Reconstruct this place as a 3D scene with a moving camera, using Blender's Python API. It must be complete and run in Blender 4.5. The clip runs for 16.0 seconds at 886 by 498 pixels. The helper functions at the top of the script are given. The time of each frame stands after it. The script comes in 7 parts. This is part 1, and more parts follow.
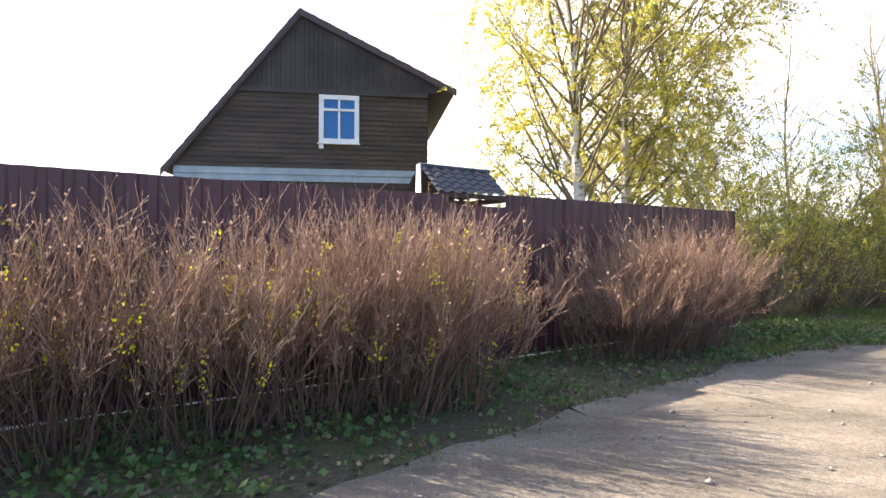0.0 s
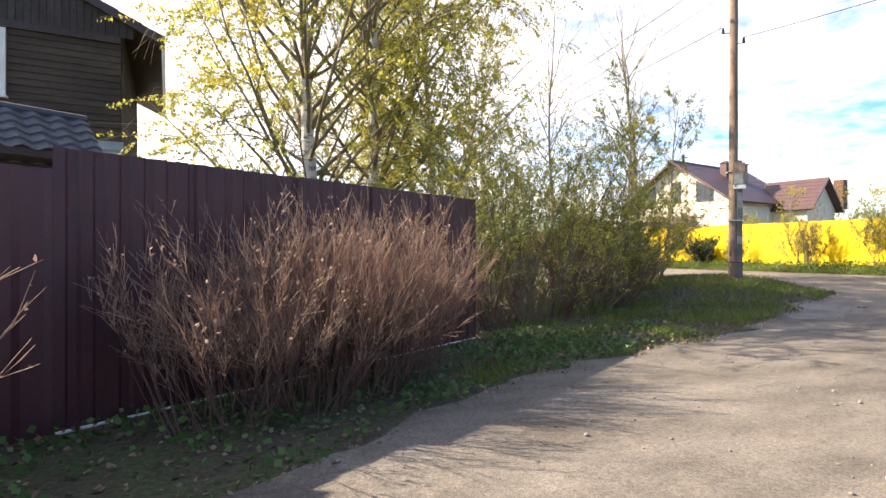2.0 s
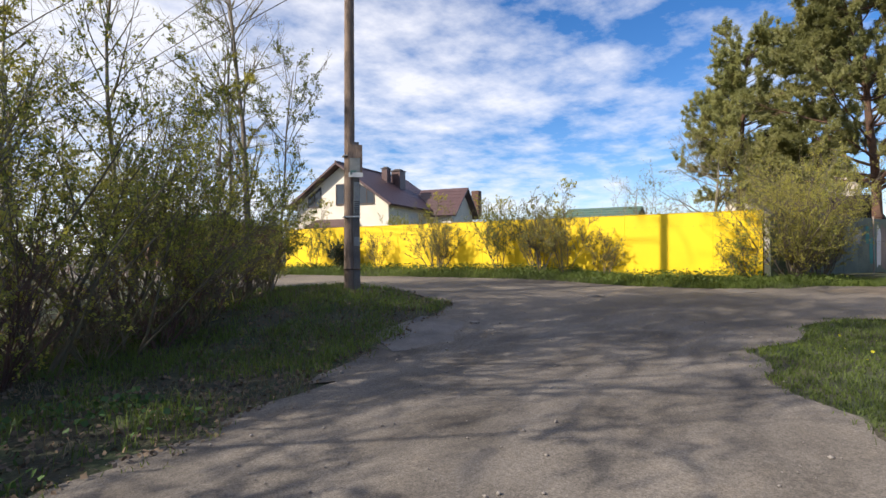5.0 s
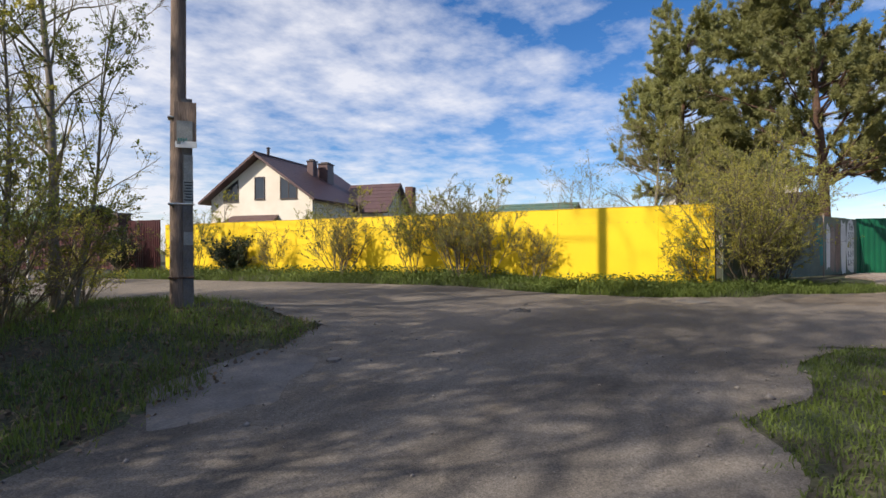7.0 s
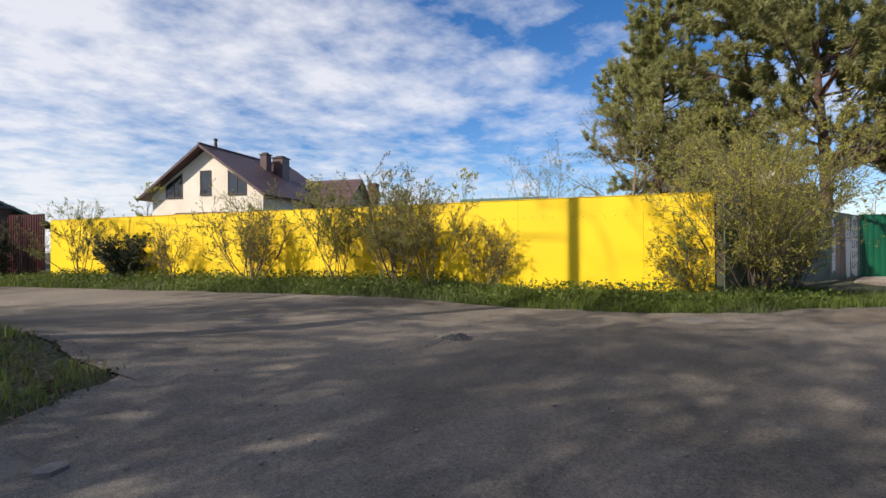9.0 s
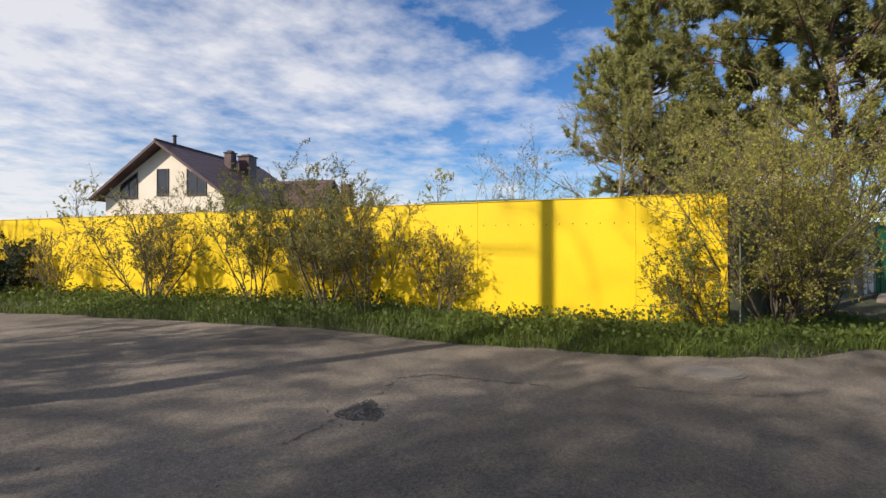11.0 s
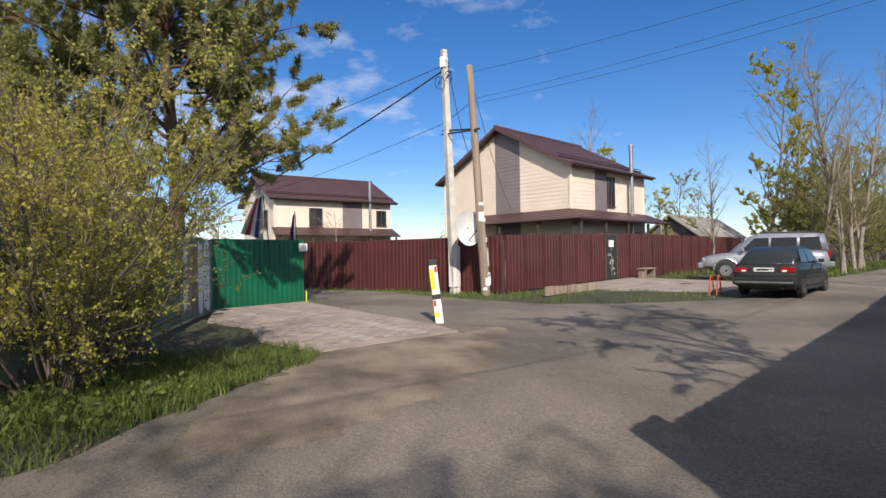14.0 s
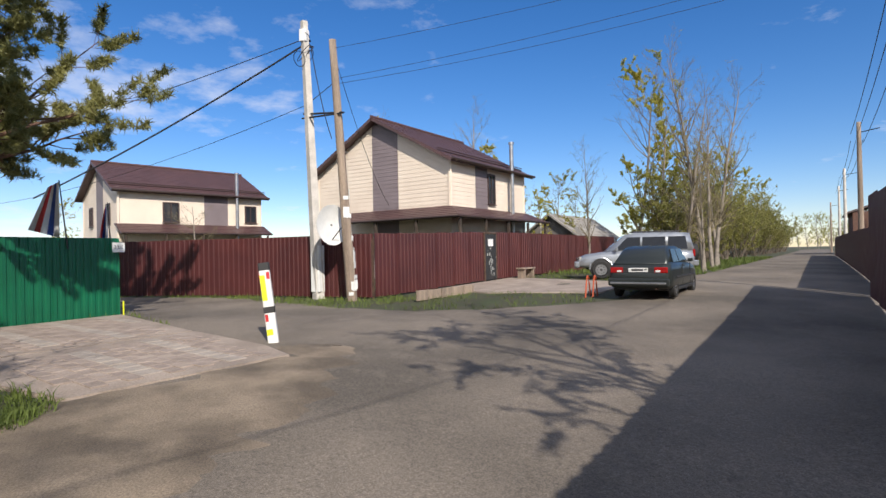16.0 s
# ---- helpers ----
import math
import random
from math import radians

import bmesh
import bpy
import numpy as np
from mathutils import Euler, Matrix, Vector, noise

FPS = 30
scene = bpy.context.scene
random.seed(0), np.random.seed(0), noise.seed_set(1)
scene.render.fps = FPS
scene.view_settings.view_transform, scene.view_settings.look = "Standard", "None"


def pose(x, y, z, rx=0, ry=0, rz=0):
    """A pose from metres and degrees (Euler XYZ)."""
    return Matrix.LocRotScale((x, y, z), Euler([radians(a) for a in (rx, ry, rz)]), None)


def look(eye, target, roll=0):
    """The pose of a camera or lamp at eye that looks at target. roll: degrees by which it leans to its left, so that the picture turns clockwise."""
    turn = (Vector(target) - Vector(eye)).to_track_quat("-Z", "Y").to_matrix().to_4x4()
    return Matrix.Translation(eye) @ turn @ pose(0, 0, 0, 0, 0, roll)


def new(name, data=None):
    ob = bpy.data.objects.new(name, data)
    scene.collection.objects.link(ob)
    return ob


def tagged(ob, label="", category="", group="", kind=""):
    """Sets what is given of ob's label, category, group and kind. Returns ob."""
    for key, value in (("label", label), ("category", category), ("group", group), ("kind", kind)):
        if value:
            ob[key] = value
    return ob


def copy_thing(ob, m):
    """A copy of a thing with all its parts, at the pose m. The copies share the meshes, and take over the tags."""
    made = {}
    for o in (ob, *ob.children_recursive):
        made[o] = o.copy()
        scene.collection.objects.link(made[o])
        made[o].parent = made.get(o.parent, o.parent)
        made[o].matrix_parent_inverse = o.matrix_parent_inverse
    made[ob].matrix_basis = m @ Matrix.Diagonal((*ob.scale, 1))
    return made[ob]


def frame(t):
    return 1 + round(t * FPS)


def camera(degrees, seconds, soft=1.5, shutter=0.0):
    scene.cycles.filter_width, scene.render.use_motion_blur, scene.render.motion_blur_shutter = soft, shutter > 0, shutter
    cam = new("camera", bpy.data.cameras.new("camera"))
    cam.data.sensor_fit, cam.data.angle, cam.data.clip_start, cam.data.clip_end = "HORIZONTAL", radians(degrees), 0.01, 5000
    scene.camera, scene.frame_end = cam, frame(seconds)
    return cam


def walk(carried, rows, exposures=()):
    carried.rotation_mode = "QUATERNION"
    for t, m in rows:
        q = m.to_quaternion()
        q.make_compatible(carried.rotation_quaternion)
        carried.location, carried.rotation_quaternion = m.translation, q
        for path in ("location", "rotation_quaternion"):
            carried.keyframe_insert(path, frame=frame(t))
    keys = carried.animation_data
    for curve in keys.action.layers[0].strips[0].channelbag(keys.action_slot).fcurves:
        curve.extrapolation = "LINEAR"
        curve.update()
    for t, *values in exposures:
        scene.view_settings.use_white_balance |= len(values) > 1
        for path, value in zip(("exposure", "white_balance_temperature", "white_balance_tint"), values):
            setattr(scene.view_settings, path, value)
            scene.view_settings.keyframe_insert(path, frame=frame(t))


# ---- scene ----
cam = camera(78.9, 16.0)
METRES, EYE, TILT, LEAN, TURN = 22.4, 1.5, -0.5, 0.6, 0.0
ROWS = [
    (0.0, 0.0, 0.0, 0.0, -0.01, 0.55, -0.81),
    (0.5, 0.026, 0.0285, -0.0022, -4.22, 0.44, -0.72),
    (1.0, 0.0519, 0.0557, -0.002, -10.48, 0.62, -0.56),
    (1.5, 0.0766, 0.085, -0.0018, -13.1, 0.64, -0.59),
    (2.0, 0.105, 0.1081, -0.0004, -19.05, 0.78, -0.44),
    (2.5, 0.1357, 0.1312, -0.0008, -26.14, 0.77, -0.36),
    (3.0, 0.1673, 0.1526, 0.0006, -35.44, 0.89, -0.22),
    (3.5, 0.1985, 0.1752, 0.0017, -39.73, 0.97, -0.17),
    (4.0, 0.2309, 0.1915, 0.0026, -46.22, 1.07, 0.11),
    (4.5, 0.2647, 0.2058, 0.0023, -49.01, 1.09, 0.24),
    (5.0, 0.3004, 0.216, 0.0042, -51.45, 1.1, 0.4),
    (7.5, 0.4701, 0.2698, 0.0087, -58.49, 0.89, 0.4),
    (8.0, 0.5032, 0.2802, 0.0098, -59.17, 0.88, 0.42),
    (8.5, 0.5356, 0.291, 0.0101, -59.24, 0.89, 0.39),
    (9.0, 0.5702, 0.2972, 0.0102, -60.42, 0.89, 0.45),
    (11.5, 0.7065, 0.3231, 0.0239, -62.4, 1.11, 0.28),
    (12.0, 0.734, 0.3176, 0.0258, -66.26, 1.11, 0.42),
    (12.5, 0.7536, 0.3068, 0.0269, -81.71, 1.29, 0.77),
    (13.0, 0.7692, 0.2956, 0.0279, -94.27, 1.25, 1.07),
    (13.5, 0.785, 0.2838, 0.0314, -109.97, 1.0, 1.44),
    (14.0, 0.7966, 0.272, 0.0327, -122.02, 1.0, 1.64),
    (14.5, 0.8079, 0.258, 0.0309, -126.05, 0.87, 1.72),
    (15.0, 0.821, 0.2394, 0.033, -129.88, 0.6, 1.83),
    (15.5, 0.8324, 0.217, 0.0351, -133.05, 0.55, 1.95),
    (16.0, 0.8461, 0.1932, 0.0343, -133.56, 0.52, 1.91),
]
walk(cam, [(t, pose(0, 0, EYE, TILT, LEAN, TURN) @ pose(METRES * x, METRES * y, METRES * z, 90 + pitch, roll, yaw)) for t, x, y, z, yaw, pitch, roll in ROWS],
     [(0.0, 1.95, 7600, 14), (0.6, 1.75, 7600, 14), (1.5, 1.5, 7600, 14), (2.5, 1.3, 7300, 14), (3.5, 0.78, 7000, 13), (5.0, 0.34, 6600, 13), (7.5, 0.1, 6600, 13), (9.0, 0.08, 6600, 12), (12.5, -0.02, 6800, 12), (14.0, 0.08, 6500, 13), (16.0, 0.1, 6400, 13)])
SUN_EL, SUN_AZ = radians(36), Vector((-0.912, 0.407, 0)).normalized()

# world: clear sky with drifting broken cloud, thin haze towards the sun
world = bpy.data.worlds.new("sky")
scene.world = world
world.use_nodes = True
wn, wl = world.node_tree.nodes, world.node_tree.links
wn.clear()
w_out = wn.new("ShaderNodeOutputWorld")
w_bg = wn.new("ShaderNodeBackground")
w_sky = wn.new("ShaderNodeTexSky")
w_sky.sky_type, w_sky.sun_disc = "NISHITA", False
w_sky.sun_elevation = SUN_EL
w_sky.sun_rotation = math.atan2(SUN_AZ.x, SUN_AZ.y) % (2 * math.pi)
w_sky.air_density, w_sky.dust_density, w_sky.ozone_density = 1.0, 0.05, 3.0
w_bg.inputs["Strength"].default_value = 0.118
w_co = wn.new("ShaderNodeTexCoord")


def w_math(op, a, b=0.0, c=None, clamp=False):
    n = wn.new("ShaderNodeMath")
    n.operation, n.use_clamp = op, clamp
    for k, v in enumerate((a, b, c)):
        if v is None:
            continue
        if isinstance(v, (int, float)):
            n.inputs[k].default_value = v
        else:
            wl.new(v, n.inputs[k])
    return n.outputs[0]


w_sep = wn.new("ShaderNodeSeparateXYZ")
wl.new(w_co.outputs["Generated"], w_sep.inputs[0])
w_up = w_math("MAXIMUM", w_sep.outputs[2], 0.03)
w_div = wn.new("ShaderNodeCombineXYZ")
w_flat = w_math("ADD", w_up, 0.12)
wl.new(w_math("DIVIDE", w_sep.outputs[0], w_flat), w_div.inputs[0])
wl.new(w_math("DIVIDE", w_sep.outputs[1], w_flat), w_div.inputs[1])
w_n1, w_n2 = wn.new("ShaderNodeTexNoise"), wn.new("ShaderNodeTexNoise")
for n, s, d in ((w_n1, 0.55, 3.0), (w_n2, 4.2, 7.0)):
    n.inputs["Scale"].default_value, n.inputs["Detail"].default_value, n.inputs["Roughness"].default_value = s, d, 0.6
    wl.new(w_div.outputs[0], n.inputs["Vector"])
w_dot = wn.new("ShaderNodeVectorMath")
w_dot.operation = "DOT_PRODUCT"
wl.new(w_co.outputs["Generated"], w_dot.inputs[0])
w_dot.inputs[1].default_value = (-0.45, 0.88, 0.1)
w_cov = w_math("MULTIPLY_ADD", w_dot.outputs["Value"], 0.18, 0.555)
w_den = w_math("ADD", w_math("MULTIPLY", w_n1.outputs[0], 0.55), w_math("MULTIPLY", w_n2.outputs[0], 0.5))
w_cl = w_math("MULTIPLY", w_math("ADD", w_den, w_math("SUBTRACT", w_cov, 1.0)), 4.2, clamp=True)
w_cl = w_math("MULTIPLY", w_cl, 0.85)
w_mix = wn.new("ShaderNodeMix")
w_mix.data_type = "RGBA"
wl.new(w_cl, w_mix.inputs[0])
w_sat = wn.new("ShaderNodeHueSaturation")
w_sat.inputs["Saturation"].default_value = 1.28
w_hue = wn.new("ShaderNodeMix")
w_hue.data_type, w_hue.blend_type = "RGBA", "MULTIPLY"
w_hue.inputs[0].default_value, w_hue.inputs[7].default_value = 1.0, (0.96, 0.945, 1.04, 1)
wl.new(w_sky.outputs[0], w_hue.inputs[6])
wl.new(w_hue.outputs[2], w_sat.inputs["Color"])
wl.new(w_sat.outputs[0], w_mix.inputs[6])
w_mix.inputs[7].default_value = (7.3, 7.45, 7.8, 1)
wl.new(w_mix.outputs[2], w_bg.inputs["Color"])
wl.new(w_bg.outputs[0], w_out.inputs[0])

sun_data = bpy.data.lights.new("sun", "SUN")
sun_data.energy, sun_data.angle, sun_data.color = 5.0, radians(0.55), (1.0, 0.93, 0.82)
sun = new("sun", sun_data)
sun_dir = SUN_AZ * math.cos(SUN_EL) + Vector((0, 0, math.sin(SUN_EL)))
sun.matrix_world = look(sun_dir * 60, (0, 0, 0))


# ---------------------------------------------------------------- materials
def pm(name, c1, c2, scale=1.0, rough=0.85, bump=0.0, fine=None, metal=0.0, fine_scale=40.0, vary=0.0, thin=0.0, spec=0.5, stretch=(1, 1, 1), edge=(0.35, 0.65)):
    """A procedural surface: two colours in large patches, finer grain over them, and relief."""
    m = bpy.data.materials.new(name)
    m.use_nodes = True
    nt = m.node_tree
    nd, lk = nt.nodes, nt.links
    b = nd["Principled BSDF"]
    b.inputs["Roughness"].default_value, b.inputs["Metallic"].default_value = rough, metal
    b.inputs["Specular IOR Level"].default_value = spec
    geo = nd.new("ShaderNodeNewGeometry")
    mp = nd.new("ShaderNodeMapping")
    mp.inputs["Scale"].default_value = stretch
    lk.new(geo.outputs["Position"], mp.inputs["Vector"])
    n1, n2 = nd.new("ShaderNodeTexNoise"), nd.new("ShaderNodeTexNoise")
    n1.inputs["Scale"].default_value, n1.inputs["Detail"].default_value = scale, 5
    n2.inputs["Scale"].default_value, n2.inputs["Detail"].default_value = fine_scale, 3
    lk.new(mp.outputs[0], n1.inputs["Vector"])
    lk.new(mp.outputs[0], n2.inputs["Vector"])
    rmp = nd.new("ShaderNodeMapRange")
    rmp.inputs[1].default_value, rmp.inputs[2].default_value = edge
    lk.new(n1.outputs[0], rmp.inputs[0])
    mx = nd.new("ShaderNodeMix")
    mx.data_type = "RGBA"
    mx.inputs[6].default_value, mx.inputs[7].default_value = (*c1, 1), (*c2, 1)
    lk.new(rmp.outputs[0], mx.inputs[0])
    col = mx.outputs[2]
    if fine:
        fm = nd.new("ShaderNodeMix")
        fm.data_type, fm.blend_type = "RGBA", "MULTIPLY"
        fr = nd.new("ShaderNodeMapRange")
        fr.inputs[1].default_value, fr.inputs[2].default_value = 0.3, 0.7
        fr.inputs[3].default_value, fr.inputs[4].default_value = 1 - fine, 1 + fine
        lk.new(n2.outputs[0], fr.inputs[0])
        fm.inputs[0].default_value = 1.0
        lk.new(col, fm.inputs[6])
        cc = nd.new("ShaderNodeCombineColor")
        for k in range(3):
            lk.new(fr.outputs[0], cc.inputs[k])
        lk.new(cc.outputs[0], fm.inputs[7])
        col = fm.outputs[2]
    if vary:
        oi = nd.new("ShaderNodeObjectInfo")
        gi = nd.new("ShaderNodeMath")
        gi.operation = "ADD"
        lk.new(oi.outputs["Random"], gi.inputs[0])
        lk.new(geo.outputs["Random Per Island"], gi.inputs[1])
        vr = nd.new("ShaderNodeMapRange")
        vr.inputs[2].default_value = 2.0
        vr.inputs[3].default_value, vr.inputs[4].default_value = 1 - vary, 1 + vary
        lk.new(gi.outputs[0], vr.inputs[0])
        hv = nd.new("ShaderNodeHueSaturation")
        lk.new(vr.outputs[0], hv.inputs["Value"])
        lk.new(col, hv.inputs["Color"])
        col = hv.outputs[0]
    lk.new(col, b.inputs["Base Color"])
    if bump:
        bp = nd.new("ShaderNodeBump")
        bp.inputs["Strength"].default_value, bp.inputs["Distance"].default_value = bump, 0.02
        ad = nd.new("ShaderNodeMath")
        ad.operation = "ADD"
        lk.new(n1.outputs[0], ad.inputs[0])
        lk.new(n2.outputs[0], ad.inputs[1])
        lk.new(ad.outputs[0], bp.inputs["Height"])
        lk.new(bp.outputs[0], b.inputs["Normal"])
    if thin:
        tr = nd.new("ShaderNodeBsdfTranslucent")
        lk.new(col, tr.inputs["Color"])
        ms = nd.new("ShaderNodeMixShader")
        ms.inputs[0].default_value = thin
        lk.new(b.outputs[0], ms.inputs[1])
        lk.new(tr.outputs[0], ms.inputs[2])
        lk.new(ms.outputs[0], nd["Material Output"].inputs["Surface"])
    return m

def road_mat():
    """Worn asphalt that gives way to packed dirt towards the lane, with dust, stains and grit."""
    m = bpy.data.materials.new("dusty_worn_asphalt")
    m.use_nodes = True
    nd, lk = m.node_tree.nodes, m.node_tree.links
    b = nd["Principled BSDF"]
    b.inputs["Roughness"].default_value = 0.93
    b.inputs["Specular IOR Level"].default_value = 0.3
    geo = nd.new("ShaderNodeNewGeometry")
    sep = nd.new("ShaderNodeSeparateXYZ")
    lk.new(geo.outputs["Position"], sep.inputs[0])

    def noise_at(scale, detail=4, rough=0.55, stretch=None, turn=0.0):
        n = nd.new("ShaderNodeTexNoise")
        n.inputs["Scale"].default_value, n.inputs["Detail"].default_value, n.inputs["Roughness"].default_value = scale, detail, rough
        if stretch:
            mp = nd.new("ShaderNodeMapping")
            mp.inputs["Scale"].default_value, mp.inputs["Rotation"].default_value = stretch, (0, 0, turn)
            lk.new(geo.outputs["Position"], mp.inputs["Vector"])
            lk.new(mp.outputs[0], n.inputs["Vector"])
        else:
            lk.new(geo.outputs["Position"], n.inputs["Vector"])
        return n.outputs[0]

    def ramp(v, a, c, lo=0.0, hi=1.0):
        r = nd.new("ShaderNodeMapRange")
        for k, q in enumerate((a, c, lo, hi)):
            r.inputs[k + 1].default_value = q
        lk.new(v, r.inputs[0])
        return r.outputs[0]

    def calc(op, a, c):
        n = nd.new("ShaderNodeMath")
        n.operation = op
        for k, q in enumerate((a, c)):
            if isinstance(q, (int, float)):
                n.inputs[k].default_value = q
            else:
                lk.new(q, n.inputs[k])
        return n.outputs[0]

    def blend(f, a, c, mode="MIX"):
        n = nd.new("ShaderNodeMix")
        n.data_type, n.blend_type = "RGBA", mode
        for k, q in ((0, f), (6, a), (7, c)):
            if isinstance(q, tuple):
                n.inputs[k].default_value = (*q, 1)
            elif isinstance(q, float):
                n.inputs[k].default_value = q
            else:
                lk.new(q, n.inputs[k])
        return n.outputs[2]

    broad, mid, grit = noise_at(0.35), noise_at(2.3, 5, 0.65), noise_at(75, 3, 0.7)
    streak = noise_at(1.0, 4, 0.6, (0.7, 1.5, 1), -0.5)
    asphalt = blend(ramp(broad, 0.35, 0.65), (0.262, 0.22, 0.174), (0.14, 0.12, 0.097))
    dirt = blend(ramp(streak, 0.3, 0.72), (0.25, 0.22, 0.186), (0.108, 0.093, 0.078))
    lean_to = ramp(sep.outputs[0], 12.5, 19.0, 1.0, 0.0)
    f = ramp(calc("ADD", calc("MULTIPLY", lean_to, 1.2), calc("MULTIPLY", mid, 0.8)), 0.75, 1.1)
    col = blend(f, asphalt, dirt)
    col = blend(ramp(mid, 0.55, 0.72, 0.0, 0.5), col, (0.28, 0.235, 0.185))
    col = blend(ramp(noise_at(5.5, 4, 0.7), 0.6, 0.75, 0.0, 0.4), col, (0.09, 0.078, 0.068))
    g = nd.new("ShaderNodeCombineColor")
    chips = noise_at(28, 2, 0.6)
    gv = calc("MULTIPLY", ramp(grit, 0.3, 0.7, 0.47, 1.25), ramp(chips, 0.3, 0.7, 0.8, 1.2))
    for k in range(3):
        lk.new(gv, g.inputs[k])
    col = blend(1.0, col, g.outputs[0], "MULTIPLY")
    lk.new(col, b.inputs["Base Color"])
    bp = nd.new("ShaderNodeBump")
    bp.inputs["Strength"].default_value, bp.inputs["Distance"].default_value = 0.75, 0.016
    lk.new(calc("ADD", calc("MULTIPLY", grit, 0.5), calc("ADD", mid, calc("MULTIPLY", streak, 0.6))), bp.inputs["Height"])
    lk.new(bp.outputs[0], b.inputs["Normal"])
    return m


M_LANE = M_ROAD = road_mat()
M_SOIL = pm("soil_and_turf", (0.06, 0.05, 0.032), (0.05, 0.066, 0.024), 1.3, 0.95, 0.8, 0.45, fine_scale=22)
M_SLAB = pm("old_concrete", (0.38, 0.31, 0.25), (0.26, 0.21, 0.17), 1.2, 0.9, 0.4, 0.2, fine_scale=35)
M_YELLOW = pm("yellow_paint", (0.93, 0.635, 0.004), (0.88, 0.585, 0.004), 0.7, 0.55, 0.05, 0.04, vary=0.03)
M_MAROON = pm("maroon_sheet", (0.082, 0.027, 0.032), (0.062, 0.021, 0.025), 1.1, 0.45, 0.03, 0.1, vary=0.1)
M_MAROON2 = pm("brown_red_sheet", (0.085, 0.022, 0.02), (0.062, 0.016, 0.016), 1.1, 0.45, 0.03, 0.1, vary=0.1)
M_GREEN = pm("green_sheet", (0.004, 0.12, 0.055), (0.004, 0.09, 0.042), 1.3, 0.4, 0.03, 0.08, vary=0.06)
M_GRAFF = pm("grey_green_board", (0.2, 0.235, 0.17), (0.13, 0.16, 0.12), 1.5, 0.8, 0.25, 0.18, vary=0.12)
M_RUST = pm("rusty_steel", (0.12, 0.07, 0.045), (0.06, 0.035, 0.025), 6, 0.8, 0.3, 0.2)
M_STEEL = pm("galvanised_steel", (0.55, 0.55, 0.55), (0.42, 0.42, 0.43), 3, 0.35, 0.05, 0.05, metal=0.9)
M_POLE = pm("weathered_wood", (0.3, 0.215, 0.16), (0.165, 0.118, 0.09), 2.0, 0.9, 0.6, 0.3, fine_scale=30, stretch=(3, 3, 0.25))
M_POLE2 = pm("bleached_wood", (0.36, 0.28, 0.21), (0.22, 0.17, 0.13), 2.0, 0.9, 0.6, 0.25, fine_scale=30, stretch=(3, 3, 0.25))
M_CONC = pm("pale_concrete", (0.64, 0.6, 0.54), (0.5, 0.47, 0.42), 2.2, 0.9, 0.35, 0.15)
M_STUB = pm("grey_concrete", (0.2, 0.182, 0.165), (0.13, 0.118, 0.106), 2.2, 0.9, 0.4, 0.2)
M_WHITE = pm("white_paint", (0.78, 0.78, 0.75), (0.68, 0.68, 0.65), 2.5, 0.6, 0.1, 0.06)
M_BLACK = pm("black_paint", (0.02, 0.02, 0.02), (0.03, 0.03, 0.03), 4, 0.6, 0.1, 0.1)
M_LIME = pm("lime_yellow_paint", (0.75, 0.8, 0.02), (0.68, 0.72, 0.02), 4, 0.5, 0.05, 0.05)
M_RED = pm("red_paint", (0.55, 0.03, 0.03), (0.45, 0.025, 0.025), 4, 0.5, 0.05, 0.05)
M_BLUE = pm("blue_cloth", (0.05, 0.1, 0.36), (0.04, 0.08, 0.3), 4, 0.9, 0.1, 0.1)
M_SIDING = pm("cream_siding", (0.8, 0.69, 0.56), (0.74, 0.63, 0.51), 0.9, 0.55, 0.05, 0.04, vary=0.03)
M_SIDING2 = pm("grey_brown_siding", (0.22, 0.18, 0.185), (0.185, 0.15, 0.155), 0.9, 0.55, 0.05, 0.05, vary=0.04)
M_ROOF = pm("brown_metal_roof", (0.105, 0.056, 0.053), (0.08, 0.044, 0.042), 1.2, 0.45, 0.05, 0.1, vary=0.06)
M_PLASTER = pm("cream_render", (0.78, 0.7, 0.58), (0.7, 0.62, 0.5), 0.7, 0.85, 0.1, 0.05)
M_BROWN = pm("dark_brown_trim", (0.06, 0.038, 0.034), (0.045, 0.03, 0.027), 2, 0.5, 0.05, 0.1)
M_DARKWOOD = pm("old_dark_boards", (0.078, 0.057, 0.042), (0.044, 0.034, 0.026), 1.4, 0.9, 0.5, 0.35, vary=0.22, fine_scale=26, stretch=(0.5, 0.5, 3))
M_GABLEWOOD = pm("grey_black_boards", (0.062, 0.052, 0.05), (0.04, 0.034, 0.033), 1.4, 0.9, 0.5, 0.3, vary=0.25, fine_scale=26)
M_PALEBLUE = pm("pale_blue_board", (0.32, 0.38, 0.4), (0.24, 0.29, 0.3), 2, 0.8, 0.3, 0.15)
M_TILE = pm("slate_blue_metal_tile", (0.05, 0.058, 0.072), (0.038, 0.044, 0.055), 2, 0.62, 0.1, 0.12)
M_BRICK = pm("brown_brick", (0.16, 0.085, 0.06), (0.11, 0.06, 0.045), 5, 0.9, 0.4, 0.2, vary=0.25)
M_BARK = pm("brown_bark", (0.11, 0.082, 0.06), (0.07, 0.055, 0.042), 6, 0.95, 0.6, 0.3)
M_PINEBARK = pm("pine_bark", (0.17, 0.09, 0.055), (0.09, 0.055, 0.04), 4, 0.95, 0.7, 0.3)
M_BIRCH = pm("birch_bark", (0.62, 0.58, 0.52), (0.12, 0.1, 0.09), 5, 0.85, 0.3, 0.15, stretch=(1, 1, 3), edge=(0.55, 0.7))
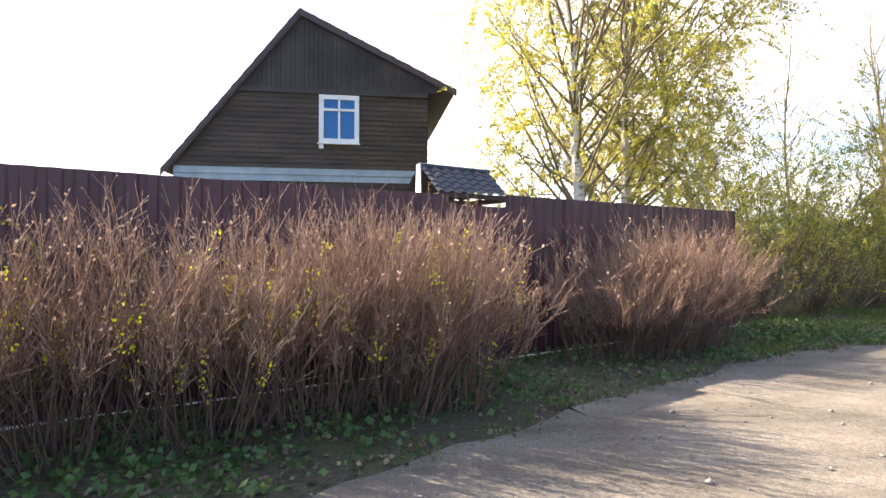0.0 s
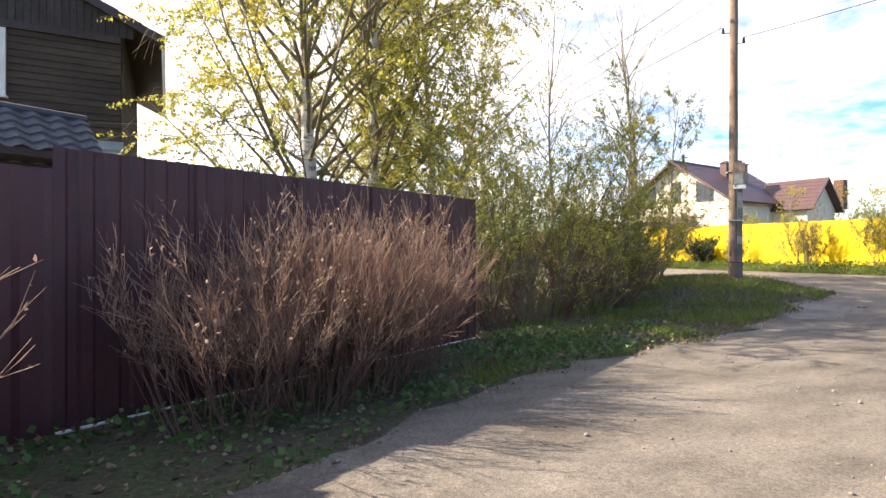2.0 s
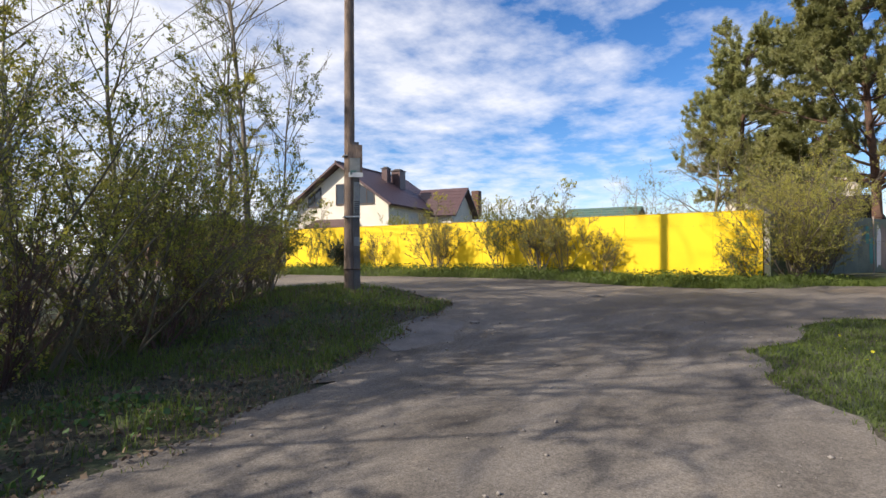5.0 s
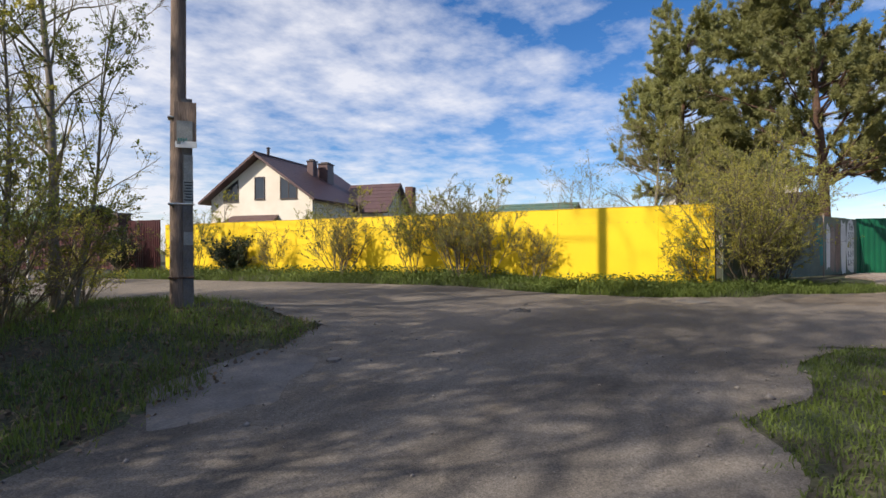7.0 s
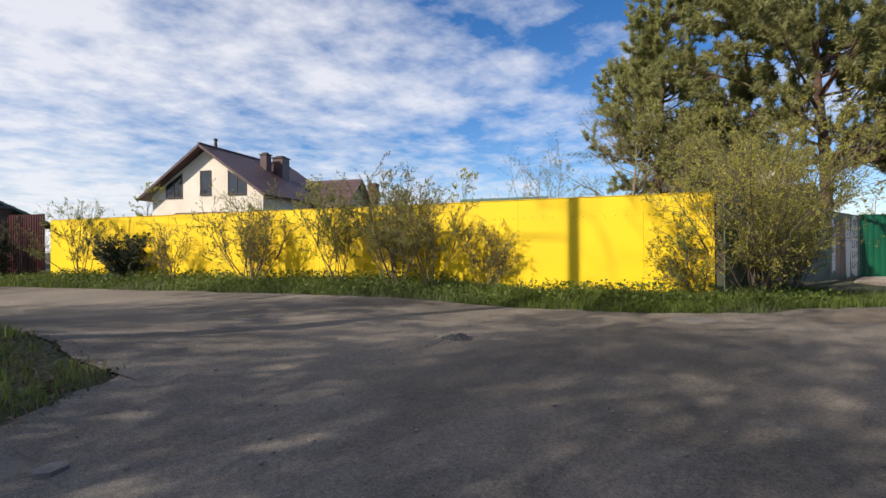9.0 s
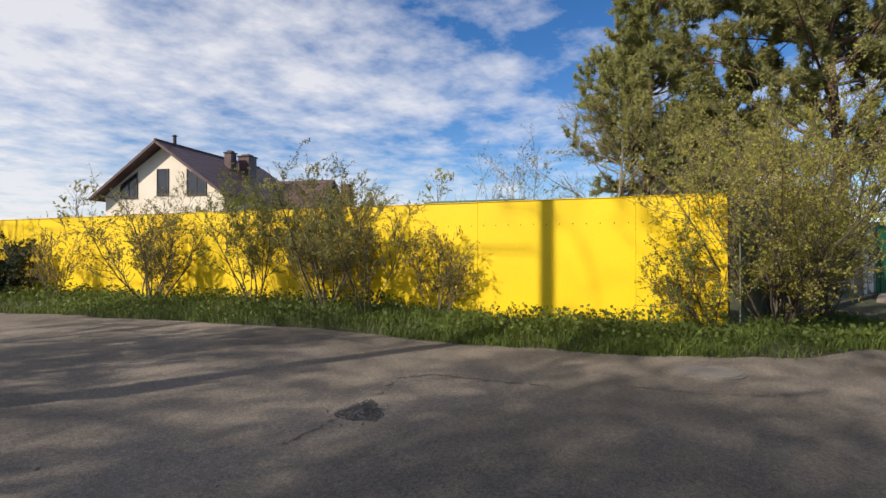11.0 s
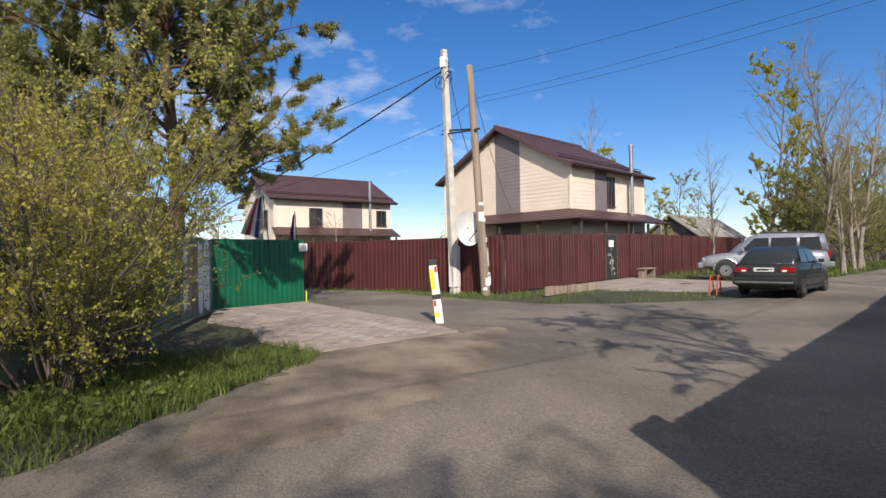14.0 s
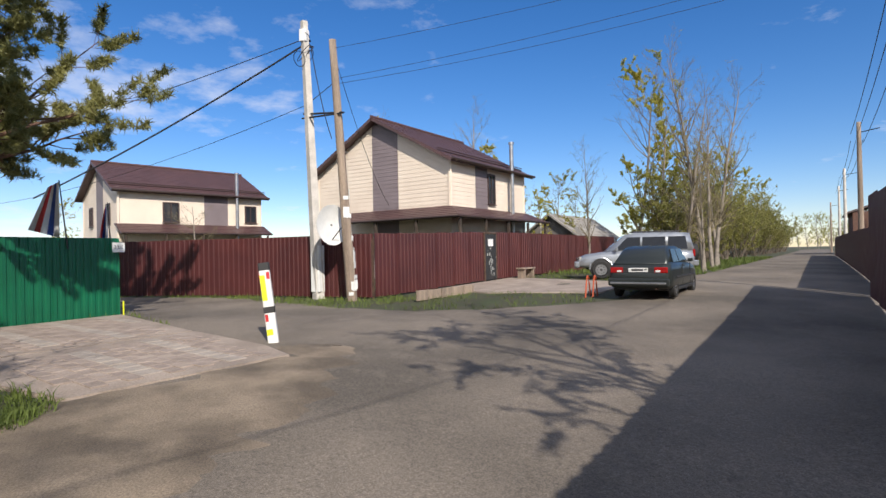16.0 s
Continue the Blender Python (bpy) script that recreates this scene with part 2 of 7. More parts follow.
M_GREYBARK = pm("grey_bark", (0.3, 0.26, 0.21), (0.2, 0.17, 0.14), 5, 0.9, 0.3, 0.2)
M_TWIG = pm("reddish_brown_twigs", (0.19, 0.105, 0.078), (0.125, 0.07, 0.053), 3, 0.8, 0.0, None, vary=0.3)
M_TWIGTIP = pm("pale_budding_twigs", (0.45, 0.3, 0.215), (0.33, 0.21, 0.15), 2, 0.8, 0.0, None, vary=0.3, thin=0.25)
M_TWIGGREY = pm("grey_brown_twigs", (0.17, 0.135, 0.1), (0.12, 0.095, 0.07), 3, 0.85, 0.0, None, vary=0.25)
M_TWIGOLIVE = pm("olive_brown_twigs", (0.24, 0.2, 0.115), (0.16, 0.13, 0.08), 3, 0.85, 0.0, None, vary=0.25)
M_LEAFBIRCH = pm("young_birch_leaf", (0.52, 0.46, 0.09), (0.4, 0.4, 0.08), 0.8, 0.6, 0, None, vary=0.3, thin=0.55)
M_LEAFOLIVE = pm("olive_spring_leaf", (0.35, 0.325, 0.09), (0.25, 0.25, 0.07), 0.8, 0.6, 0, None, vary=0.3, thin=0.55)
M_LEAFGREEN = pm("fresh_green_leaf", (0.31, 0.33, 0.07), (0.22, 0.255, 0.055), 0.8, 0.6, 0, None, vary=0.3, thin=0.5)
M_LEAFYEL = pm("yellow_bloom", (0.68, 0.62, 0.02), (0.5, 0.52, 0.03), 2, 0.6, 0, None, vary=0.25, thin=0.4)
M_NEEDLE = pm("pine_needles", (0.36, 0.345, 0.12), (0.25, 0.26, 0.09), 0.7, 0.5, 0, None, vary=0.35, thin=0.35)
M_SPRUCE = pm("dark_evergreen_leaf", (0.03, 0.05, 0.02), (0.04, 0.06, 0.024), 0.8, 0.6, 0, None, vary=0.3, thin=0.15)
M_GRASS = pm("spring_grass", (0.15, 0.2, 0.035), (0.105, 0.145, 0.032), 0.7, 0.7, 0, None, vary=0.35, thin=0.35)
M_DRYGRASS = pm("dry_grass", (0.28, 0.23, 0.13), (0.2, 0.16, 0.09), 1.5, 0.85, 0, None, vary=0.3, thin=0.25)
M_WEED = pm("ground_cover_leaf", (0.1, 0.19, 0.048), (0.065, 0.13, 0.034), 1.0, 0.6, 0, None, vary=0.3, thin=0.3)
M_LITTER = pm("dead_leaves", (0.24, 0.17, 0.11), (0.15, 0.11, 0.075), 2, 0.9, 0, None, vary=0.4)
M_STONE = pm("road_gravel", (0.3, 0.27, 0.24), (0.2, 0.18, 0.165), 9, 0.9, 0.2, 0.15, vary=0.3)
M_CARDARK = pm("grey_green_car_paint", (0.05, 0.058, 0.055), (0.045, 0.052, 0.05), 1, 0.28, 0, None, metal=0.5)
M_CARSILVER = pm("silver_car_paint", (0.4, 0.42, 0.44), (0.37, 0.39, 0.41), 1, 0.3, 0, None, metal=0.6)
M_RUBBER = pm("tyre_rubber", (0.02, 0.02, 0.02), (0.028, 0.027, 0.026), 8, 0.85, 0.2, 0.1)
M_PLASTIC = pm("dark_plastic", (0.025, 0.025, 0.026), (0.032, 0.032, 0.032), 5, 0.6, 0.1, 0.05)
M_GLASSRED = pm("red_lamp_glass", (0.35, 0.012, 0.012), (0.28, 0.01, 0.01), 5, 0.2, 0, None)
M_ORANGE = pm("orange_red_tube", (0.5, 0.1, 0.04), (0.42, 0.08, 0.03), 5, 0.6, 0, None)
M_GREENROOF = pm("faded_green_roof", (0.1, 0.17, 0.12), (0.08, 0.14, 0.1), 2, 0.6, 0.05, 0.1)
M_SLATE = pm("grey_slate_roof", (0.34, 0.32, 0.29), (0.25, 0.235, 0.21), 1.5, 0.9, 0.2, 0.15)
M_CURTAIN = pm("pale_curtain", (0.5, 0.48, 0.45), (0.4, 0.38, 0.36), 2, 0.9, 0.1, 0.1)
M_POSTER = pm("faded_paper", (0.34, 0.345, 0.32), (0.24, 0.245, 0.23), 6, 0.9, 0.1, 0.15)
M_TEAL = pm("teal_spray_paint", (0.05, 0.25, 0.22), (0.04, 0.2, 0.18), 3, 0.7, 0.05, 0.1)
M_WIRE = pm("black_cable", (0.02, 0.02, 0.022), (0.025, 0.025, 0.026), 4, 0.6, 0, None)


def glass(name, tint=(0.9, 0.95, 0.95), rough=0.03):
    m = bpy.data.materials.new(name)
    m.use_nodes = True
    b = m.node_tree.nodes["Principled BSDF"]
    b.inputs["Base Color"].default_value = (*tint, 1)
    b.inputs["Roughness"].default_value, b.inputs["Transmission Weight"].default_value = rough, 1.0
    b.inputs["IOR"].default_value = 1.45
    return m


M_GLASS = glass("window_glass")
M_TINT = pm("tinted_car_glass", (0.012, 0.014, 0.018), (0.016, 0.018, 0.022), 1, 0.06, 0, None)
M_PANE = pm("dark_window_pane", (0.02, 0.024, 0.03), (0.03, 0.034, 0.042), 0.7, 0.05, 0, None, spec=0.8)
M_BLUEPANE = pm("blue_lined_pane", (0.02, 0.12, 0.32), (0.015, 0.09, 0.26), 1.2, 0.12, 0, None)


# ---------------------------------------------------------------- mesh helpers
def np_mesh(name, verts, faces):
    """A mesh from arrays; all faces have the same number of corners."""
    me = bpy.data.meshes.new(name)
    verts, faces = np.asarray(verts, np.float32).reshape(-1, 3), np.asarray(faces, np.int32)
    k = faces.shape[1]
    me.vertices.add(len(verts))
    me.vertices.foreach_set("co", verts.ravel())
    me.loops.add(faces.size)
    me.loops.foreach_set("vertex_index", faces.ravel())
    me.polygons.add(len(faces))
    me.polygons.foreach_set("loop_start", np.arange(0, faces.size, k, dtype=np.int32))
    me.polygons.foreach_set("loop_total", np.full(len(faces), k, np.int32))
    me.update(calc_edges=True)
    return me


def thing(name, x=0, y=0, z=0, rz=0, label="", category="", group="", kind=""):
    ob = new(name)
    ob.matrix_basis = pose(x, y, z, 0, 0, rz)
    return tagged(ob, label, category, group, kind)


def part(name, src, material, parent=None, label="", smooth=False):
    """Links a bmesh, mesh or Shape as one object under its thing."""
    if isinstance(src, Shape):
        src = src.mesh(name)
    elif isinstance(src, bmesh.types.BMesh):
        me = bpy.data.meshes.new(name)
        src.to_mesh(me)
        src.free()
        src = me
    for m in material if isinstance(material, (list, tuple)) else [material]:
        src.materials.append(m)
    if smooth:
        src.polygons.foreach_set("use_smooth", [True] * len(src.polygons))
    ob = new(name, src)
    if parent is not None:
        ob.parent = parent
    return tagged(ob, label)


class Shape:
    """Collects solid pieces of one part."""

    def __init__(self):
        self.v, self.f = [], []

    def add(self, verts, faces):
        n = len(self.v)
        self.v += [tuple(p) for p in verts]
        self.f += [tuple(n + i for i in f) for f in faces]
        return self

    def box(self, c, s, rz=0.0, ch=0.0, m=None):
        """A box with its edges chamfered by ch."""
        bm = bmesh.new()
        bmesh.ops.create_cube(bm, size=1.0)
        bmesh.ops.scale(bm, vec=s, verts=bm.verts)
        if ch:
            bmesh.ops.bevel(bm, geom=bm.edges[:], offset=ch, segments=1, affect="EDGES")
        t = (m if m is not None else Matrix.Identity(4)) @ pose(*c, 0, 0, rz)
        vs = [t @ v.co for v in bm.verts]
        bm.verts.index_update()
        self.add(vs, [[v.index for v in f.verts] for f in bm.faces])
        bm.free()
        return self

    def prism(self, poly, a, b):
        """Extrudes a ring of 3D points from offset a to offset b."""
        a, b, n = Vector(a), Vector(b), len(poly)
        vs = [Vector(p) + a for p in poly] + [Vector(p) + b for p in poly]
        fs = [list(range(n))[::-1], list(range(n, 2 * n))] + [[i, (i + 1) % n, n + (i + 1) % n, n + i] for i in range(n)]
        return self.add(vs, fs)

    def tube(self, p, q, r0, r1=None, k=10, caps=True):
        p, q = Vector(p), Vector(q)
        r1 = r0 if r1 is None else r1
        d = (q - p).normalized()
        a = d.orthogonal().normalized()
        b = d.cross(a)
        vs = [c + (a * math.cos(t) + b * math.sin(t)) * r for c, r in ((p, r0), (q, r1)) for t in [2 * math.pi * i / k for i in range(k)]]
        fs = [[i, (i + 1) % k, k + (i + 1) % k, k + i] for i in range(k)]
        if caps:
            fs += [list(range(k))[::-1], list(range(k, 2 * k))]
        return self.add(vs, fs)

    def mesh(self, name):
        me = bpy.data.meshes.new(name)
        me.from_pydata(self.v, [], self.f)
        me.update()
        return me


def smooth01(a, b, v):
    u = np.clip((np.asarray(v, float) - a) / (b - a), 0, 1)
    return u * u * (3 - 2 * u)


# ---------------------------------------------------------------- plan
YF_A, YF_B = np.array((23.9, 7.2)), np.array((21.3, 25.5))
ROAD_DIR = np.array((0.2, -0.98)) / math.hypot(0.2, 0.98)
LANE = [(-16, -12), (-8, -3.4), (-3, 1.2), (-0.65, 3.4), (1.3, 5.1), (5.2, 7.9), (8.5, 8.9), (12.7, 10.5), (15.3, 11.6), (16.6, 12.6), (18.2, 10),
        (18.4, 5.2), (16.5, 5.5), (14.5, 6.0), (13, 5.5), (10.5, 4.1), (8, 2.3), (2, -3.2), (-5, -10), (-10, -16)]
ROAD = [(11, 110), (14, 50), (15.3, 30), (15.7, 17), (15.6, 13), (15.6, 10.5), (17.6, 5.6), (18.0, 4.6), (17.95, 0), (22.7, -26.5), (31.7, -71), (60, -210),
        (67, -210), (38.3, -71), (29.3, -25), (28.0, -17), (26.9, -12), (26.2, -9.2), (27.2, -6.9), (29, -4.2), (31.5, -3.5), (37.2, -3.2), (42, -0.6), (46, 1.5), (46, 3.5), (34.6, 1.0),
        (27, 1.2), (25.6, 3.2), (24.4, 4.7), (22.7, 6.3), (22.1, 9.5), (21.0, 15), (19.4, 26), (18.6, 50), (17, 110)]


def inside_distance(poly, x, y):
    """Distance to a polygon's edge, negative inside."""
    p = np.array(poly, float)
    q = np.roll(p, -1, 0)
    x, y = np.asarray(x, float), np.asarray(y, float)
    best, odd = np.full(x.shape, 1e9), np.zeros(x.shape, bool)
    for (ax, ay), (bx, by) in zip(p, q):
        dx, dy = bx - ax, by - ay
        t = np.clip(((x - ax) * dx + (y - ay) * dy) / (dx * dx + dy * dy), 0, 1)
        best = np.minimum(best, np.hypot(x - ax - t * dx, y - ay - t * dy))
        cross = ((ay > y) != (by > y)) & (x < (bx - ax) * (y - ay) / (by - ay + 1e-12) + ax)
        odd ^= cross
    return np.where(odd, -best, best)


def wobble(x, y, f):
    return (np.sin(x * 1.7 * f + 1.3) * np.sin(y * 1.3 * f + 0.4) + 0.6 * np.sin(x * 3.1 * f + y * 2.3 * f) + 0.4 * np.sin(5.3 * f * y - 4.1 * f * x + 2)) / 2


def height(x, y):
    x, y = np.asarray(x, float), np.asarray(y, float)
    h = np.interp(x, [-10, 0, 6, 10, 13, 16, 20, 22, 26, 30, 60], [0, 0, 0.03, 0.07, 0.13, 0.28, 0.40, 0.44, 0.55, 0.62, 0.62])
    h = h + 0.2 * smooth01(9, 14, y) * smooth01(9, 14, x) + 0.22 * smooth01(4, 15, -y) * smooth01(15, 24, x)
    u = (x - YF_A[0]) * 0.99 + (y - YF_A[1]) * 0.141
    h = h + 0.16 * smooth01(-1.6, -0.4, u) * smooth01(4.5, 7, y)
    h = h + 0.28 * np.exp(-((x - 14.3) ** 2 + (y - 14.2) ** 2) / 4.84)
    return h + 0.012 * wobble(x, y, 0.9)


def lane_d(x, y):
    return inside_distance(LANE, x, y) + 0.2 * wobble(x, y, 1.1) + 0.11 * wobble(y, x, 3.3) + 0.05 * wobble(x, y, 9)


def road_d(x, y):
    return inside_distance(ROAD, x, y) + 0.1 * wobble(x, y, 1.3) + 0.04 * wobble(y, x, 4)


def axis(bands):
    out = []
    for a, b, s in bands:
        out += list(np.arange(a, b - 1e-6, s))
    return np.array(out + [bands[-1][1]])


gx = axis([(-600, -100, 50), (-100, -20, 8), (-20, 38, 0.3), (38, 60, 1.0), (60, 120, 6), (120, 900, 60)])
gy = axis([(-900, -220, 60), (-220, -60, 8), (-60, -30, 1.5), (-30, 32, 0.3), (32, 60, 1.5), (60, 120, 6), (120, 900, 60)])
GX, GY = np.meshgrid(gx, gy)
grid_faces = np.array([(j * len(gx) + i, j * len(gx) + i + 1, (j + 1) * len(gx) + i + 1, (j + 1) * len(gx) + i) for j in range(len(gy) - 1) for i in range(len(gx) - 1)], np.int32)
GH = height(GX, GY)
cover = np.minimum(lane_d(GX, GY), road_d(GX, GY))
gz = GH - 0.06 * smooth01(0.0, 0.4, -cover)
ground = part("ground", np_mesh("ground", np.stack([GX, GY, gz], -1), grid_faces), M_SOIL, None, smooth=True)
tagged(ground, "brown soil with patchy spring turf and dead leaves", "ground", kind="structure")


def paving(name, dist, lift, material, label, category, rise=0.0, sink=None):
    """A sheet of the ground's grid cut to a wavering outline."""
    d = dist(GX, GY).ravel()
    keep = d[grid_faces].mean(1) < 0
    f = grid_faces[keep]
    e = 0.02
    x, y = GX.ravel().copy(), GY.ravel().copy()
    use = np.unique(f)
    count = np.bincount(f.ravel(), minlength=d.size)
    rim = use[(count[use] < 4)]
    for _ in range(3):
        dd = dist(x[rim], y[rim])
        ddx, ddy = (dist(x[rim] + e, y[rim]) - dd) / e, (dist(x[rim], y[rim] + e) - dd) / e
        n2 = np.maximum(ddx ** 2 + ddy ** 2, 0.3)
        step = np.clip(dd, -0.3, 0.3)
        x[rim] -= step * ddx / n2
        y[rim] -= step * ddy / n2
    z = height(x, y) + lift + rise * smooth01(0.0, 0.3, -d)
    if sink:
        z = z - 0.05 * smooth01(0.1, 1.2, -sink(x, y))
    index = np.full(d.size, -1)
    index[use] = np.arange(len(use))
    ob = part(name, np_mesh(name, np.stack([x, y, z], -1)[use], index[f]), material, None, smooth=True)
    return tagged(ob, label, category, kind="structure")


paving("lane", lane_d, 0.004, M_LANE, "packed grey-brown dirt lane with gravel", "lane")
paving("road", road_d, 0.012, M_ROAD, "worn grey asphalt road with cracks and dust", "road", 0.012, lane_d)


PATCH = [(22.4, 6.0), (24.5, 4.6), (25.9, 3.4), (26.2, 0.6), (27.4, 0.3), (26.3, -1.0), (24.3, 0.9), (22.9, 2.7), (22.0, 4.5)]


def patch_d(x, y):
    return inside_distance(PATCH, x, y) + 0.25 * wobble(x, y, 1.2) + 0.16 * wobble(y, x, 4) + 0.06 * wobble(x, y, 11)


M_SAND = pm("bare_sandy_dirt", (0.27, 0.212, 0.15), (0.115, 0.09, 0.064), 1.3, 0.95, 0.5, 0.3, fine_scale=60)
paving("dirt_patch", patch_d, 0.012, M_SAND, "bare sandy dirt spilling over the asphalt", "dirt", 0.03)


def placed(name, me, parent, m, label=""):
    """One more piece on a shared mesh."""
    ob = new(name, me)
    ob.parent = parent
    ob.matrix_basis = m
    return tagged(ob, label)


def with_material(me, *materials):
    for m in materials:
        me.materials.append(m)
    return me


def H(x, y):
    return float(height(x, y))


# ---------------------------------------------------------------- fences
def corrugated(width, tall, pitch=0.19, depth=0.024, thick=0.003):
    """One sheet of trapezoid profile, standing on z = 0 along x."""
    n = max(1, round(width / pitch))
    p = width / n
    xs, ys = [0.0], [0.0]
    for i in range(n):
        for fx, fy in ((0.42, 0), (0.55, depth), (0.87, depth), (1.0, 0)):
            xs.append((i + fx) * p)
            ys.append(fy)
    k = len(xs)
    v = [(x, y + o, z) for o in (0, thick) for z in (0, tall) for x, y in zip(xs, ys)]
    f = [(i, i + 1, k + i + 1, k + i) for i in range(k - 1)] + [(2 * k + i + 1, 2 * k + i, 3 * k + i, 3 * k + i + 1) for i in range(k - 1)]
    f += [(k + i, k + i + 1, 3 * k + i + 1, 3 * k + i) for i in range(k - 1)]
    me = bpy.data.meshes.new("sheet")
    me.from_pydata(v, [], f)
    me.update()
    return me


def sheet_fence(name, a, b, tall, material, label, sheet_w=1.14, lift=0.06, back=1, pitch=0.19, base=None, group="", step=0.0, skirt=None):
    a, b = Vector((*a, 0)), Vector((*b, 0))
    d = (b - a).normalized()
    length, ang = (b - a).length, math.degrees(math.atan2(d.y, d.x))
    side = Vector((-d.y, d.x, 0)) * back
    fence = thing(name, 0, 0, 0, 0, label, "fence", group)
    n = max(1, round(length / sheet_w))
    w = length / n
    me = with_material(corrugated(w + 0.025, tall, pitch), material)
    post = with_material(Shape().box((0, 0, tall / 2), (0.06, 0.06, tall), 0, 0.004).mesh("post"), M_RUST)
    rail = with_material(Shape().box((w / 2, 0, 0), (w, 0.03, 0.04), 0, 0.003).mesh("rail"), M_RUST)
    for i in range(n):
        p = a + d * (w * i)
        q = a + d * (w * (i + 0.5))
        z = (base if base is not None else H(q.x, q.y)) + lift + step * random.uniform(-1, 1)
        placed("sheet", me, fence, pose(p.x, p.y, z, 0, random.uniform(-0.1, 0.1), ang))
        for hz in (0.35, tall - 0.35):
            o = p + side * 0.045
            placed("rail", rail, fence, pose(o.x, o.y, z + hz, 0, 0, ang))
        if i % 2 == 0:
            o = p + side * 0.09
            placed("post", post, fence, pose(o.x, o.y, z - 0.2, 0, 0, ang))
    # White strip stands in for the sunlit slit beneath the sheets.
    if skirt:
        s = Shape()
        for i in range(n):
            p, q = a + d * (w * i) - side * 0.012, a + d * (w * (i + 1)) - side * 0.012
            s.box(((p.x + q.x) / 2, (p.y + q.y) / 2, H((p.x + q.x) / 2, (p.y + q.y) / 2) + lift + 0.004), (w - 0.03, 0.03, 0.022), ang, 0.003)
        part("bottom_strip", s, skirt, fence, "white strip standing in for sunlight under the fence")
    return fence


F1 = np.array((-3.66, 4.44))
F1D = np.array((0.8396, 0.5432))


def f1(s):
    return F1 + F1D * s


sheet_fence("metal_fence", f1(-9), f1(4.42), 2.2, M_MAROON, "tall dark maroon corrugated metal fence behind bare shrubs", skirt=M_WHITE, lift=0.0)
sheet_fence("metal_fence", f1(5.375), f1(11.12), 2.24, M_MAROON, "dark maroon corrugated metal fence with painted sunlight along its foot", skirt=M_WHITE, lift=0.0)
wicket = sheet_fence("wicket_gate", f1(4.45), f1(5.36), 2.1, M_MAROON, "flat dark maroon metal wicket gate under a small tiled roof", sheet_w=0.92, pitch=0.46, lift=-0.03)
wicket["category"] = "gate"

# little tiled roof above the wicket
GATE_AT = np.array((0.18, 8.35))
roof = thing("gate_roof", *GATE_AT, H(*GATE_AT) + 2.27, math.degrees(math.atan2(F1D[1], F1D[0])), "small slate-blue metal tile roof over a garden gate", "gate roof")
for sgn, nm in ((-1, "front_slope"), (1, "back_slope")):
    v, f, nx, ny = [], [], 41, 10
    for j in range(ny):
        row, tread = j // 2, j % 2
        for i in range(nx):
            x = -0.64 + 1.28 * i / (nx - 1)
            t = (row + tread) / (ny / 2)
            v.append((x, sgn * (0.03 + 0.5 * t), 0.47 - 0.43 * t + 0.018 * math.cos(2 * math.pi * x / 0.195) + (0.022 if tread else 0)))
    f = [(j * nx + i, j * nx + i + 1, (j + 1) * nx + i + 1, (j + 1) * nx + i) for j in range(ny - 1) for i in range(nx - 1)]
    me = bpy.data.meshes.new(nm)
    me.from_pydata(v, [], f)
    me.update()
    part(nm, me, M_TILE, roof)
part("ridge_cap", Shape().tube((-0.65, 0, 0.48), (0.65, 0, 0.48), 0.05, k=8), M_TILE, roof)
part("roof_frame", Shape().box((0, -0.5, 0.02), (1.24, 0.04, 0.07), 0, 0.005).box((0, 0.5, 0.02), (1.24, 0.04, 0.07), 0, 0.005).box((-0.6, 0, 0.0), (0.05, 1.0, 0.08), 0, 0.005).box((0.6, 0, 0.0), (0.05, 1.0, 0.08), 0, 0.005), M_DARKWOOD, roof)
part("end_board", Shape().prism([(-0.64, -0.08, -0.05), (-0.64, 0.08, -0.05), (-0.64, 0.05, 0.5), (-0.64, -0.05, 0.5)], (-0.02, 0, 0), (0.0, 0, 0)), M_WHITE, roof, "weathered white end board")
for sx in (-0.57, 0.57):
    part("gate_post", Shape().box((sx, 0.12, -1.15), (0.08, 0.08, 2.4), 0, 0.006), M_MAROON, roof)

# yellow fence of flat panels
yellow = thing("yellow_fence", 0, 0, 0, 0, "long bright yellow painted panel fence with screw rows", "fence")
yd = (YF_B - YF_A) / np.linalg.norm(YF_B - YF_A)
yl, yang = float(np.linalg.norm(YF_B - YF_A)), math.degrees(math.atan2(yd[1], yd[0]))
YN = 15
yw = yl / YN
panel_me = with_material(Shape().box((yw / 2, 0, 0.94), (yw - 0.002, 0.022, 1.88), 0, 0.004).mesh("panel"), M_YELLOW)
cap_me = with_material(Shape().box((yw / 2, 0.0, 1.887), (yw, 0.05, 0.012), 0, 0.003).mesh("top_cap"), M_YELLOW)
screw_shape = Shape()
for hz in (0.12, 1.5):
    for i in range(6):
        screw_shape.tube((yw * (i + 0.5) / 6, 0.01, hz), (yw * (i + 0.5) / 6, 0.02, hz), 0.011, 0.007, 6)
screw_me = with_material(screw_shape.mesh("screws"), M_BROWN)
ypost = with_material(Shape().box((0, -0.06, 0.85), (0.06, 0.06, 2.1), 0, 0.004).mesh("post"), M_RUST)
for i in range(YN):
    p = YF_A + yd * yw * i
    z = 0.70 - 0.06 * i / YN
    m = pose(p[0], p[1], z, 0, 0, yang)
    placed("panel", panel_me, yellow, m)
    placed("top_cap", cap_me, yellow, m)
    placed("screw_row", screw_me, yellow, m)
    placed("post", ypost, yellow, m)

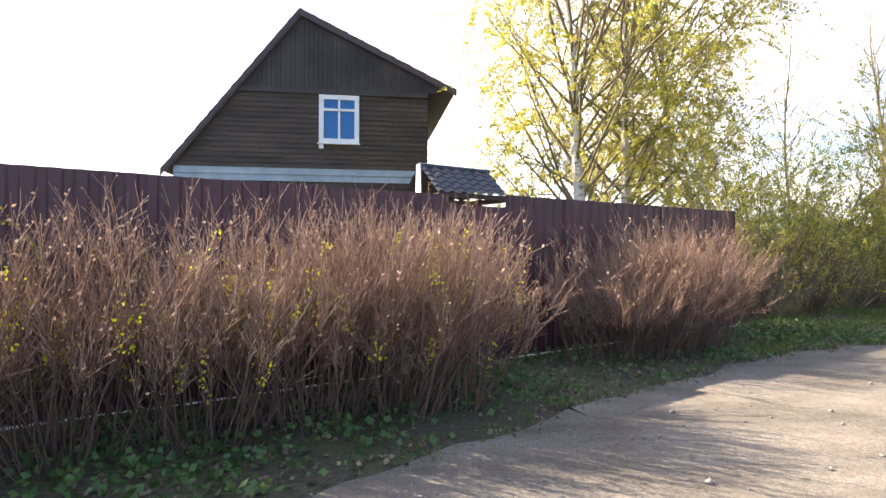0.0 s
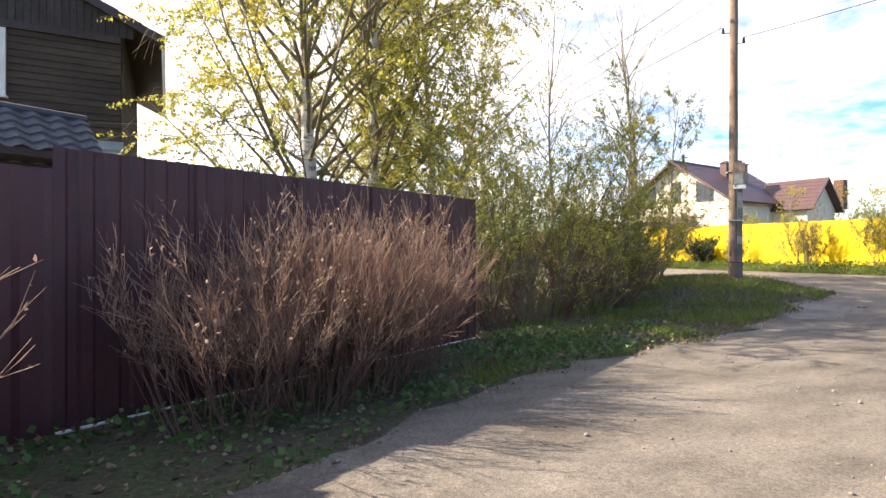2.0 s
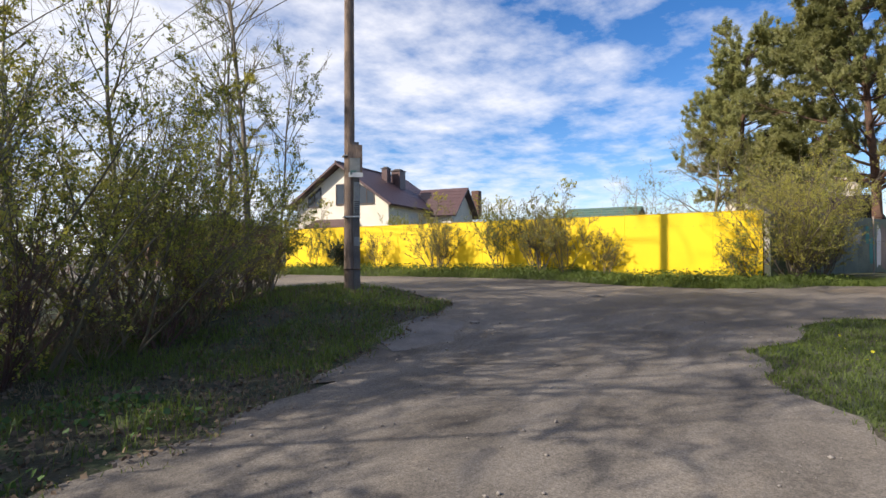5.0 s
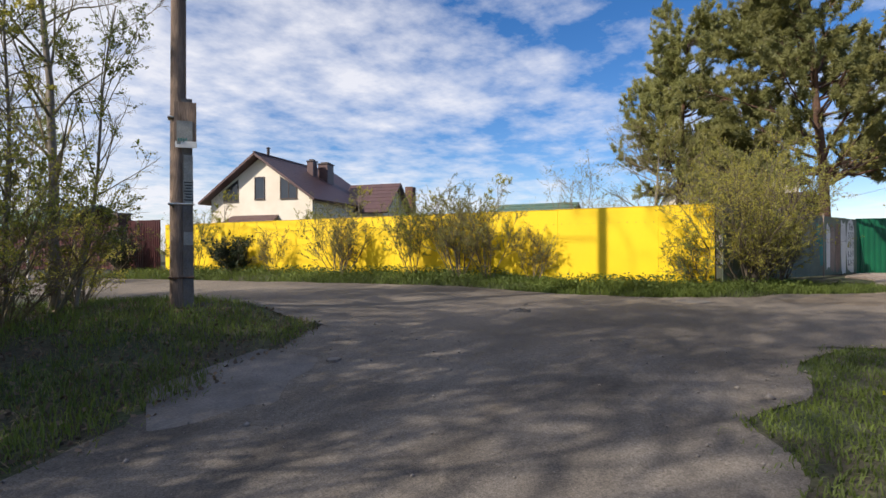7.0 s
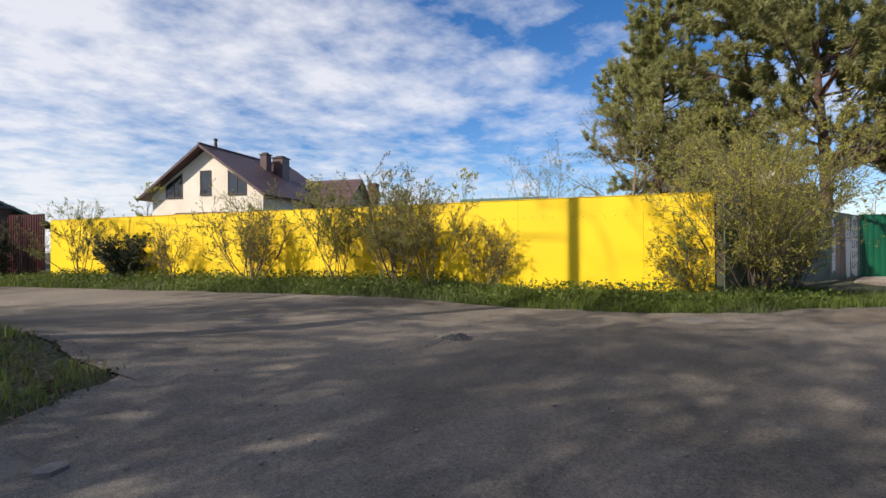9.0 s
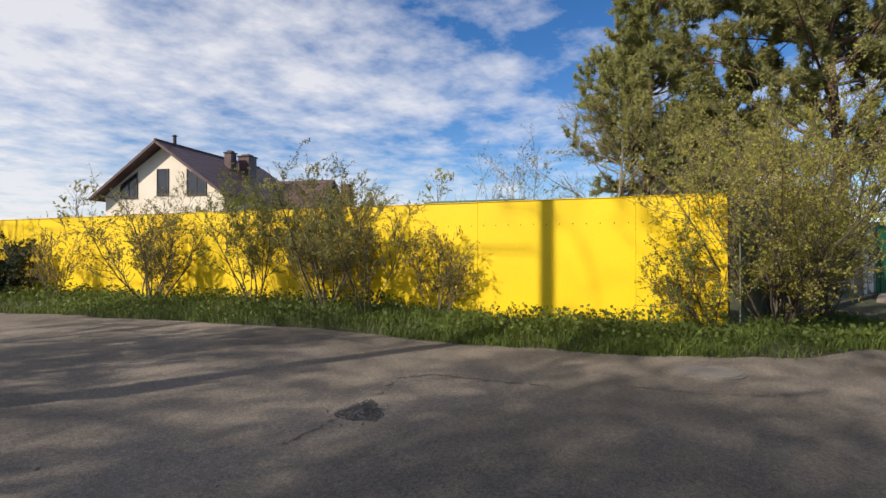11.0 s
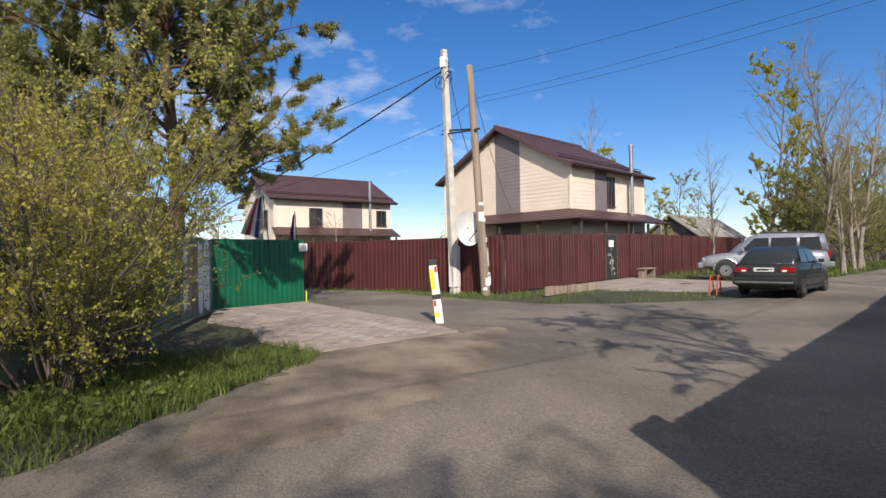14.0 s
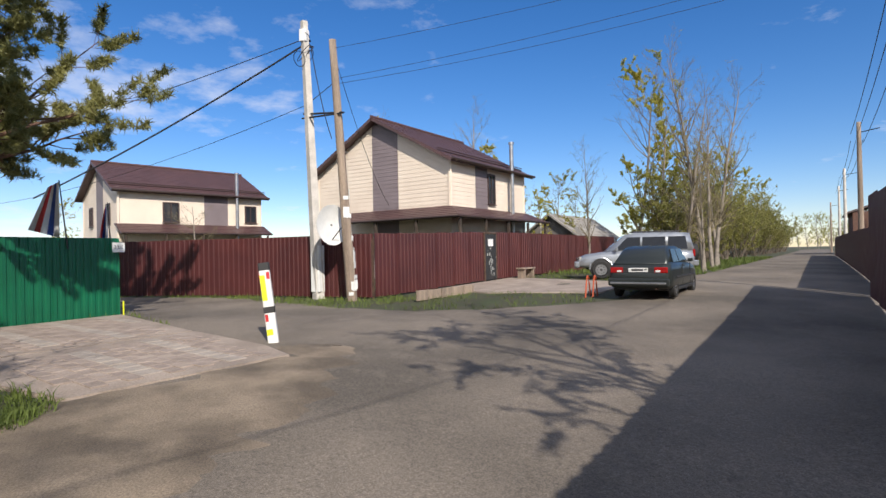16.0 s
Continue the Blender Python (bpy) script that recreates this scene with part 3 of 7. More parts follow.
# graffiti boards between the yellow fence and the green gate
GF_A, GF_B = np.array((24.0, 7.05)), np.array((33.4, 3.7))
boards = thing("board_fence", 0, 0, 0, 0, "old grey-green board fence with faded graffiti", "fence")
gd = (GF_B - GF_A) / np.linalg.norm(GF_B - GF_A)
gl, gang = float(np.linalg.norm(GF_B - GF_A)), math.degrees(math.atan2(gd[1], gd[0]))
GN = 9
gw = gl / GN
board_me = with_material(Shape().box((gw / 2, 0, 0.93), (gw - 0.015, 0.02, 1.86), 0, 0.004).mesh("board"), M_GRAFF)
gpost = with_material(Shape().box((0, -0.02, 0.95), (0.05, 0.05, 1.95), 0, 0.004).mesh("post"), M_SLAB)
for i in range(GN):
    p = GF_A + gd * gw * i
    z = H(*(p + gd * gw / 2)) + 0.05
    placed("board", board_me, boards, pose(p[0], p[1], z, 0, random.uniform(-0.5, 0.5), gang))
    if i in (3, 6):
        placed("post", gpost, boards, pose(p[0], p[1], z, 0, 0, gang))

# green gate
GG_A, GG_B = (33.45, 3.72), (34.25, 0.95)
ggate = sheet_fence("green_gate", GG_A, GG_B, 1.92, M_GREEN, "dark green corrugated metal gate on a concrete pad", sheet_w=1.44, pitch=0.17, base=0.6, lift=0.04, back=1)
ggate["category"] = "gate"
part("marker_post", Shape().box((34.24, 0.86, 0.78), (0.05, 0.03, 0.42), 0, 0.004), M_LIME, ggate, "lime yellow reflective post")
plate = thing("house_number_plate", 34.16, 0.98, 2.33, 106, "small white house number plate on green gate", "sign")
part("plate", Shape().box((0, 0.03, 0), (0.3, 0.008, 0.24), 0, 0.002), M_WHITE, plate)


def text_on(body, size, m, material, parent, name="lettering", align="CENTER"):
    c = bpy.data.curves.new(name, "FONT")
    c.body, c.size, c.align_x, c.align_y, c.extrude = body, size, align, "CENTER", 0.001
    ob = new(name, c)
    deps = bpy.context.evaluated_depsgraph_get()
    me = bpy.data.meshes.new_from_object(ob.evaluated_get(deps))
    bpy.data.objects.remove(ob)
    me.transform(m)
    return part(name, me, material, parent)


text_on("33/1", 0.13, pose(0, 0.036, 0, 90, 0, 180), M_BLACK, plate)

# brown-red fence round the corner plot
F4 = np.array((32.6, -5.7))
DOOR_S = 6.7
sheet_fence("metal_fence", F4, F4 + ROAD_DIR * DOOR_S, 2.0, M_MAROON2, "brown-red corrugated metal fence on a corner plot", back=1)
sheet_fence("metal_fence", F4 + ROAD_DIR * (DOOR_S + 1.05), F4 + ROAD_DIR * 24, 2.0, M_MAROON2, "brown-red corrugated metal fence beside parked cars", back=1)
sheet_fence("metal_fence", (37.3, -3.8), F4 + np.array((0.05, 0.05)), 2.0, M_MAROON2, "brown-red corrugated metal fence behind two poles", back=1)
sheet_fence("metal_fence", (45, 1.6), (37.3, -3.8), 2.0, M_MAROON2, "brown-red corrugated metal fence along a driveway", back=1)
dp = F4 + ROAD_DIR * DOOR_S
dang = math.degrees(math.atan2(ROAD_DIR[1], ROAD_DIR[0]))
door = thing("metal_door", dp[0], dp[1], H(*dp), dang, "dark green-black metal garden door with peeling paint and notice", "door")
part("door_leaf", Shape().box((0.52, 0, 1.02), (0.9, 0.04, 1.9), 0, 0.006), M_PLASTIC, door)
part("door_frame", Shape().box((0.03, 0, 1.02), (0.06, 0.07, 2.04), 0, 0.005).box((1.01, 0, 1.02), (0.06, 0.07, 2.04), 0, 0.005).box((0.52, 0, 2.03), (1.04, 0.07, 0.06), 0, 0.005), M_RUST, door)
part("notice", Shape().box((0.5, -0.025, 1.62), (0.42, 0.006, 0.3), 0, 0.001), M_WHITE, door, "white paper notice")
peel = Shape()
rnd = random.Random(4)
for _ in range(34):
    peel.box((0.5 + rnd.gauss(0, 0.13), -0.0215, 0.75 + rnd.gauss(0, 0.3)), (rnd.uniform(0.02, 0.09), 0.003, rnd.uniform(0.03, 0.14)), 0, 0)
part("peeling_paint", peel, M_POSTER, door, "pale peeled paint patches")
part("handle", Shape().tube((0.9, -0.02, 1.0), (0.9, -0.07, 1.0), 0.012, k=6).tube((0.9, -0.07, 1.0), (0.8, -0.07, 1.0), 0.01, k=6), M_STEEL, door)

# far fence along the other side of the road
WF = np.array((17.5, 3.8))
WD = np.array((0.222, -0.975))
# Near sections added outside the view, raised to cast the road's shadow edge.
sheet_fence("metal_fence", WF, WF + WD * 0.55, 2.87, M_MAROON, "unseen tall dark brown metal sheet casting a corner shadow", sheet_w=0.55, pitch=0.25, back=-1)
sheet_fence("metal_fence", WF + WD * 0.57, WF + WD * 18, 2.68, M_MAROON, "tall dark brown metal fence raised to shade the road", sheet_w=2.0, pitch=0.25, back=-1)
sheet_fence("metal_fence", WF + ROAD_DIR * 18.4, WF + ROAD_DIR * 75, 1.95, M_MAROON, "tall dark brown metal fence along the road", sheet_w=2.0, pitch=0.25, back=-1)
sheet_fence("metal_fence", (3.5, -3.6), WF, 2.0, M_MAROON, "dark brown metal fence closing a garden", sheet_w=2.0, pitch=0.25, back=-1)

# brick gate pier, brown gate and green-roofed shed beyond the yellow fence
sheet_fence("brown_gate", (21.0, 27.6), YF_B + np.array((-0.05, 0.3)), 1.9, M_MAROON2, "brown slatted metal gate section", pitch=0.12)
pier = thing("brick_pier", 20.95, 28.0, H(20.95, 28), 0, "brown brick gate pier with concrete cap", "pier")
part("pier_core", Shape().box((0, 0, 1.1), (0.46, 0.46, 2.2), 0, 0), M_STUB, pier)
bk = with_material(Shape().box((0, 0, 0), (0.24, 0.02, 0.066), 0, 0.004).mesh("brick"), M_BRICK)
for c in range(28):
    for s in range(4):
        for k in (-0.5, 0.5):
            o = 0.25 * k + (0.02 if c % 2 else -0.02)
            x, y = [(o, -0.237), (0.237, o), (-o, 0.237), (-0.237, -o)][s]
            placed("brick", bk, pier, pose(x, y, 0.06 + c * 0.077, 0, 0, 90 * s))
part("pier_cap", Shape().prism([(-0.29, -0.29, 2.2), (0.29, -0.29, 2.2), (0.29, 0.29, 2.2), (-0.29, 0.29, 2.2)], (0, 0, 0), (0, 0, 0.07)), M_STUB, pier)
sheet_fence("brown_gate", (19.6, 34.5), (20.8, 28.3), 1.8, M_MAROON2, "brown metal driveway gate beside a brick pier", pitch=0.2)


# ---------------------------------------------------------------- houses
def lapped(p, d, out, z0, z1, left, right, pitch=0.2, lap=0.013):
    """Lap boards on an upright wall: left(z), right(z) give the wall's reach along d from p."""
    s = Shape()
    p, d, out, up = Vector(p), Vector(d), Vector(out), Vector((0, 0, 1))
    n = max(1, round((z1 - z0) / pitch))
    v = []
    for i in range(n + 1):
        z = z0 + (z1 - z0) * i / n
        la, ra = left(z), right(z)
        if ra - la < 0.002:
            la = ra = (la + ra) / 2
            ra += 0.002
        a, b = p + d * la + up * z, p + d * ra + up * z
        v += [a, b, a + out * lap, b + out * lap]
    s.add(v[2:-2], [(2 * k, 2 * k + 1, 2 * k + 3, 2 * k + 2) for k in range(2 * n - 1)])
    return s


def slope_roof(a, b, c, e, thick=0.12, rows=14, wave=0.0, lift=0.02):
    """A roof slope from eave a-b up to ridge e-c, in stepped courses."""
    a, b, c, e = (Vector(v) for v in (a, b, c, e))
    nrm = (b - a).cross(e - a).normalized()
    if nrm.z < 0:
        nrm = -nrm
    s = Shape()
    v = []
    for i in range(rows + 1):
        p, q = a.lerp(e, i / rows), b.lerp(c, i / rows)
        v += [p, q, p + nrm * lift, q + nrm * lift]
    v = v[:-2]
    n = len(v)
    v += [e - nrm * thick, c - nrm * thick, a - nrm * thick, b - nrm * thick]
    f = [(2 * k, 2 * k + 1, 2 * k + 3, 2 * k + 2) for k in range(n // 2 + 1)]
    f.append((n + 2, n + 3, 1, 0))
    f.append([k for k in range(0, n + 4, 2)])
    f.append([k for k in range(1, n + 4, 2)][::-1])
    return s.add(v, f)


def window(parent, p, d, out, w, h, material=None, bars=(1,), frame_w=0.08, mat=M_BROWN, name="window", poly=None, sill=True):
    """A framed window on a wall: p is its lower left corner seen from outside."""
    p, d, out, up = Vector(p), Vector(d), Vector(out), Vector((0, 0, 1))
    ring = [(0, 0), (w, 0), (w, h), (0, h)] if poly is None else poly
    cx, cy = sum(q[0] for q in ring) / len(ring), sum(q[1] for q in ring) / len(ring)
    inner = [(x + (cx - x) * frame_w / (abs(cx - x) + 1e-6), y + (cy - y) * frame_w / (abs(cy - y) + 1e-6)) for x, y in ring]
    fr = Shape()
    n = len(ring)
    at = lambda q, o: p + d * q[0] + up * q[1] + out * o
    for i in range(n):
        j = (i + 1) % n
        o0, o1, i0, i1 = ring[i], ring[j], inner[i], inner[j]
        fr.prism([at(o0, 0), at(o1, 0), at(i1, 0), at(i0, 0)], out * -0.02, out * 0.05)
    w_ob = part(name, fr, mat, parent)
    pane = Shape().add([at(q, 0.012) for q in inner], [tuple(range(n))])
    part("pane", pane, material or M_PANE, w_ob)
    for b in bars:
        x = w * b / (len(bars) + 1)
        top = min(q[1] for q in inner if True) + (h - 2 * frame_w)
        if poly is not None:
            top = h * 0.72
        part("mullion", Shape().prism([at((x - 0.03, frame_w), 0), at((x + 0.03, frame_w), 0), at((x + 0.03, top), 0), at((x - 0.03, top), 0)], out * 0.0, out * 0.045), mat, w_ob)
    if sill:
        part("window_sill", Shape().prism([at((-0.04, -0.03), 0), at((w + 0.04, -0.03), 0), at((w + 0.04, 0), 0), at((-0.04, 0), 0)], out * -0.01, out * 0.09), mat, w_ob)
    return w_ob


def siding_house(name, corner, side_dir, gable_w, length, z0, eave, ridge, label, side_windows, gable_windows, panels, gable_panel, canopy, pipe, dish=False):
    """A two-storey house in lap siding: its gable runs from the corner across side_dir, its long wall along side_dir."""
    r = Vector((*side_dir, 0)).normalized()
    g = Vector((-r.y, r.x, 0))          # along the gable, away from the corner
    if g.x < 0:
        g = -g
    house = thing(name, 0, 0, 0, 0, label, "house", "cream siding houses")
    c = Vector((*corner, 0))
    out_side, out_gable = -g, -r
    up = Vector((0, 0, 1))
    half = gable_w / 2
    # solid core behind the cladding
    core = Shape()
    ring = [c + g * 0.03 + r * 0.03 + up * z0, c + g * (gable_w - 0.03) + r * 0.03 + up * z0, c + g * (gable_w - 0.03) + r * 0.03 + up * eave, c + g * half + r * 0.03 + up * (ridge - 0.04), c + g * 0.03 + r * 0.03 + up * eave]
    core.prism(ring, (0, 0, 0), r * (length - 0.06))
    part("wall_core", core, M_PLASTER, house)
    part("side_cladding", lapped(c, r, out_side, z0, eave, lambda z: 0, lambda z: length), M_SIDING, house)
    rise = (ridge - eave)
    lo = lambda z: 0 if z < eave else half * (z - eave) / rise
    hi = lambda z: gable_w if z < eave else gable_w - half * (z - eave) / rise
    part("gable_cladding", lapped(c, g, out_gable, z0, ridge, lo, hi), M_SIDING, house)
    a0, a1 = gable_panel
    part("gable_strip", lapped(c + out_gable * 0.014, g, out_gable, z0, ridge, lambda z: max(a0, lo(z)), lambda z: max(max(a0, lo(z)), min(a1, hi(z)))), M_SIDING2, house, "grey-brown cladding strip")
    for b0, b1, zz0, zz1 in panels:
        part("side_strip", lapped(c + out_side * 0.014, r, out_side, zz0, zz1, lambda z: b0, lambda z: b1), M_SIDING2, house, "grey-brown cladding strip")
    for q in (c, c + g * gable_w, c + r * length):
        part("corner_trim", Shape().box((q.x, q.y, (z0 + eave) / 2), (0.09, 0.09, eave - z0), dang, 0.004), M_SIDING, house)
    oh = 0.45
    dz = oh * rise / half
    e0, e1 = c - g * oh - r * oh + up * (eave - dz), c - g * oh + r * (length + oh) + up * (eave - dz)
    f0, f1_ = c + g * (gable_w + oh) - r * oh + up * (eave - dz), c + g * (gable_w + oh) + r * (length + oh) + up * (eave - dz)
    r0, r1 = c + g * half - r * oh + up * (ridge + 0.02), c + g * half + r * (length + oh) + up * (ridge + 0.02)
    part("roof", slope_roof(e0, e1, r1, r0, 0.14, 18), M_ROOF, house)
    part("roof", slope_roof(f0, f1_, r1, r0, 0.14, 18), M_ROOF, house)
    part("ridge_cap", Shape().tube(r0 + up * 0.03, r1 + up * 0.03, 0.09, k=8), M_ROOF, house)
    part("gutter", Shape().tube(e0 - g * 0.06, e1 - g * 0.06, 0.065, k=8), M_BROWN, house)
    part("snow_guard", Shape().tube(e0.lerp(r0, 0.16) + up * 0.16, e1.lerp(r1, 0.16) + up * 0.16, 0.025, k=6).tube(e0.lerp(r0, 0.16) + up * 0.06, e1.lerp(r1, 0.16) + up * 0.06, 0.025, k=6), M_BROWN, house)
    for s_, z_, w_, h_ in side_windows:
        window(house, c + r * s_ + up * z_ + out_side * 0.03, r, out_side, w_, h_)
    for s_, z_, w_, h_ in gable_windows:
        window(house, c + g * (s_ + w_) + up * z_ + out_gable * 0.03, -g, out_gable, w_, h_)
    if canopy:
        zc, dep, around = canopy
        a, b = c - g * dep - r * (dep if around else 0.2) + up * (zc - 0.62), c - g * dep + r * (length + 0.2) + up * (zc - 0.62)
        part("canopy_roof", slope_roof(a, b, c + r * (length + 0.2) + up * zc - g * 0.01, c - r * (0.0 if around else 0.2) + up * zc - g * 0.01, 0.08, 6), M_ROOF, house)
        part("canopy_gutter", Shape().tube(a, b, 0.05, k=6), M_BROWN, house)
        if around:
            a2 = c + g * (gable_w * 0.72) - r * dep + up * (zc - 0.62)
            part("canopy_roof", slope_roof(a, a2, c + g * (gable_w * 0.72) + up * zc - r * 0.01, c + up * zc - r * 0.01, 0.08, 6), M_ROOF, house)
            part("canopy_gutter", Shape().tube(a, a2, 0.05, k=6), M_BROWN, house)
        for k in range(5):
            q = a.lerp(b, 0.03 + 0.94 * k / 4) + g * 0.15
            part("canopy_post", Shape().box((q.x, q.y, (z0 + zc - 0.7) / 2), (0.12, 0.12, zc - 0.7 - z0), dang, 0.008), M_DARKWOOD, house)
        if around:
            for k in range(1, 4):
                q = a.lerp(a2, k / 3.2) + r * 0.15
                part("canopy_post", Shape().box((q.x, q.y, (z0 + zc - 0.7) / 2), (0.12, 0.12, zc - 0.7 - z0), dang, 0.008), M_DARKWOOD, house)
    ps, pz0, pz1 = pipe
    q = c + r * ps + out_side * 0.35
    part("flue_pipe", Shape().tube((q.x, q.y, pz0), (q.x, q.y, pz1), 0.11, k=14).tube((q.x, q.y, pz1), (q.x, q.y, pz1 + 0.12), 0.15, 0.15, 14), M_STEEL, house, "shiny steel flue pipe")
    dpq = c + r * 0.02 + out_side * 0.07 + g * 0.0
    part("downpipe", Shape().tube((dpq.x, dpq.y, z0 + 0.3), (dpq.x, dpq.y, eave - 0.25), 0.05, k=8).tube((dpq.x, dpq.y, eave - 0.25), tuple(c - g * (oh + 0.05) + up * (eave - dz - 0.02)), 0.05, k=8), M_SIDING, house)
    return house, c, r, g


h4, h4c, h4r, h4g = siding_house("house", (36.85, -13.17), ROAD_DIR, 8.8, 7.7, 0.55, 6.6, 8.95, "two-storey cream siding house with brown metal roof and canopy",
                                 [(3.5, 4.5, 0.75, 1.6), (3.3, 1.7, 0.9, 0.9)], [], [(2.3, 3.5, 3.9, 6.5), (5.6, 7.3, 0.6, 3.2)], (3.05, 4.75), (4.25, 1.5, True), (5.6, 0.6, 7.9))
dish = thing("satellite_dish", 43.2, -12.1, 4.1, 0, "grey satellite dish on a house wall", "satellite dish")
h3, h3c, h3r, h3g = siding_house("house", (55.5, -3.75), (0.05, -1), 7.6, 9.1, 0.55, 6.4, 8.3, "two-storey cream siding house with long brown roof and flue",
                                 [(2.5, 4.3, 1.0, 1.3), (7.9, 4.4, 0.85, 1.2)], [(1.4, 4.2, 0.8, 1.3), (5.2, 4.2, 0.8, 1.3)], [(5.1, 6.7, 3.7, 6.3)], (2.9, 4.4), (4.2, 1.3, False), (7.2, 0.6, 7.7))


def bowl(r, depth, k=20, rings=5):
    s = Shape()
    v = [(0, 0, 0)] + [(r * j / rings * math.cos(2 * math.pi * i / k), depth * (j / rings) ** 2, r * j / rings * math.sin(2 * math.pi * i / k)) for j in range(1, rings + 1) for i in range(k)]
    f = [(0, 1 + i, 1 + (i + 1) % k) for i in range(k)]
    f += [(1 + j * k + i, 1 + j * k + (i + 1) % k, 1 + (j + 1) * k + (i + 1) % k, 1 + (j + 1) * k + i) for j in range(rings - 1) for i in range(k)]
    n = len(v)
    v2 = [(x, y - 0.012, z) for x, y, z in v]
    return s.add(v, f).add(v2, [t[::-1] for t in f])


part("dish", bowl(0.45, 0.1), M_STUB, dish)
part("arm", Shape().tube((0, 0, -0.4), (0, -0.5, -0.05), 0.015, k=6).tube((0, 0, 0), (0.3, 0.1, 0), 0.03, k=6), M_PLASTIC, dish)
dish.matrix_basis = pose(43.4, -12.35, 4.15, 0, 0, 200)

# white house with brown roof beyond the yellow fence
h2 = thing("house", 0, 0, 0, 0, "white rendered house with steep brown metal roof and chimneys", "house")
ap, gdir, rdir, up = Vector((41.5, 45.2, 0)), Vector((-0.25, 0.968, 0)), Vector((0.968, 0.25, 0)), Vector((0, 0, 1))
HW, EV, RG, LN = 5.3, 6.2, 10.1, 13.0
ring = [ap - gdir * HW + up * 0.5, ap + gdir * HW + up * 0.5, ap + gdir * HW + up * (EV + 0.2), ap + up * (RG - 0.25), ap - gdir * HW + up * (EV + 0.2)]
part("wall", Shape().prism(ring, (0, 0, 0), rdir * LN), M_PLASTER, h2, "cream rendered wall")
oh, dz = 0.75, 0.75 * (RG - EV) / HW
for sg in (-1, 1):
    part("roof", slope_roof(ap + gdir * sg * (HW + oh) - rdir * 0.9 + up * (EV - dz + 0.3), ap + gdir * sg * (HW + oh) + rdir * (LN + 0.6) + up * (EV - dz + 0.3), ap + rdir * (LN + 0.6) + up * (RG + 0.1), ap - rdir * 0.9 + up * (RG + 0.1), 0.18, 16), M_ROOF, h2)
part("ridge_cap", Shape().tube(ap - rdir * 0.9 + up * (RG + 0.13), ap + rdir * LN + up * (RG + 0.13), 0.1, k=8), M_ROOF, h2)
o = -rdir
dwin = -gdir
window(h2, ap + gdir * 0.55 + up * 6.15 + o * 0.02, dwin, o, 1.05, 2.0, bars=())
window(h2, ap + gdir * 3.9 + up * 6.0 + o * 0.02, dwin, o, 1.6, 2.0, bars=(1,), poly=[(0, 0), (1.6, 0), (1.6, 2.0), (0, 1.0)])
window(h2, ap - gdir * 2.1 + up * 6.1 + o * 0.02, dwin, o, 1.7, 2.0, bars=(1,), poly=[(0, 0), (1.7, 0), (1.7, 1.0), (0, 2.0)])
porch0, porch1 = ap + gdir * 3.2 - rdir * 1.6 + up * 3.9, ap - gdir * 2.2 - rdir * 1.6 + up * 3.9
part("porch_roof", slope_roof(porch0, porch1, ap - gdir * 1.9 + up * 4.75, ap + gdir * 2.9 + up * 4.75, 0.12, 5), M_ROOF, h2)
for s_, off, w_, top in ((6.0, -1.6, 0.75, 10.3), (7.6, -2.2, 1.2, 10.2)):
    q = ap + rdir * s_ + gdir * off
    ch = part("chimney", Shape().box((q.x, q.y, (top + 6.5) / 2), (w_, w_ * 0.9, top - 6.5), 14, 0.01), M_ROOF, h2)
    part("chimney_cap", Shape().box((q.x, q.y, top + 0.06), (w_ + 0.16, w_ + 0.06, 0.1), 14, 0.01).box((q.x, q.y, top + 0.2), (w_ * 0.6, w_ * 0.6, 0.12), 14, 0.01), M_BROWN, ch)
q = ap + rdir * 1.2
part("vent_pipe", Shape().tube((q.x, q.y, RG), (q.x, q.y, RG + 0.75), 0.13, k=10).tube((q.x, q.y, RG + 0.8), (q.x, q.y, RG + 0.9), 0.22, 0.1, 10), M_BROWN, h2)
# lower wing with dormer towards the road
wq = ap + rdir * 8 - gdir * HW
part("wing_wall", Shape().prism([wq + up * 0.5 - gdir * 3, wq + up * 0.5 + rdir * 6 - gdir * 3, wq + up * 5.6 + rdir * 6 - gdir * 3, wq + up * 8.3 + rdir * 3 - gdir * 3, wq + up * 5.6 - gdir * 3], (0, 0, 0), gdir * 4), M_PLASTER, h2)
for a_, b_ in ((-0.6, 3.0), (6.6, 3.0)):
    part("wing_roof", slope_roof(wq + rdir * a_ - gdir * 3.7 + up * 5.3, wq + rdir * a_ + gdir * 2 + up * 5.3, wq + rdir * b_ + gdir * 2 + up * 8.5, wq + rdir * b_ - gdir * 3.7 + up * 8.5, 0.15, 8), M_ROOF, h2)
part("wing_chimney", Shape().box((wq.x + 8.0, wq.y - 1.0, 7.1), (1.0, 0.9, 3.0), 14, 0.02), M_BRICK, h2)

# dark timber house behind the maroon fence
h1 = thing("house", 0, 0, 0, 0, "old dark timber house with white window and steep gable", "house")
xd, yd1 = Vector((0.99, 0.14, 0)).normalized(), Vector((-0.14, 0.99, 0)).normalized()
c1 = Vector((-0.47, 15.85, 0))           # foot of the corner
o1 = -yd1
APX, APZ, EZ, LX, LZ, RZ = -3.66, 8.2, 6.5, -7.05, 3.98, 2.75


def left1(z):
    return LX + (APX - LX) * max(0, (z - LZ)) / (APZ - LZ)


def right1(z):
    return 0.0 if z < EZ else APX * (z - EZ) / (APZ - EZ)


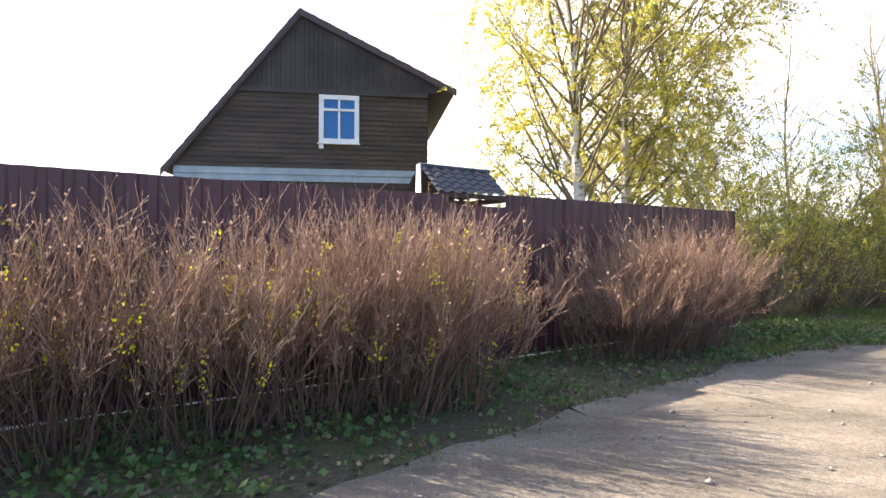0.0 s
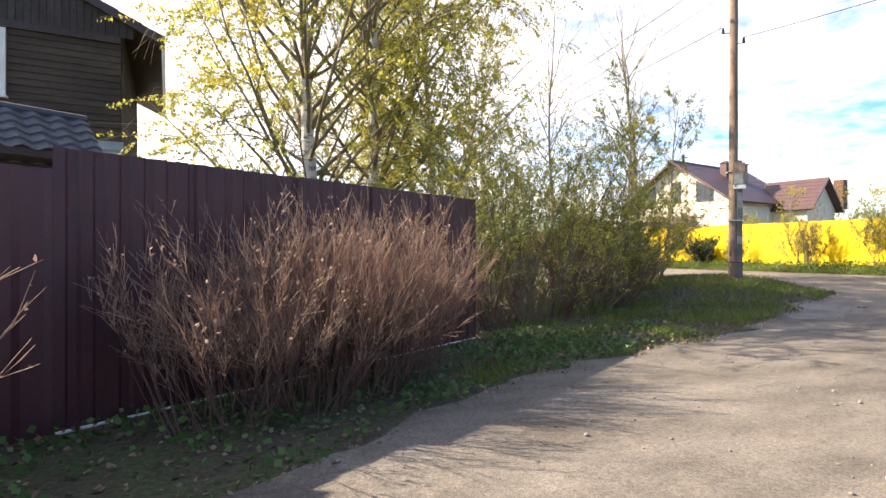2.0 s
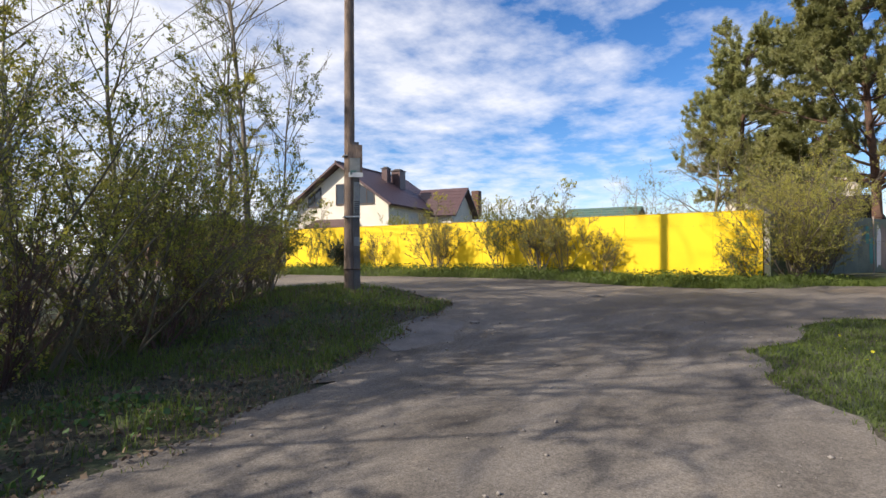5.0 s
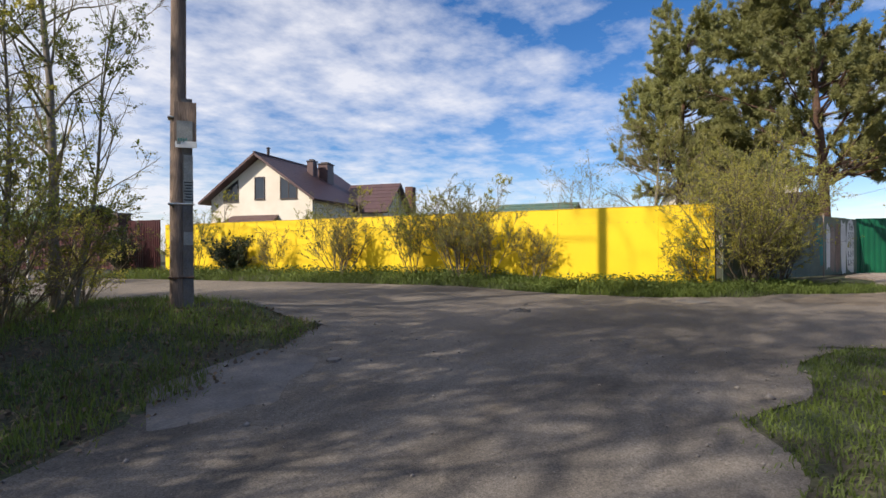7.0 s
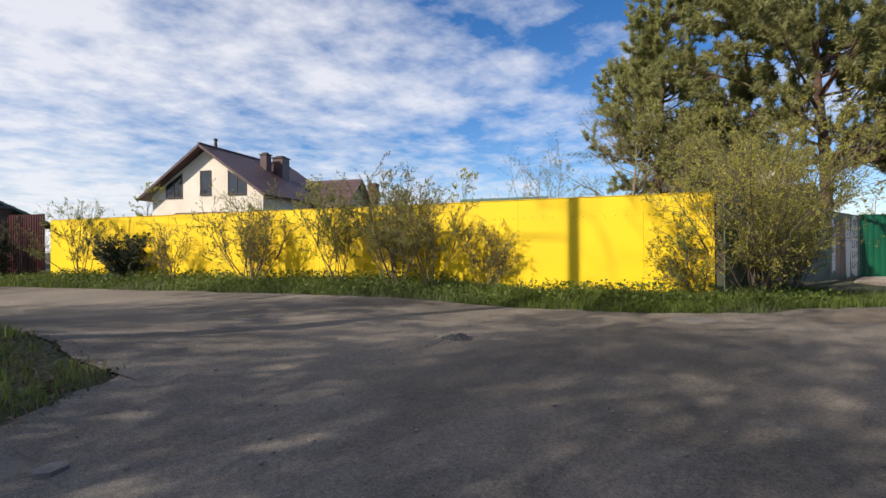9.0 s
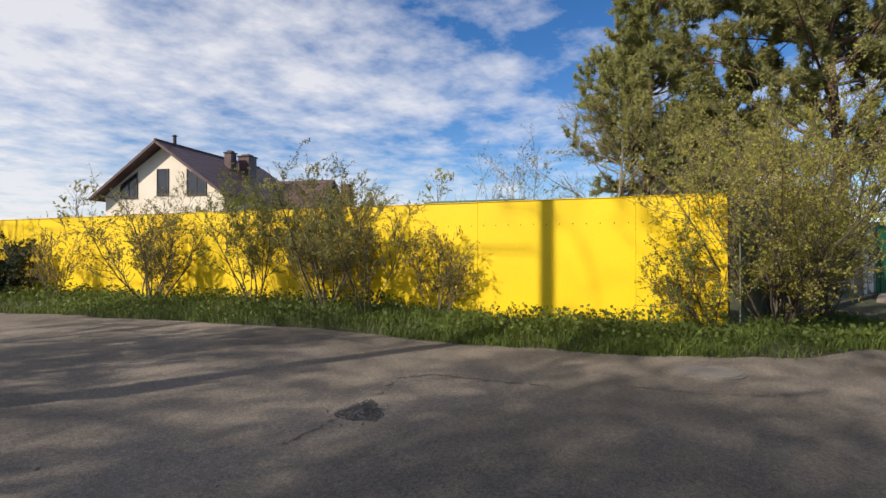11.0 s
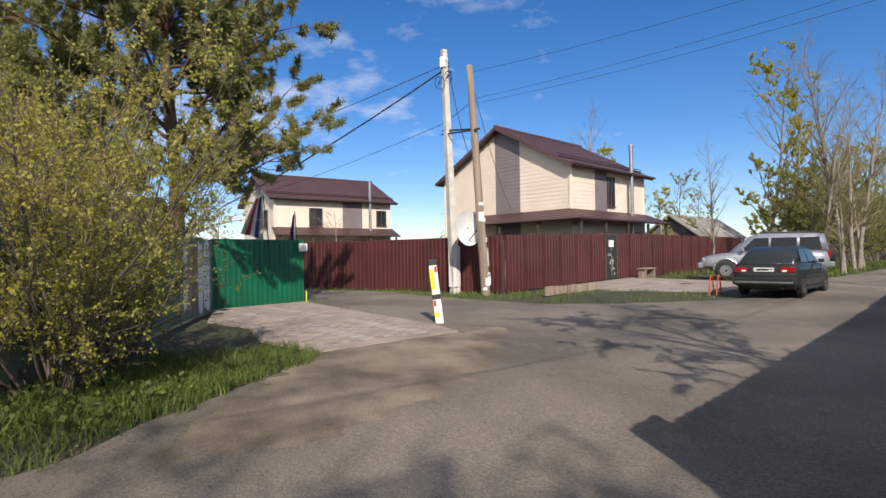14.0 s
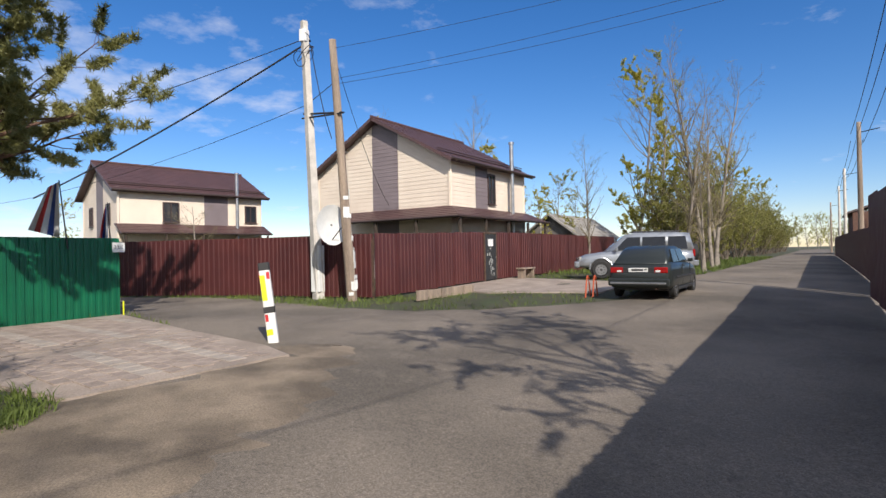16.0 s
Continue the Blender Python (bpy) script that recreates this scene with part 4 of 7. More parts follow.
part("wall_core", Shape().prism([c1 + xd * LX, c1, c1 + up * EZ, c1 + xd * APX + up * (APZ - 0.05), c1 + xd * LX + up * LZ], yd1 * 0.03, yd1 * 7.0), M_DARKWOOD, h1)
part("front_cladding", lapped(c1, xd, o1, 3.8, 5.95, left1, right1, 0.145, 0.022), M_DARKWOOD, h1, "dark weathered lap boards")
part("skirt_board", lapped(c1 + o1 * 0.01, xd, o1, 3.42, 3.8, lambda z: LX, lambda z: 0.05, 0.2, 0.03), M_PALEBLUE, h1, "pale blue-grey skirting board")
part("lower_cladding", lapped(c1, xd, o1, 0.1, 3.42, lambda z: LX, lambda z: 0, 0.16, 0.02), M_DARKWOOD, h1)
part("side_cladding", lapped(c1, yd1, xd, 0.1, 6.0, lambda z: 0, lambda z: 7.0, 0.16, 0.02), M_DARKWOOD, h1)
part("gable_belt", Shape().prism([c1 + xd * left1(5.95) + up * 5.93, c1 + xd * right1(6.07) + up * 5.93, c1 + xd * right1(6.07) + up * 6.07, c1 + xd * left1(6.07) + up * 6.07], o1 * 0.0, o1 * 0.07), M_GABLEWOOD, h1)
herring = Shape()
bw = 0.13
for sgn in (-1, 1):
    slope = (APZ - EZ) / (0 - APX)
    k = 0
    while k < 30:
        s0, s1 = k * bw, (k + 1) * bw - 0.008
        k += 1
        pts = []
        for s_ in (s0, s1):
            x0 = APX + sgn * s_
            zt = APZ - 0.06
            # boards fan down at 60 degrees from the centre line
            xa, za = APX + sgn * s_ * 0.35, 0
            lim = (lambda x: APZ - (x - APX) * slope) if sgn > 0 else (lambda x: LZ + (x - LX) * (APZ - LZ) / (APX - LX))
            z_top, z_bot = lim(x0) - 0.05, 6.08
            pts.append((x0, z_bot, z_top))
        if pts[0][2] - 6.08 < 0.05 or pts[1][2] - 6.08 < 0.02:
            continue
        herring.prism([c1 + xd * pts[0][0] + up * pts[0][1], c1 + xd * pts[1][0] + up * pts[1][1], c1 + xd * pts[1][0] + up * pts[1][2], c1 + xd * pts[0][0] + up * pts[0][2]], o1 * 0.0, o1 * (0.022 + 0.006 * (k % 3)))
part("gable_cladding", herring, M_GABLEWOOD, h1, "grey-black gable boards")
ov, ln1 = 0.12, 7.4
sl = (APZ - EZ) / -APX
ra, rb = c1 + xd * (0.85) + up * (EZ - sl * 0.85 + 0.1) + o1 * ov, c1 + xd * 0.85 + up * (EZ - sl * 0.85 + 0.1) + yd1 * ln1
ta, tb = c1 + xd * APX + up * (APZ + 0.12) + o1 * ov, c1 + xd * APX + up * (APZ + 0.12) + yd1 * ln1
la, lb = c1 + xd * (LX - 0.3) + up * (LZ - 0.3) + o1 * ov, c1 + xd * (LX - 0.3) + up * (LZ - 0.3) + yd1 * ln1
part("roof", slope_roof(ra, rb, tb, ta, 0.16, 10), M_ROOF, h1)
part("roof", slope_roof(la, lb, tb, ta, 0.16, 12), M_ROOF, h1)
for q0, q1 in ((ra, ta), (la, ta)):
    part("barge_board", Shape().prism([q0 - up * 0.2, q0 - up * 0.02, q1 - up * 0.0, q1 - up * 0.2], o1 * 0.0, o1 * 0.03), M_BROWN, h1)
wx, wz, ww, wh = -3.12, 4.53, 1.13, 1.38
wob = window(h1, c1 + xd * wx + up * wz + o1 * 0.03, xd, o1, ww, wh, M_BLUEPANE, bars=(1,), frame_w=0.13, mat=M_WHITE)
part("transom", Shape().prism([c1 + xd * (wx + 0.1) + up * (wz + 0.92), c1 + xd * (wx + ww - 0.1) + up * (wz + 0.92), c1 + xd * (wx + ww - 0.1) + up * (wz + 0.99), c1 + xd * (wx + 0.1) + up * (wz + 0.99)], o1 * 0.03, o1 * 0.08), M_WHITE, wob)
part("casing_tail", Shape().prism([c1 + xd * wx + up * (wz - 0.16), c1 + xd * (wx + 0.13) + up * (wz - 0.16), c1 + xd * (wx + 0.13) + up * wz, c1 + xd * wx + up * wz], o1 * 0.03, o1 * 0.07), M_WHITE, wob)

# garden houses beyond the yellow fence
cot = thing("garden_house", 42, 8.6, 0.6, 20, "cream garden house with green metal roof behind pines", "house")
part("wall", Shape().prism([(-3, -2.5, 0), (-3, 2.5, 0), (-3, 2.5, 4.0), (-3, 0, 5.9), (-3, -2.5, 4.0)], (0, 0, 0), (6, 0, 0)), M_PLASTER, cot)
for sg in (-1, 1):
    part("roof", slope_roof((-3.4, sg * 2.9, 4.0), (3.4, sg * 2.9, 4.0), (3.4, 0, 6.2), (-3.4, 0, 6.2), 0.12, 6), M_BROWN, cot)
window(cot, (-3.03, 0.5, 2.6), (0, -1, 0), (-1, 0, 0), 0.9, 1.2)
grn = thing("green_shed", 33.5, 15.5, 0.6, 10, "green painted shed roof behind yellow fence", "shed")
part("wall", Shape().prism([(-1.5, -1.5, 0), (1.5, -1.5, 0), (1.5, -1.5, 2.55), (0, -1.5, 3.0), (-1.5, -1.5, 2.55)], (0, 0, 0), (0, 3, 0)), M_GREENROOF, grn)
for sg in (-1, 1):
    part("roof", slope_roof((sg * 1.8, -1.8, 2.5), (sg * 1.8, 1.8, 2.5), (0, 1.8, 3.1), (0, -1.8, 3.1), 0.08, 4), M_GREENROOF, grn)
shd = thing("shed", 33.2, 6.2, 0.6, -20, "dark brown shed with pitched roof behind graffiti boards", "shed")
part("wall", Shape().prism([(-1.5, -1.1, 0), (1.5, -1.1, 0), (1.5, -1.1, 1.95), (0, -1.1, 2.8), (-1.5, -1.1, 1.95)], (0, 0, 0), (0, 2.2, 0)), M_DARKWOOD, shd)
for sg in (-1, 1):
    part("roof", slope_roof((sg * 1.9, -1.4, 1.85), (sg * 1.9, 1.4, 1.85), (0, 1.4, 2.95), (0, -1.4, 2.95), 0.08, 5), M_BROWN, shd)
lsh = thing("garage", 22.3, 36.5, 0.6, 10, "brown garage with pale green roof", "garage")
part("wall", Shape().prism([(-2.25, -2.5, 0), (2.25, -2.5, 0), (2.25, -2.5, 2.2), (0, -2.5, 3.1), (-2.25, -2.5, 2.2)], (0, 0, 0), (0, 5, 0)), M_BRICK, lsh)
for sg in (-1, 1):
    part("roof", slope_roof((sg * 2.7, -3, 2.1), (sg * 2.7, 3, 2.1), (0, 3, 3.2), (0, -3, 3.2), 0.1, 6), M_GREENROOF, lsh)
sl1 = thing("slate_shed", 41.5, -30.5, -0.6, dang, "grey slate-roofed outbuilding behind fence", "shed")
part("wall", Shape().prism([(-4, -2.5, 0), (-4, 2.5, 0), (-4, 2.5, 3.2), (-4, 0, 5.0), (-4, -2.5, 3.2)], (0, 0, 0), (8, 0, 0)), M_STUB, sl1)
for sg in (-1, 1):
    part("roof", slope_roof((-4.4, sg * 3, 3.0), (4.4, sg * 3, 3.0), (4.4, 0, 5.2), (-4.4, 0, 5.2), 0.1, 9), M_SLATE, sl1)
rh = thing("house", 29.5, -88, 0.7, dang, "distant brick house with brown roof beyond fence", "house")
part("wall", Shape().box((0, 0, 2.8), (12, 9, 5.6), 0, 0.03), M_BRICK, rh)
part("roof", slope_roof((-6.6, 5.2, 5.5), (6.6, 5.2, 5.5), (5, 0, 7.4), (-5, 0, 7.4), 0.2, 8), M_BROWN, rh)
part("roof", slope_roof((-6.6, -5.2, 5.5), (6.6, -5.2, 5.5), (5, 0, 7.4), (-5, 0, 7.4), 0.2, 8), M_BROWN, rh)
for k in (-1, 1):
    window(rh, (-6.02, k * 2 + 0.6, 3.4), (0, -1, 0), (-1, 0, 0), 1.2, 1.5)


# ---------------------------------------------------------------- poles, wires, bollard
def curve_tube(pts, r, k=6):
    """A cable or bent tube in one skin."""
    pts = [Vector(p) for p in pts]
    s, v = Shape(), []
    for i, p in enumerate(pts):
        d = (pts[min(i + 1, len(pts) - 1)] - pts[max(i - 1, 0)]).normalized()
        ref = Vector((0, 0, 1)) if abs(d.z) < 0.9 else Vector((0, 1, 0))
        a = d.cross(ref).normalized()
        b = d.cross(a)
        v += [p + (a * math.cos(2 * math.pi * j / k) + b * math.sin(2 * math.pi * j / k)) * r for j in range(k)]
    return s.add(v, [(i * k + j, i * k + (j + 1) % k, (i + 1) * k + (j + 1) % k, (i + 1) * k + j) for i in range(len(pts) - 1) for j in range(k)])


def pole_wood(s, base, top, r0, r1, k=14, n=9):
    """A round tapered pole in one skin."""
    base, top = Vector(base), Vector(top)
    v, f = [], []
    for i in range(n + 1):
        c, r = base.lerp(top, i / n), r0 + (r1 - r0) * i / n
        v += [c + Vector((math.cos(2 * math.pi * j / k), math.sin(2 * math.pi * j / k), 0)) * r * (1 + 0.02 * math.sin(3 * j + i)) for j in range(k)]
    f = [(i * k + j, i * k + (j + 1) % k, (i + 1) * k + (j + 1) % k, (i + 1) * k + j) for i in range(n) for j in range(k)]
    return s.add(v, f + [list(range(n * k, n * k + k))])


P1 = Vector((14.65, 13.68, H(14.65, 13.68)))
pole1 = thing("power_pole", *P1, 0, "weathered wooden power pole on concrete stub with posters", "power pole")
ua, ub = Vector((0.853, -0.522, 0)), Vector((0.522, 0.853, 0))
ang1 = math.degrees(math.atan2(ua.y, ua.x))
part("pole", pole_wood(Shape(), Vector((0, 0, -0.3)) - ua * 0.06, Vector((0.02, 0, 9.4)) - ua * 0.03, 0.12, 0.098), M_POLE, pole1, smooth=True)
stub = part("concrete_stub", Shape().prism([ua * x + ub * y for x, y in ((0.02, -0.11), (0.165, -0.1), (0.165, 0.1), (0.02, 0.11))], (0, 0, -0.35), ua * -0.02 + Vector((0, 0, 3.2))), M_STUB, pole1, "grey concrete stub")
for zz in (0.45, 1.58, 2.9):
    part("binding_wire", Shape().box(tuple(ua * -0.008 + Vector((0, 0, zz))), (0.37, 0.26, 0.022), ang1, 0.006), M_WHITE if zz > 1 else M_RUST, pole1, "twisted binding wire")
sign_board = part("notice_board", Shape().box(tuple(ua * 0.05 - ub * 0.155 + Vector((0, 0, 2.8))), (0.31, 0.02, 0.66), ang1 - 6, 0.004), M_POLE, pole1, "dark weathered notice board")
part("poster", Shape().box(tuple(ua * 0.04 - ub * 0.17 + Vector((0, 0, 2.66))), (0.22, 0.004, 0.36), ang1 - 6, 0.001), M_POSTER, sign_board, "torn pale blue-grey paper notice")
part("poster", Shape().box(tuple(ua * 0.06 - ub * 0.176 + Vector((0, 0, 2.48))), (0.3, 0.004, 0.1), ang1 - 9, 0.001), M_WHITE, sign_board, "torn white paper strip")
bars_ = Shape()
for k in range(6):
    bars_.box(tuple(ua * (-0.04 + 0.034 * k) - ub * 0.1745 + Vector((0, 0, 2.545 + 0.006 * (k % 2)))), (0.02, 0.004, 0.05), ang1 - 6, 0)
part("poster_print", bars_, M_TEAL, sign_board)
for cz, hh, ww_, mm in ((2.14, 0.38, 0.13, M_POSTER), (1.77, 0.36, 0.14, M_POSTER), (1.05, 0.2, 0.13, M_POSTER), (0.82, 0.1, 0.13, M_STUB)):
    part("poster", Shape().box(tuple(ua * 0.09 - ub * 0.113 + Vector((0, 0, cz))), (ww_, 0.005, hh), ang1 + 4, 0.001), mm, pole1, "faded paper notice")
bars_ = Shape()
for k in range(7):
    bars_.box(tuple(ua * 0.09 - ub * 0.117 + Vector((0, 0, 1.91 - k * 0.045))), (0.12 - 0.02 * (k % 3), 0.004, 0.018), ang1 + 4, 0)
part("poster_print", bars_, M_PLASTIC, pole1)
for zz in (6.4, 7.9):
    part("insulator", Shape().tube((0.0, 0, zz), tuple(ua * 0.22 + up * (zz + 0.0)), 0.012, k=6).tube(tuple(ua * 0.22 + up * zz), tuple(ua * 0.22 + up * (zz + 0.14)), 0.04, 0.03, 8), M_PLASTIC, pole1)
    part("insulator", Shape().tube((0.0, 0, zz + 0.3), tuple(-ua * 0.3 + up * (zz + 0.3)), 0.012, k=6).tube(tuple(-ua * 0.3 + up * (zz + 0.3)), tuple(-ua * 0.3 + up * (zz + 0.44)), 0.04, 0.03, 8), M_PLASTIC, pole1)

CP, CPT = Vector((34.4, -4.75, 0.6)), Vector((34.1, -4.22, 9.4))
cpole = thing("concrete_pole", 0, 0, 0, 0, "pale concrete power pole with cable bundle at its top", "power pole")
v = []
for i in range(7):
    p, a = CP.lerp(CPT, i / 6), 0.17 - 0.07 * i / 6
    v += [(p.x + x * a, p.y + y * a, p.z - (0.3 if i == 0 else 0)) for x, y in ((-1, -0.8), (1, -0.8), (0.8, 0.8), (-0.8, 0.8))]
s = Shape().add(v, [(4 * i + j, 4 * i + (j + 1) % 4, 4 * i + 4 + (j + 1) % 4, 4 * i + 4 + j) for i in range(6) for j in range(4)] + [(24, 25, 26, 27)])
part("pole", s, M_CONC, cpole)
part("paint_patch", Shape().box((34.37, -4.72, 1.6), (0.34, 0.3, 1.5), 20, 0.02), M_WHITE, cpole, "torn white paper wraps")
coils = Shape()
rnd = random.Random(9)
for k in range(7):
    cc, rr = CPT + Vector((rnd.uniform(-0.2, 0.2), rnd.uniform(-0.2, 0.2), -0.5 - 0.12 * k)), rnd.uniform(0.16, 0.34)
    pts = [cc + Vector((rr * math.cos(t), 0.5 * rr * math.sin(t), 0.7 * rr * math.sin(t + k))) for t in [i * math.pi / 7 for i in range(15)]]
    for p, q in zip(pts, pts[1:]):
        coils.tube(p, q, 0.012, k=4, caps=False)
part("cable_coils", coils, M_WIRE, cpole)
part("junction_box", Shape().box((34.12, -4.24, 8.95), (0.24, 0.24, 0.4), 30, 0.02), M_WHITE, cpole, "white junction box")
WP, WPT = Vector((32.75, -4.95, 0.6)), Vector((32.75, -4.4, 8.45))
wpole = thing("wooden_pole", 0, 0, 0, 0, "leaning bleached wooden pole with torn posters", "power pole")
part("pole", pole_wood(Shape(), WP - Vector((0, 0, 0.3)), WPT, 0.165, 0.105), M_POLE2, wpole, smooth=True)
for k in range(16):
    t = rnd.uniform(0.03, 0.42)
    p = WP.lerp(WPT, t)
    a = rnd.uniform(2.2, 4.6)
    rr = 0.168 - 0.06 * t
    part("torn_paper", Shape().box((p.x + rr * math.cos(a), p.y + rr * math.sin(a), p.z), (0.014, rnd.uniform(0.08, 0.2), rnd.uniform(0.1, 0.35)), math.degrees(a), 0.002), M_WHITE, wpole, "torn white paper scrap")
q0, q1 = CP.lerp(CPT, 0.68), WP.lerp(WPT, 0.72)
part("steel_strut", Shape().tube(q0 + Vector((0.3, 0, 0)), q1 + Vector((-0.3, 0.0, 0)), 0.035, k=6).tube(q0 + Vector((0.3, 0.06, -0.15)), q1 + Vector((-0.2, 0.06, -0.02)), 0.03, k=6), M_WIRE, wpole)
wd = thing("satellite_dish", 33.2, -4.5, 2.95, 98, "white oval satellite dish behind wooden pole", "satellite dish")
part("dish", bowl(0.62, 0.12), M_WHITE, wd)
part("arm", Shape().tube((0, 0, 0), (-0.25, -0.1, 0.0), 0.03, k=6).tube((0, 0, -0.5), (0, 0.5, -0.1), 0.015, k=6), M_PLASTIC, wd)


def wire(name, a, b, sag, r=0.014, n=14, label="thin black overhead cable"):
    a, b = Vector(a), Vector(b)
    pts = [a.lerp(b, i / n) - Vector((0, 0, sag * 4 * (i / n) * (1 - i / n))) for i in range(n + 1)]
    t = thing(name, 0, 0, 0, 0, label, "cable", "overhead cables")
    part("strand", curve_tube(pts, r, 5), M_WIRE, t)


wire("cable", P1 + Vector((0.15, -0.1, 6.55)), (17.6, -12.3, 8.2), 1.0, 0.01, 24)
wire("cable", P1 + Vector((-0.3, 0.15, 6.85)), (14.6, 40, 8.4), 0.5, 0.012)
wire("cable", P1 + Vector((-0.3, 0.15, 8.35)), (14.6, 40, 8.9), 0.5, 0.012)
wire("cable", P1 + Vector((0.2, 0.1, 8.05)), (14.6, 40, 8.6), 0.7, 0.012)
wire("cable", (34.1, -4.4, 8.95), (45.5, 2.4, 6.6), 0.15, 0.014)
wire("cable", (34.1, -4.45, 8.85), (45.3, 1.4, 4.5), 0.2, 0.03)
wire("cable", (32.75, -4.4, 8.2), (18.0, -12.0, 9.5), 0.25, 0.006)
wire("cable", (32.75, -4.45, 7.3), (18.0, -12.4, 9.2), 0.3, 0.006)
wire("cable", (32.75, -4.48, 7.15), (18.0, -12.6, 9.0), 0.35, 0.006)
wire("cable", (34.2, -4.5, 6.9), (58, 2, 5.2), 0.5, 0.01)
wire("cable", (34.25, -4.5, 6.95), (32.75, -4.45, 7.2), 0.0, 0.012)
wire("cable", (34.15, -4.5, 8.6), (33.2, -4.6, 5.6), 0.25, 0.014)
wire("cable", (32.8, -4.5, 8.0), (41.0, -12.95, 4.4), 0.5, 0.01)

# poles along the road beyond
for k, (px, py, mm) in enumerate(((14.6, 40.0, M_POLE2), (17.6, -12.3, M_CONC), (25.0, -35.8, M_POLE2), (29.8, -59.7, M_CONC), (33.5, -78, M_CONC), (40, -108, M_POLE2))):
    rp = thing("power_pole", px, py, H(px, py), 0, "concrete power pole beside the road" if mm is M_CONC else "grey wooden power pole beside the road", "power pole", "roadside power poles")
    part("pole", pole_wood(Shape(), (0, 0, -0.3), (0, 0, 8.6), 0.17, 0.11), mm, rp, smooth=True)
    part("crossarm", Shape().tube((-0.05, -0.1, 8.0), (-1.0, 0.2, 8.05), 0.03, k=6), M_WIRE, rp)
for dx_ in (-0.2, 0.15, 0.4):
    wire("cable", (25.0 + dx_, -35.8, 8.3 + dx_), (17.0 + dx_, 4, 10.2), 0.8)
    wire("cable", (25.0 + dx_, -35.8, 8.3), (29.8 + dx_, -59.7, 8.6), 0.5)
    wire("cable", (29.8 + dx_, -59.7, 8.6), (33.5 + dx_, -78, 8.6), 0.4)

BQ = Vector((27.45, 0.2, H(27.45, 0.2) + 0.02))
bol = thing("bollard", *BQ, 0, "white concrete bollard with yellow reflectors and black band", "bollard")
bol.matrix_basis = Matrix.Translation(BQ) @ Matrix.Rotation(radians(6.5), 4, Vector((-0.7246, 0.689, 0))) @ pose(0, 0, 0, 0, 0, 240)
part("post", Shape().box((0, 0, 0.62), (0.17, 0.17, 1.28), 0, 0.015), M_WHITE, bol)
part("top_cap", Shape().box((0, 0, 1.27), (0.176, 0.176, 0.14), 0, 0.012), M_BLACK, bol)
part("band", Shape().box((0, 0, 0.55), (0.176, 0.176, 0.11), 0, 0.006), M_BLACK, bol)
for x_, y_, z_, w_, h_, mm in ((-0.04, -0.0875, 0.92, 0.08, 0.42, M_LIME), (0.05, -0.0875, 1.12, 0.05, 0.12, M_RED), (-0.03, -0.0875, 0.18, 0.1, 0.1, M_LIME), (-0.05, -0.0875, 0.42, 0.05, 0.12, M_RED)):
    part("reflector", Shape().box((x_, y_, z_), (w_, 0.006, h_), 0, 0.001), mm, bol)
    part("reflector", Shape().box((-0.0875, -x_, z_), (0.006, w_, h_), 0, 0.001), mm, bol)

# concrete pads
def slab(name, ring, z, t, label, material=M_SLAB):
    ob = thing(name, 0, 0, 0, 0, label, "pavement", kind="structure")
    pts = [(x, y, H(x, y) + z) for x, y in ring]
    s = Shape().prism(pts, (0, 0, -t), (0, 0, 0))
    bm = bmesh.new()
    me = s.mesh(name)
    bm.from_mesh(me)
    bmesh.ops.bevel(bm, geom=bm.edges[:], offset=0.02, segments=2, affect="EDGES")
    part("slab", bm, material, ob)
    return ob


# clay pavers with grey bands laid inside the two pads
M_PAVER = pm("pinkish_paver", (0.35, 0.282, 0.232), (0.25, 0.2, 0.165), 3.0, 0.9, 0.3, 0.15, vary=0.16)
M_BANDPAVER = pm("grey_paver", (0.385, 0.33, 0.277), (0.29, 0.25, 0.21), 3.0, 0.9, 0.3, 0.15, vary=0.1)
PADS = ([(25.75, 3.35), (26.2, 0.55), (27.2, 0.45), (29.5, 0.75), (29.0, 3.7), (27.2, 3.9)], [(29.04, 3.72), (29.54, 0.77), (34.2, 0.9), (33.4, 3.65), (30.5, 4.25)])
pv_ = {}
for kind_, wide_, mm in (("paver", 0.19, M_PAVER), ("band", 0.28, M_BANDPAVER)):
    pv_[kind_] = with_material(Shape().box((0, 0, -0.035), (0.288, wide_, 0.07), 0, 0.006).mesh("paver"), mm)
rp_ = random.Random(88)
for ring_ in PADS:
    pad_ = slab("pavement_pad", ring_, 0.05, 0.3, "worn pinkish paved pad in front of green gate")
    v_, row_ = 0.0, 0
    while v_ < 4.6:
        kind_ = "band" if row_ % 5 == 4 else "paver"
        step_ = 0.29 if kind_ == "band" else 0.2
        for k in range(22):
            u_ = 0.3 * k + 0.15 * (row_ % 2)
            px_, py_ = ring_[0][0] + u_ * 0.985 + v_ * -0.17, 0.2 + (v_ + step_ / 2) * 0.985 + u_ * 0.17 - (0 if ring_ is PADS[0] else 0.5)
            if inside_distance(ring_, px_, py_) < -0.33:
                placed("paver", pv_[kind_], pad_, pose(px_, py_, H(px_, py_) + 0.062 + rp_.uniform(-0.003, 0.003), rp_.uniform(-0.5, 0.5), rp_.uniform(-0.5, 0.5), 9.8 + rp_.uniform(-0.6, 0.6)))
        v_, row_ = v_ + step_, row_ + 1
GARDEN_PAD = [(30.5, -8.6), (33.2, -8.9), (34.4, -14.6), (28.2, -14.2), (27.5, -10.3)]
slab("pavement_pad", GARDEN_PAD, 0.04, 0.25, "pale concrete apron before a garden door")
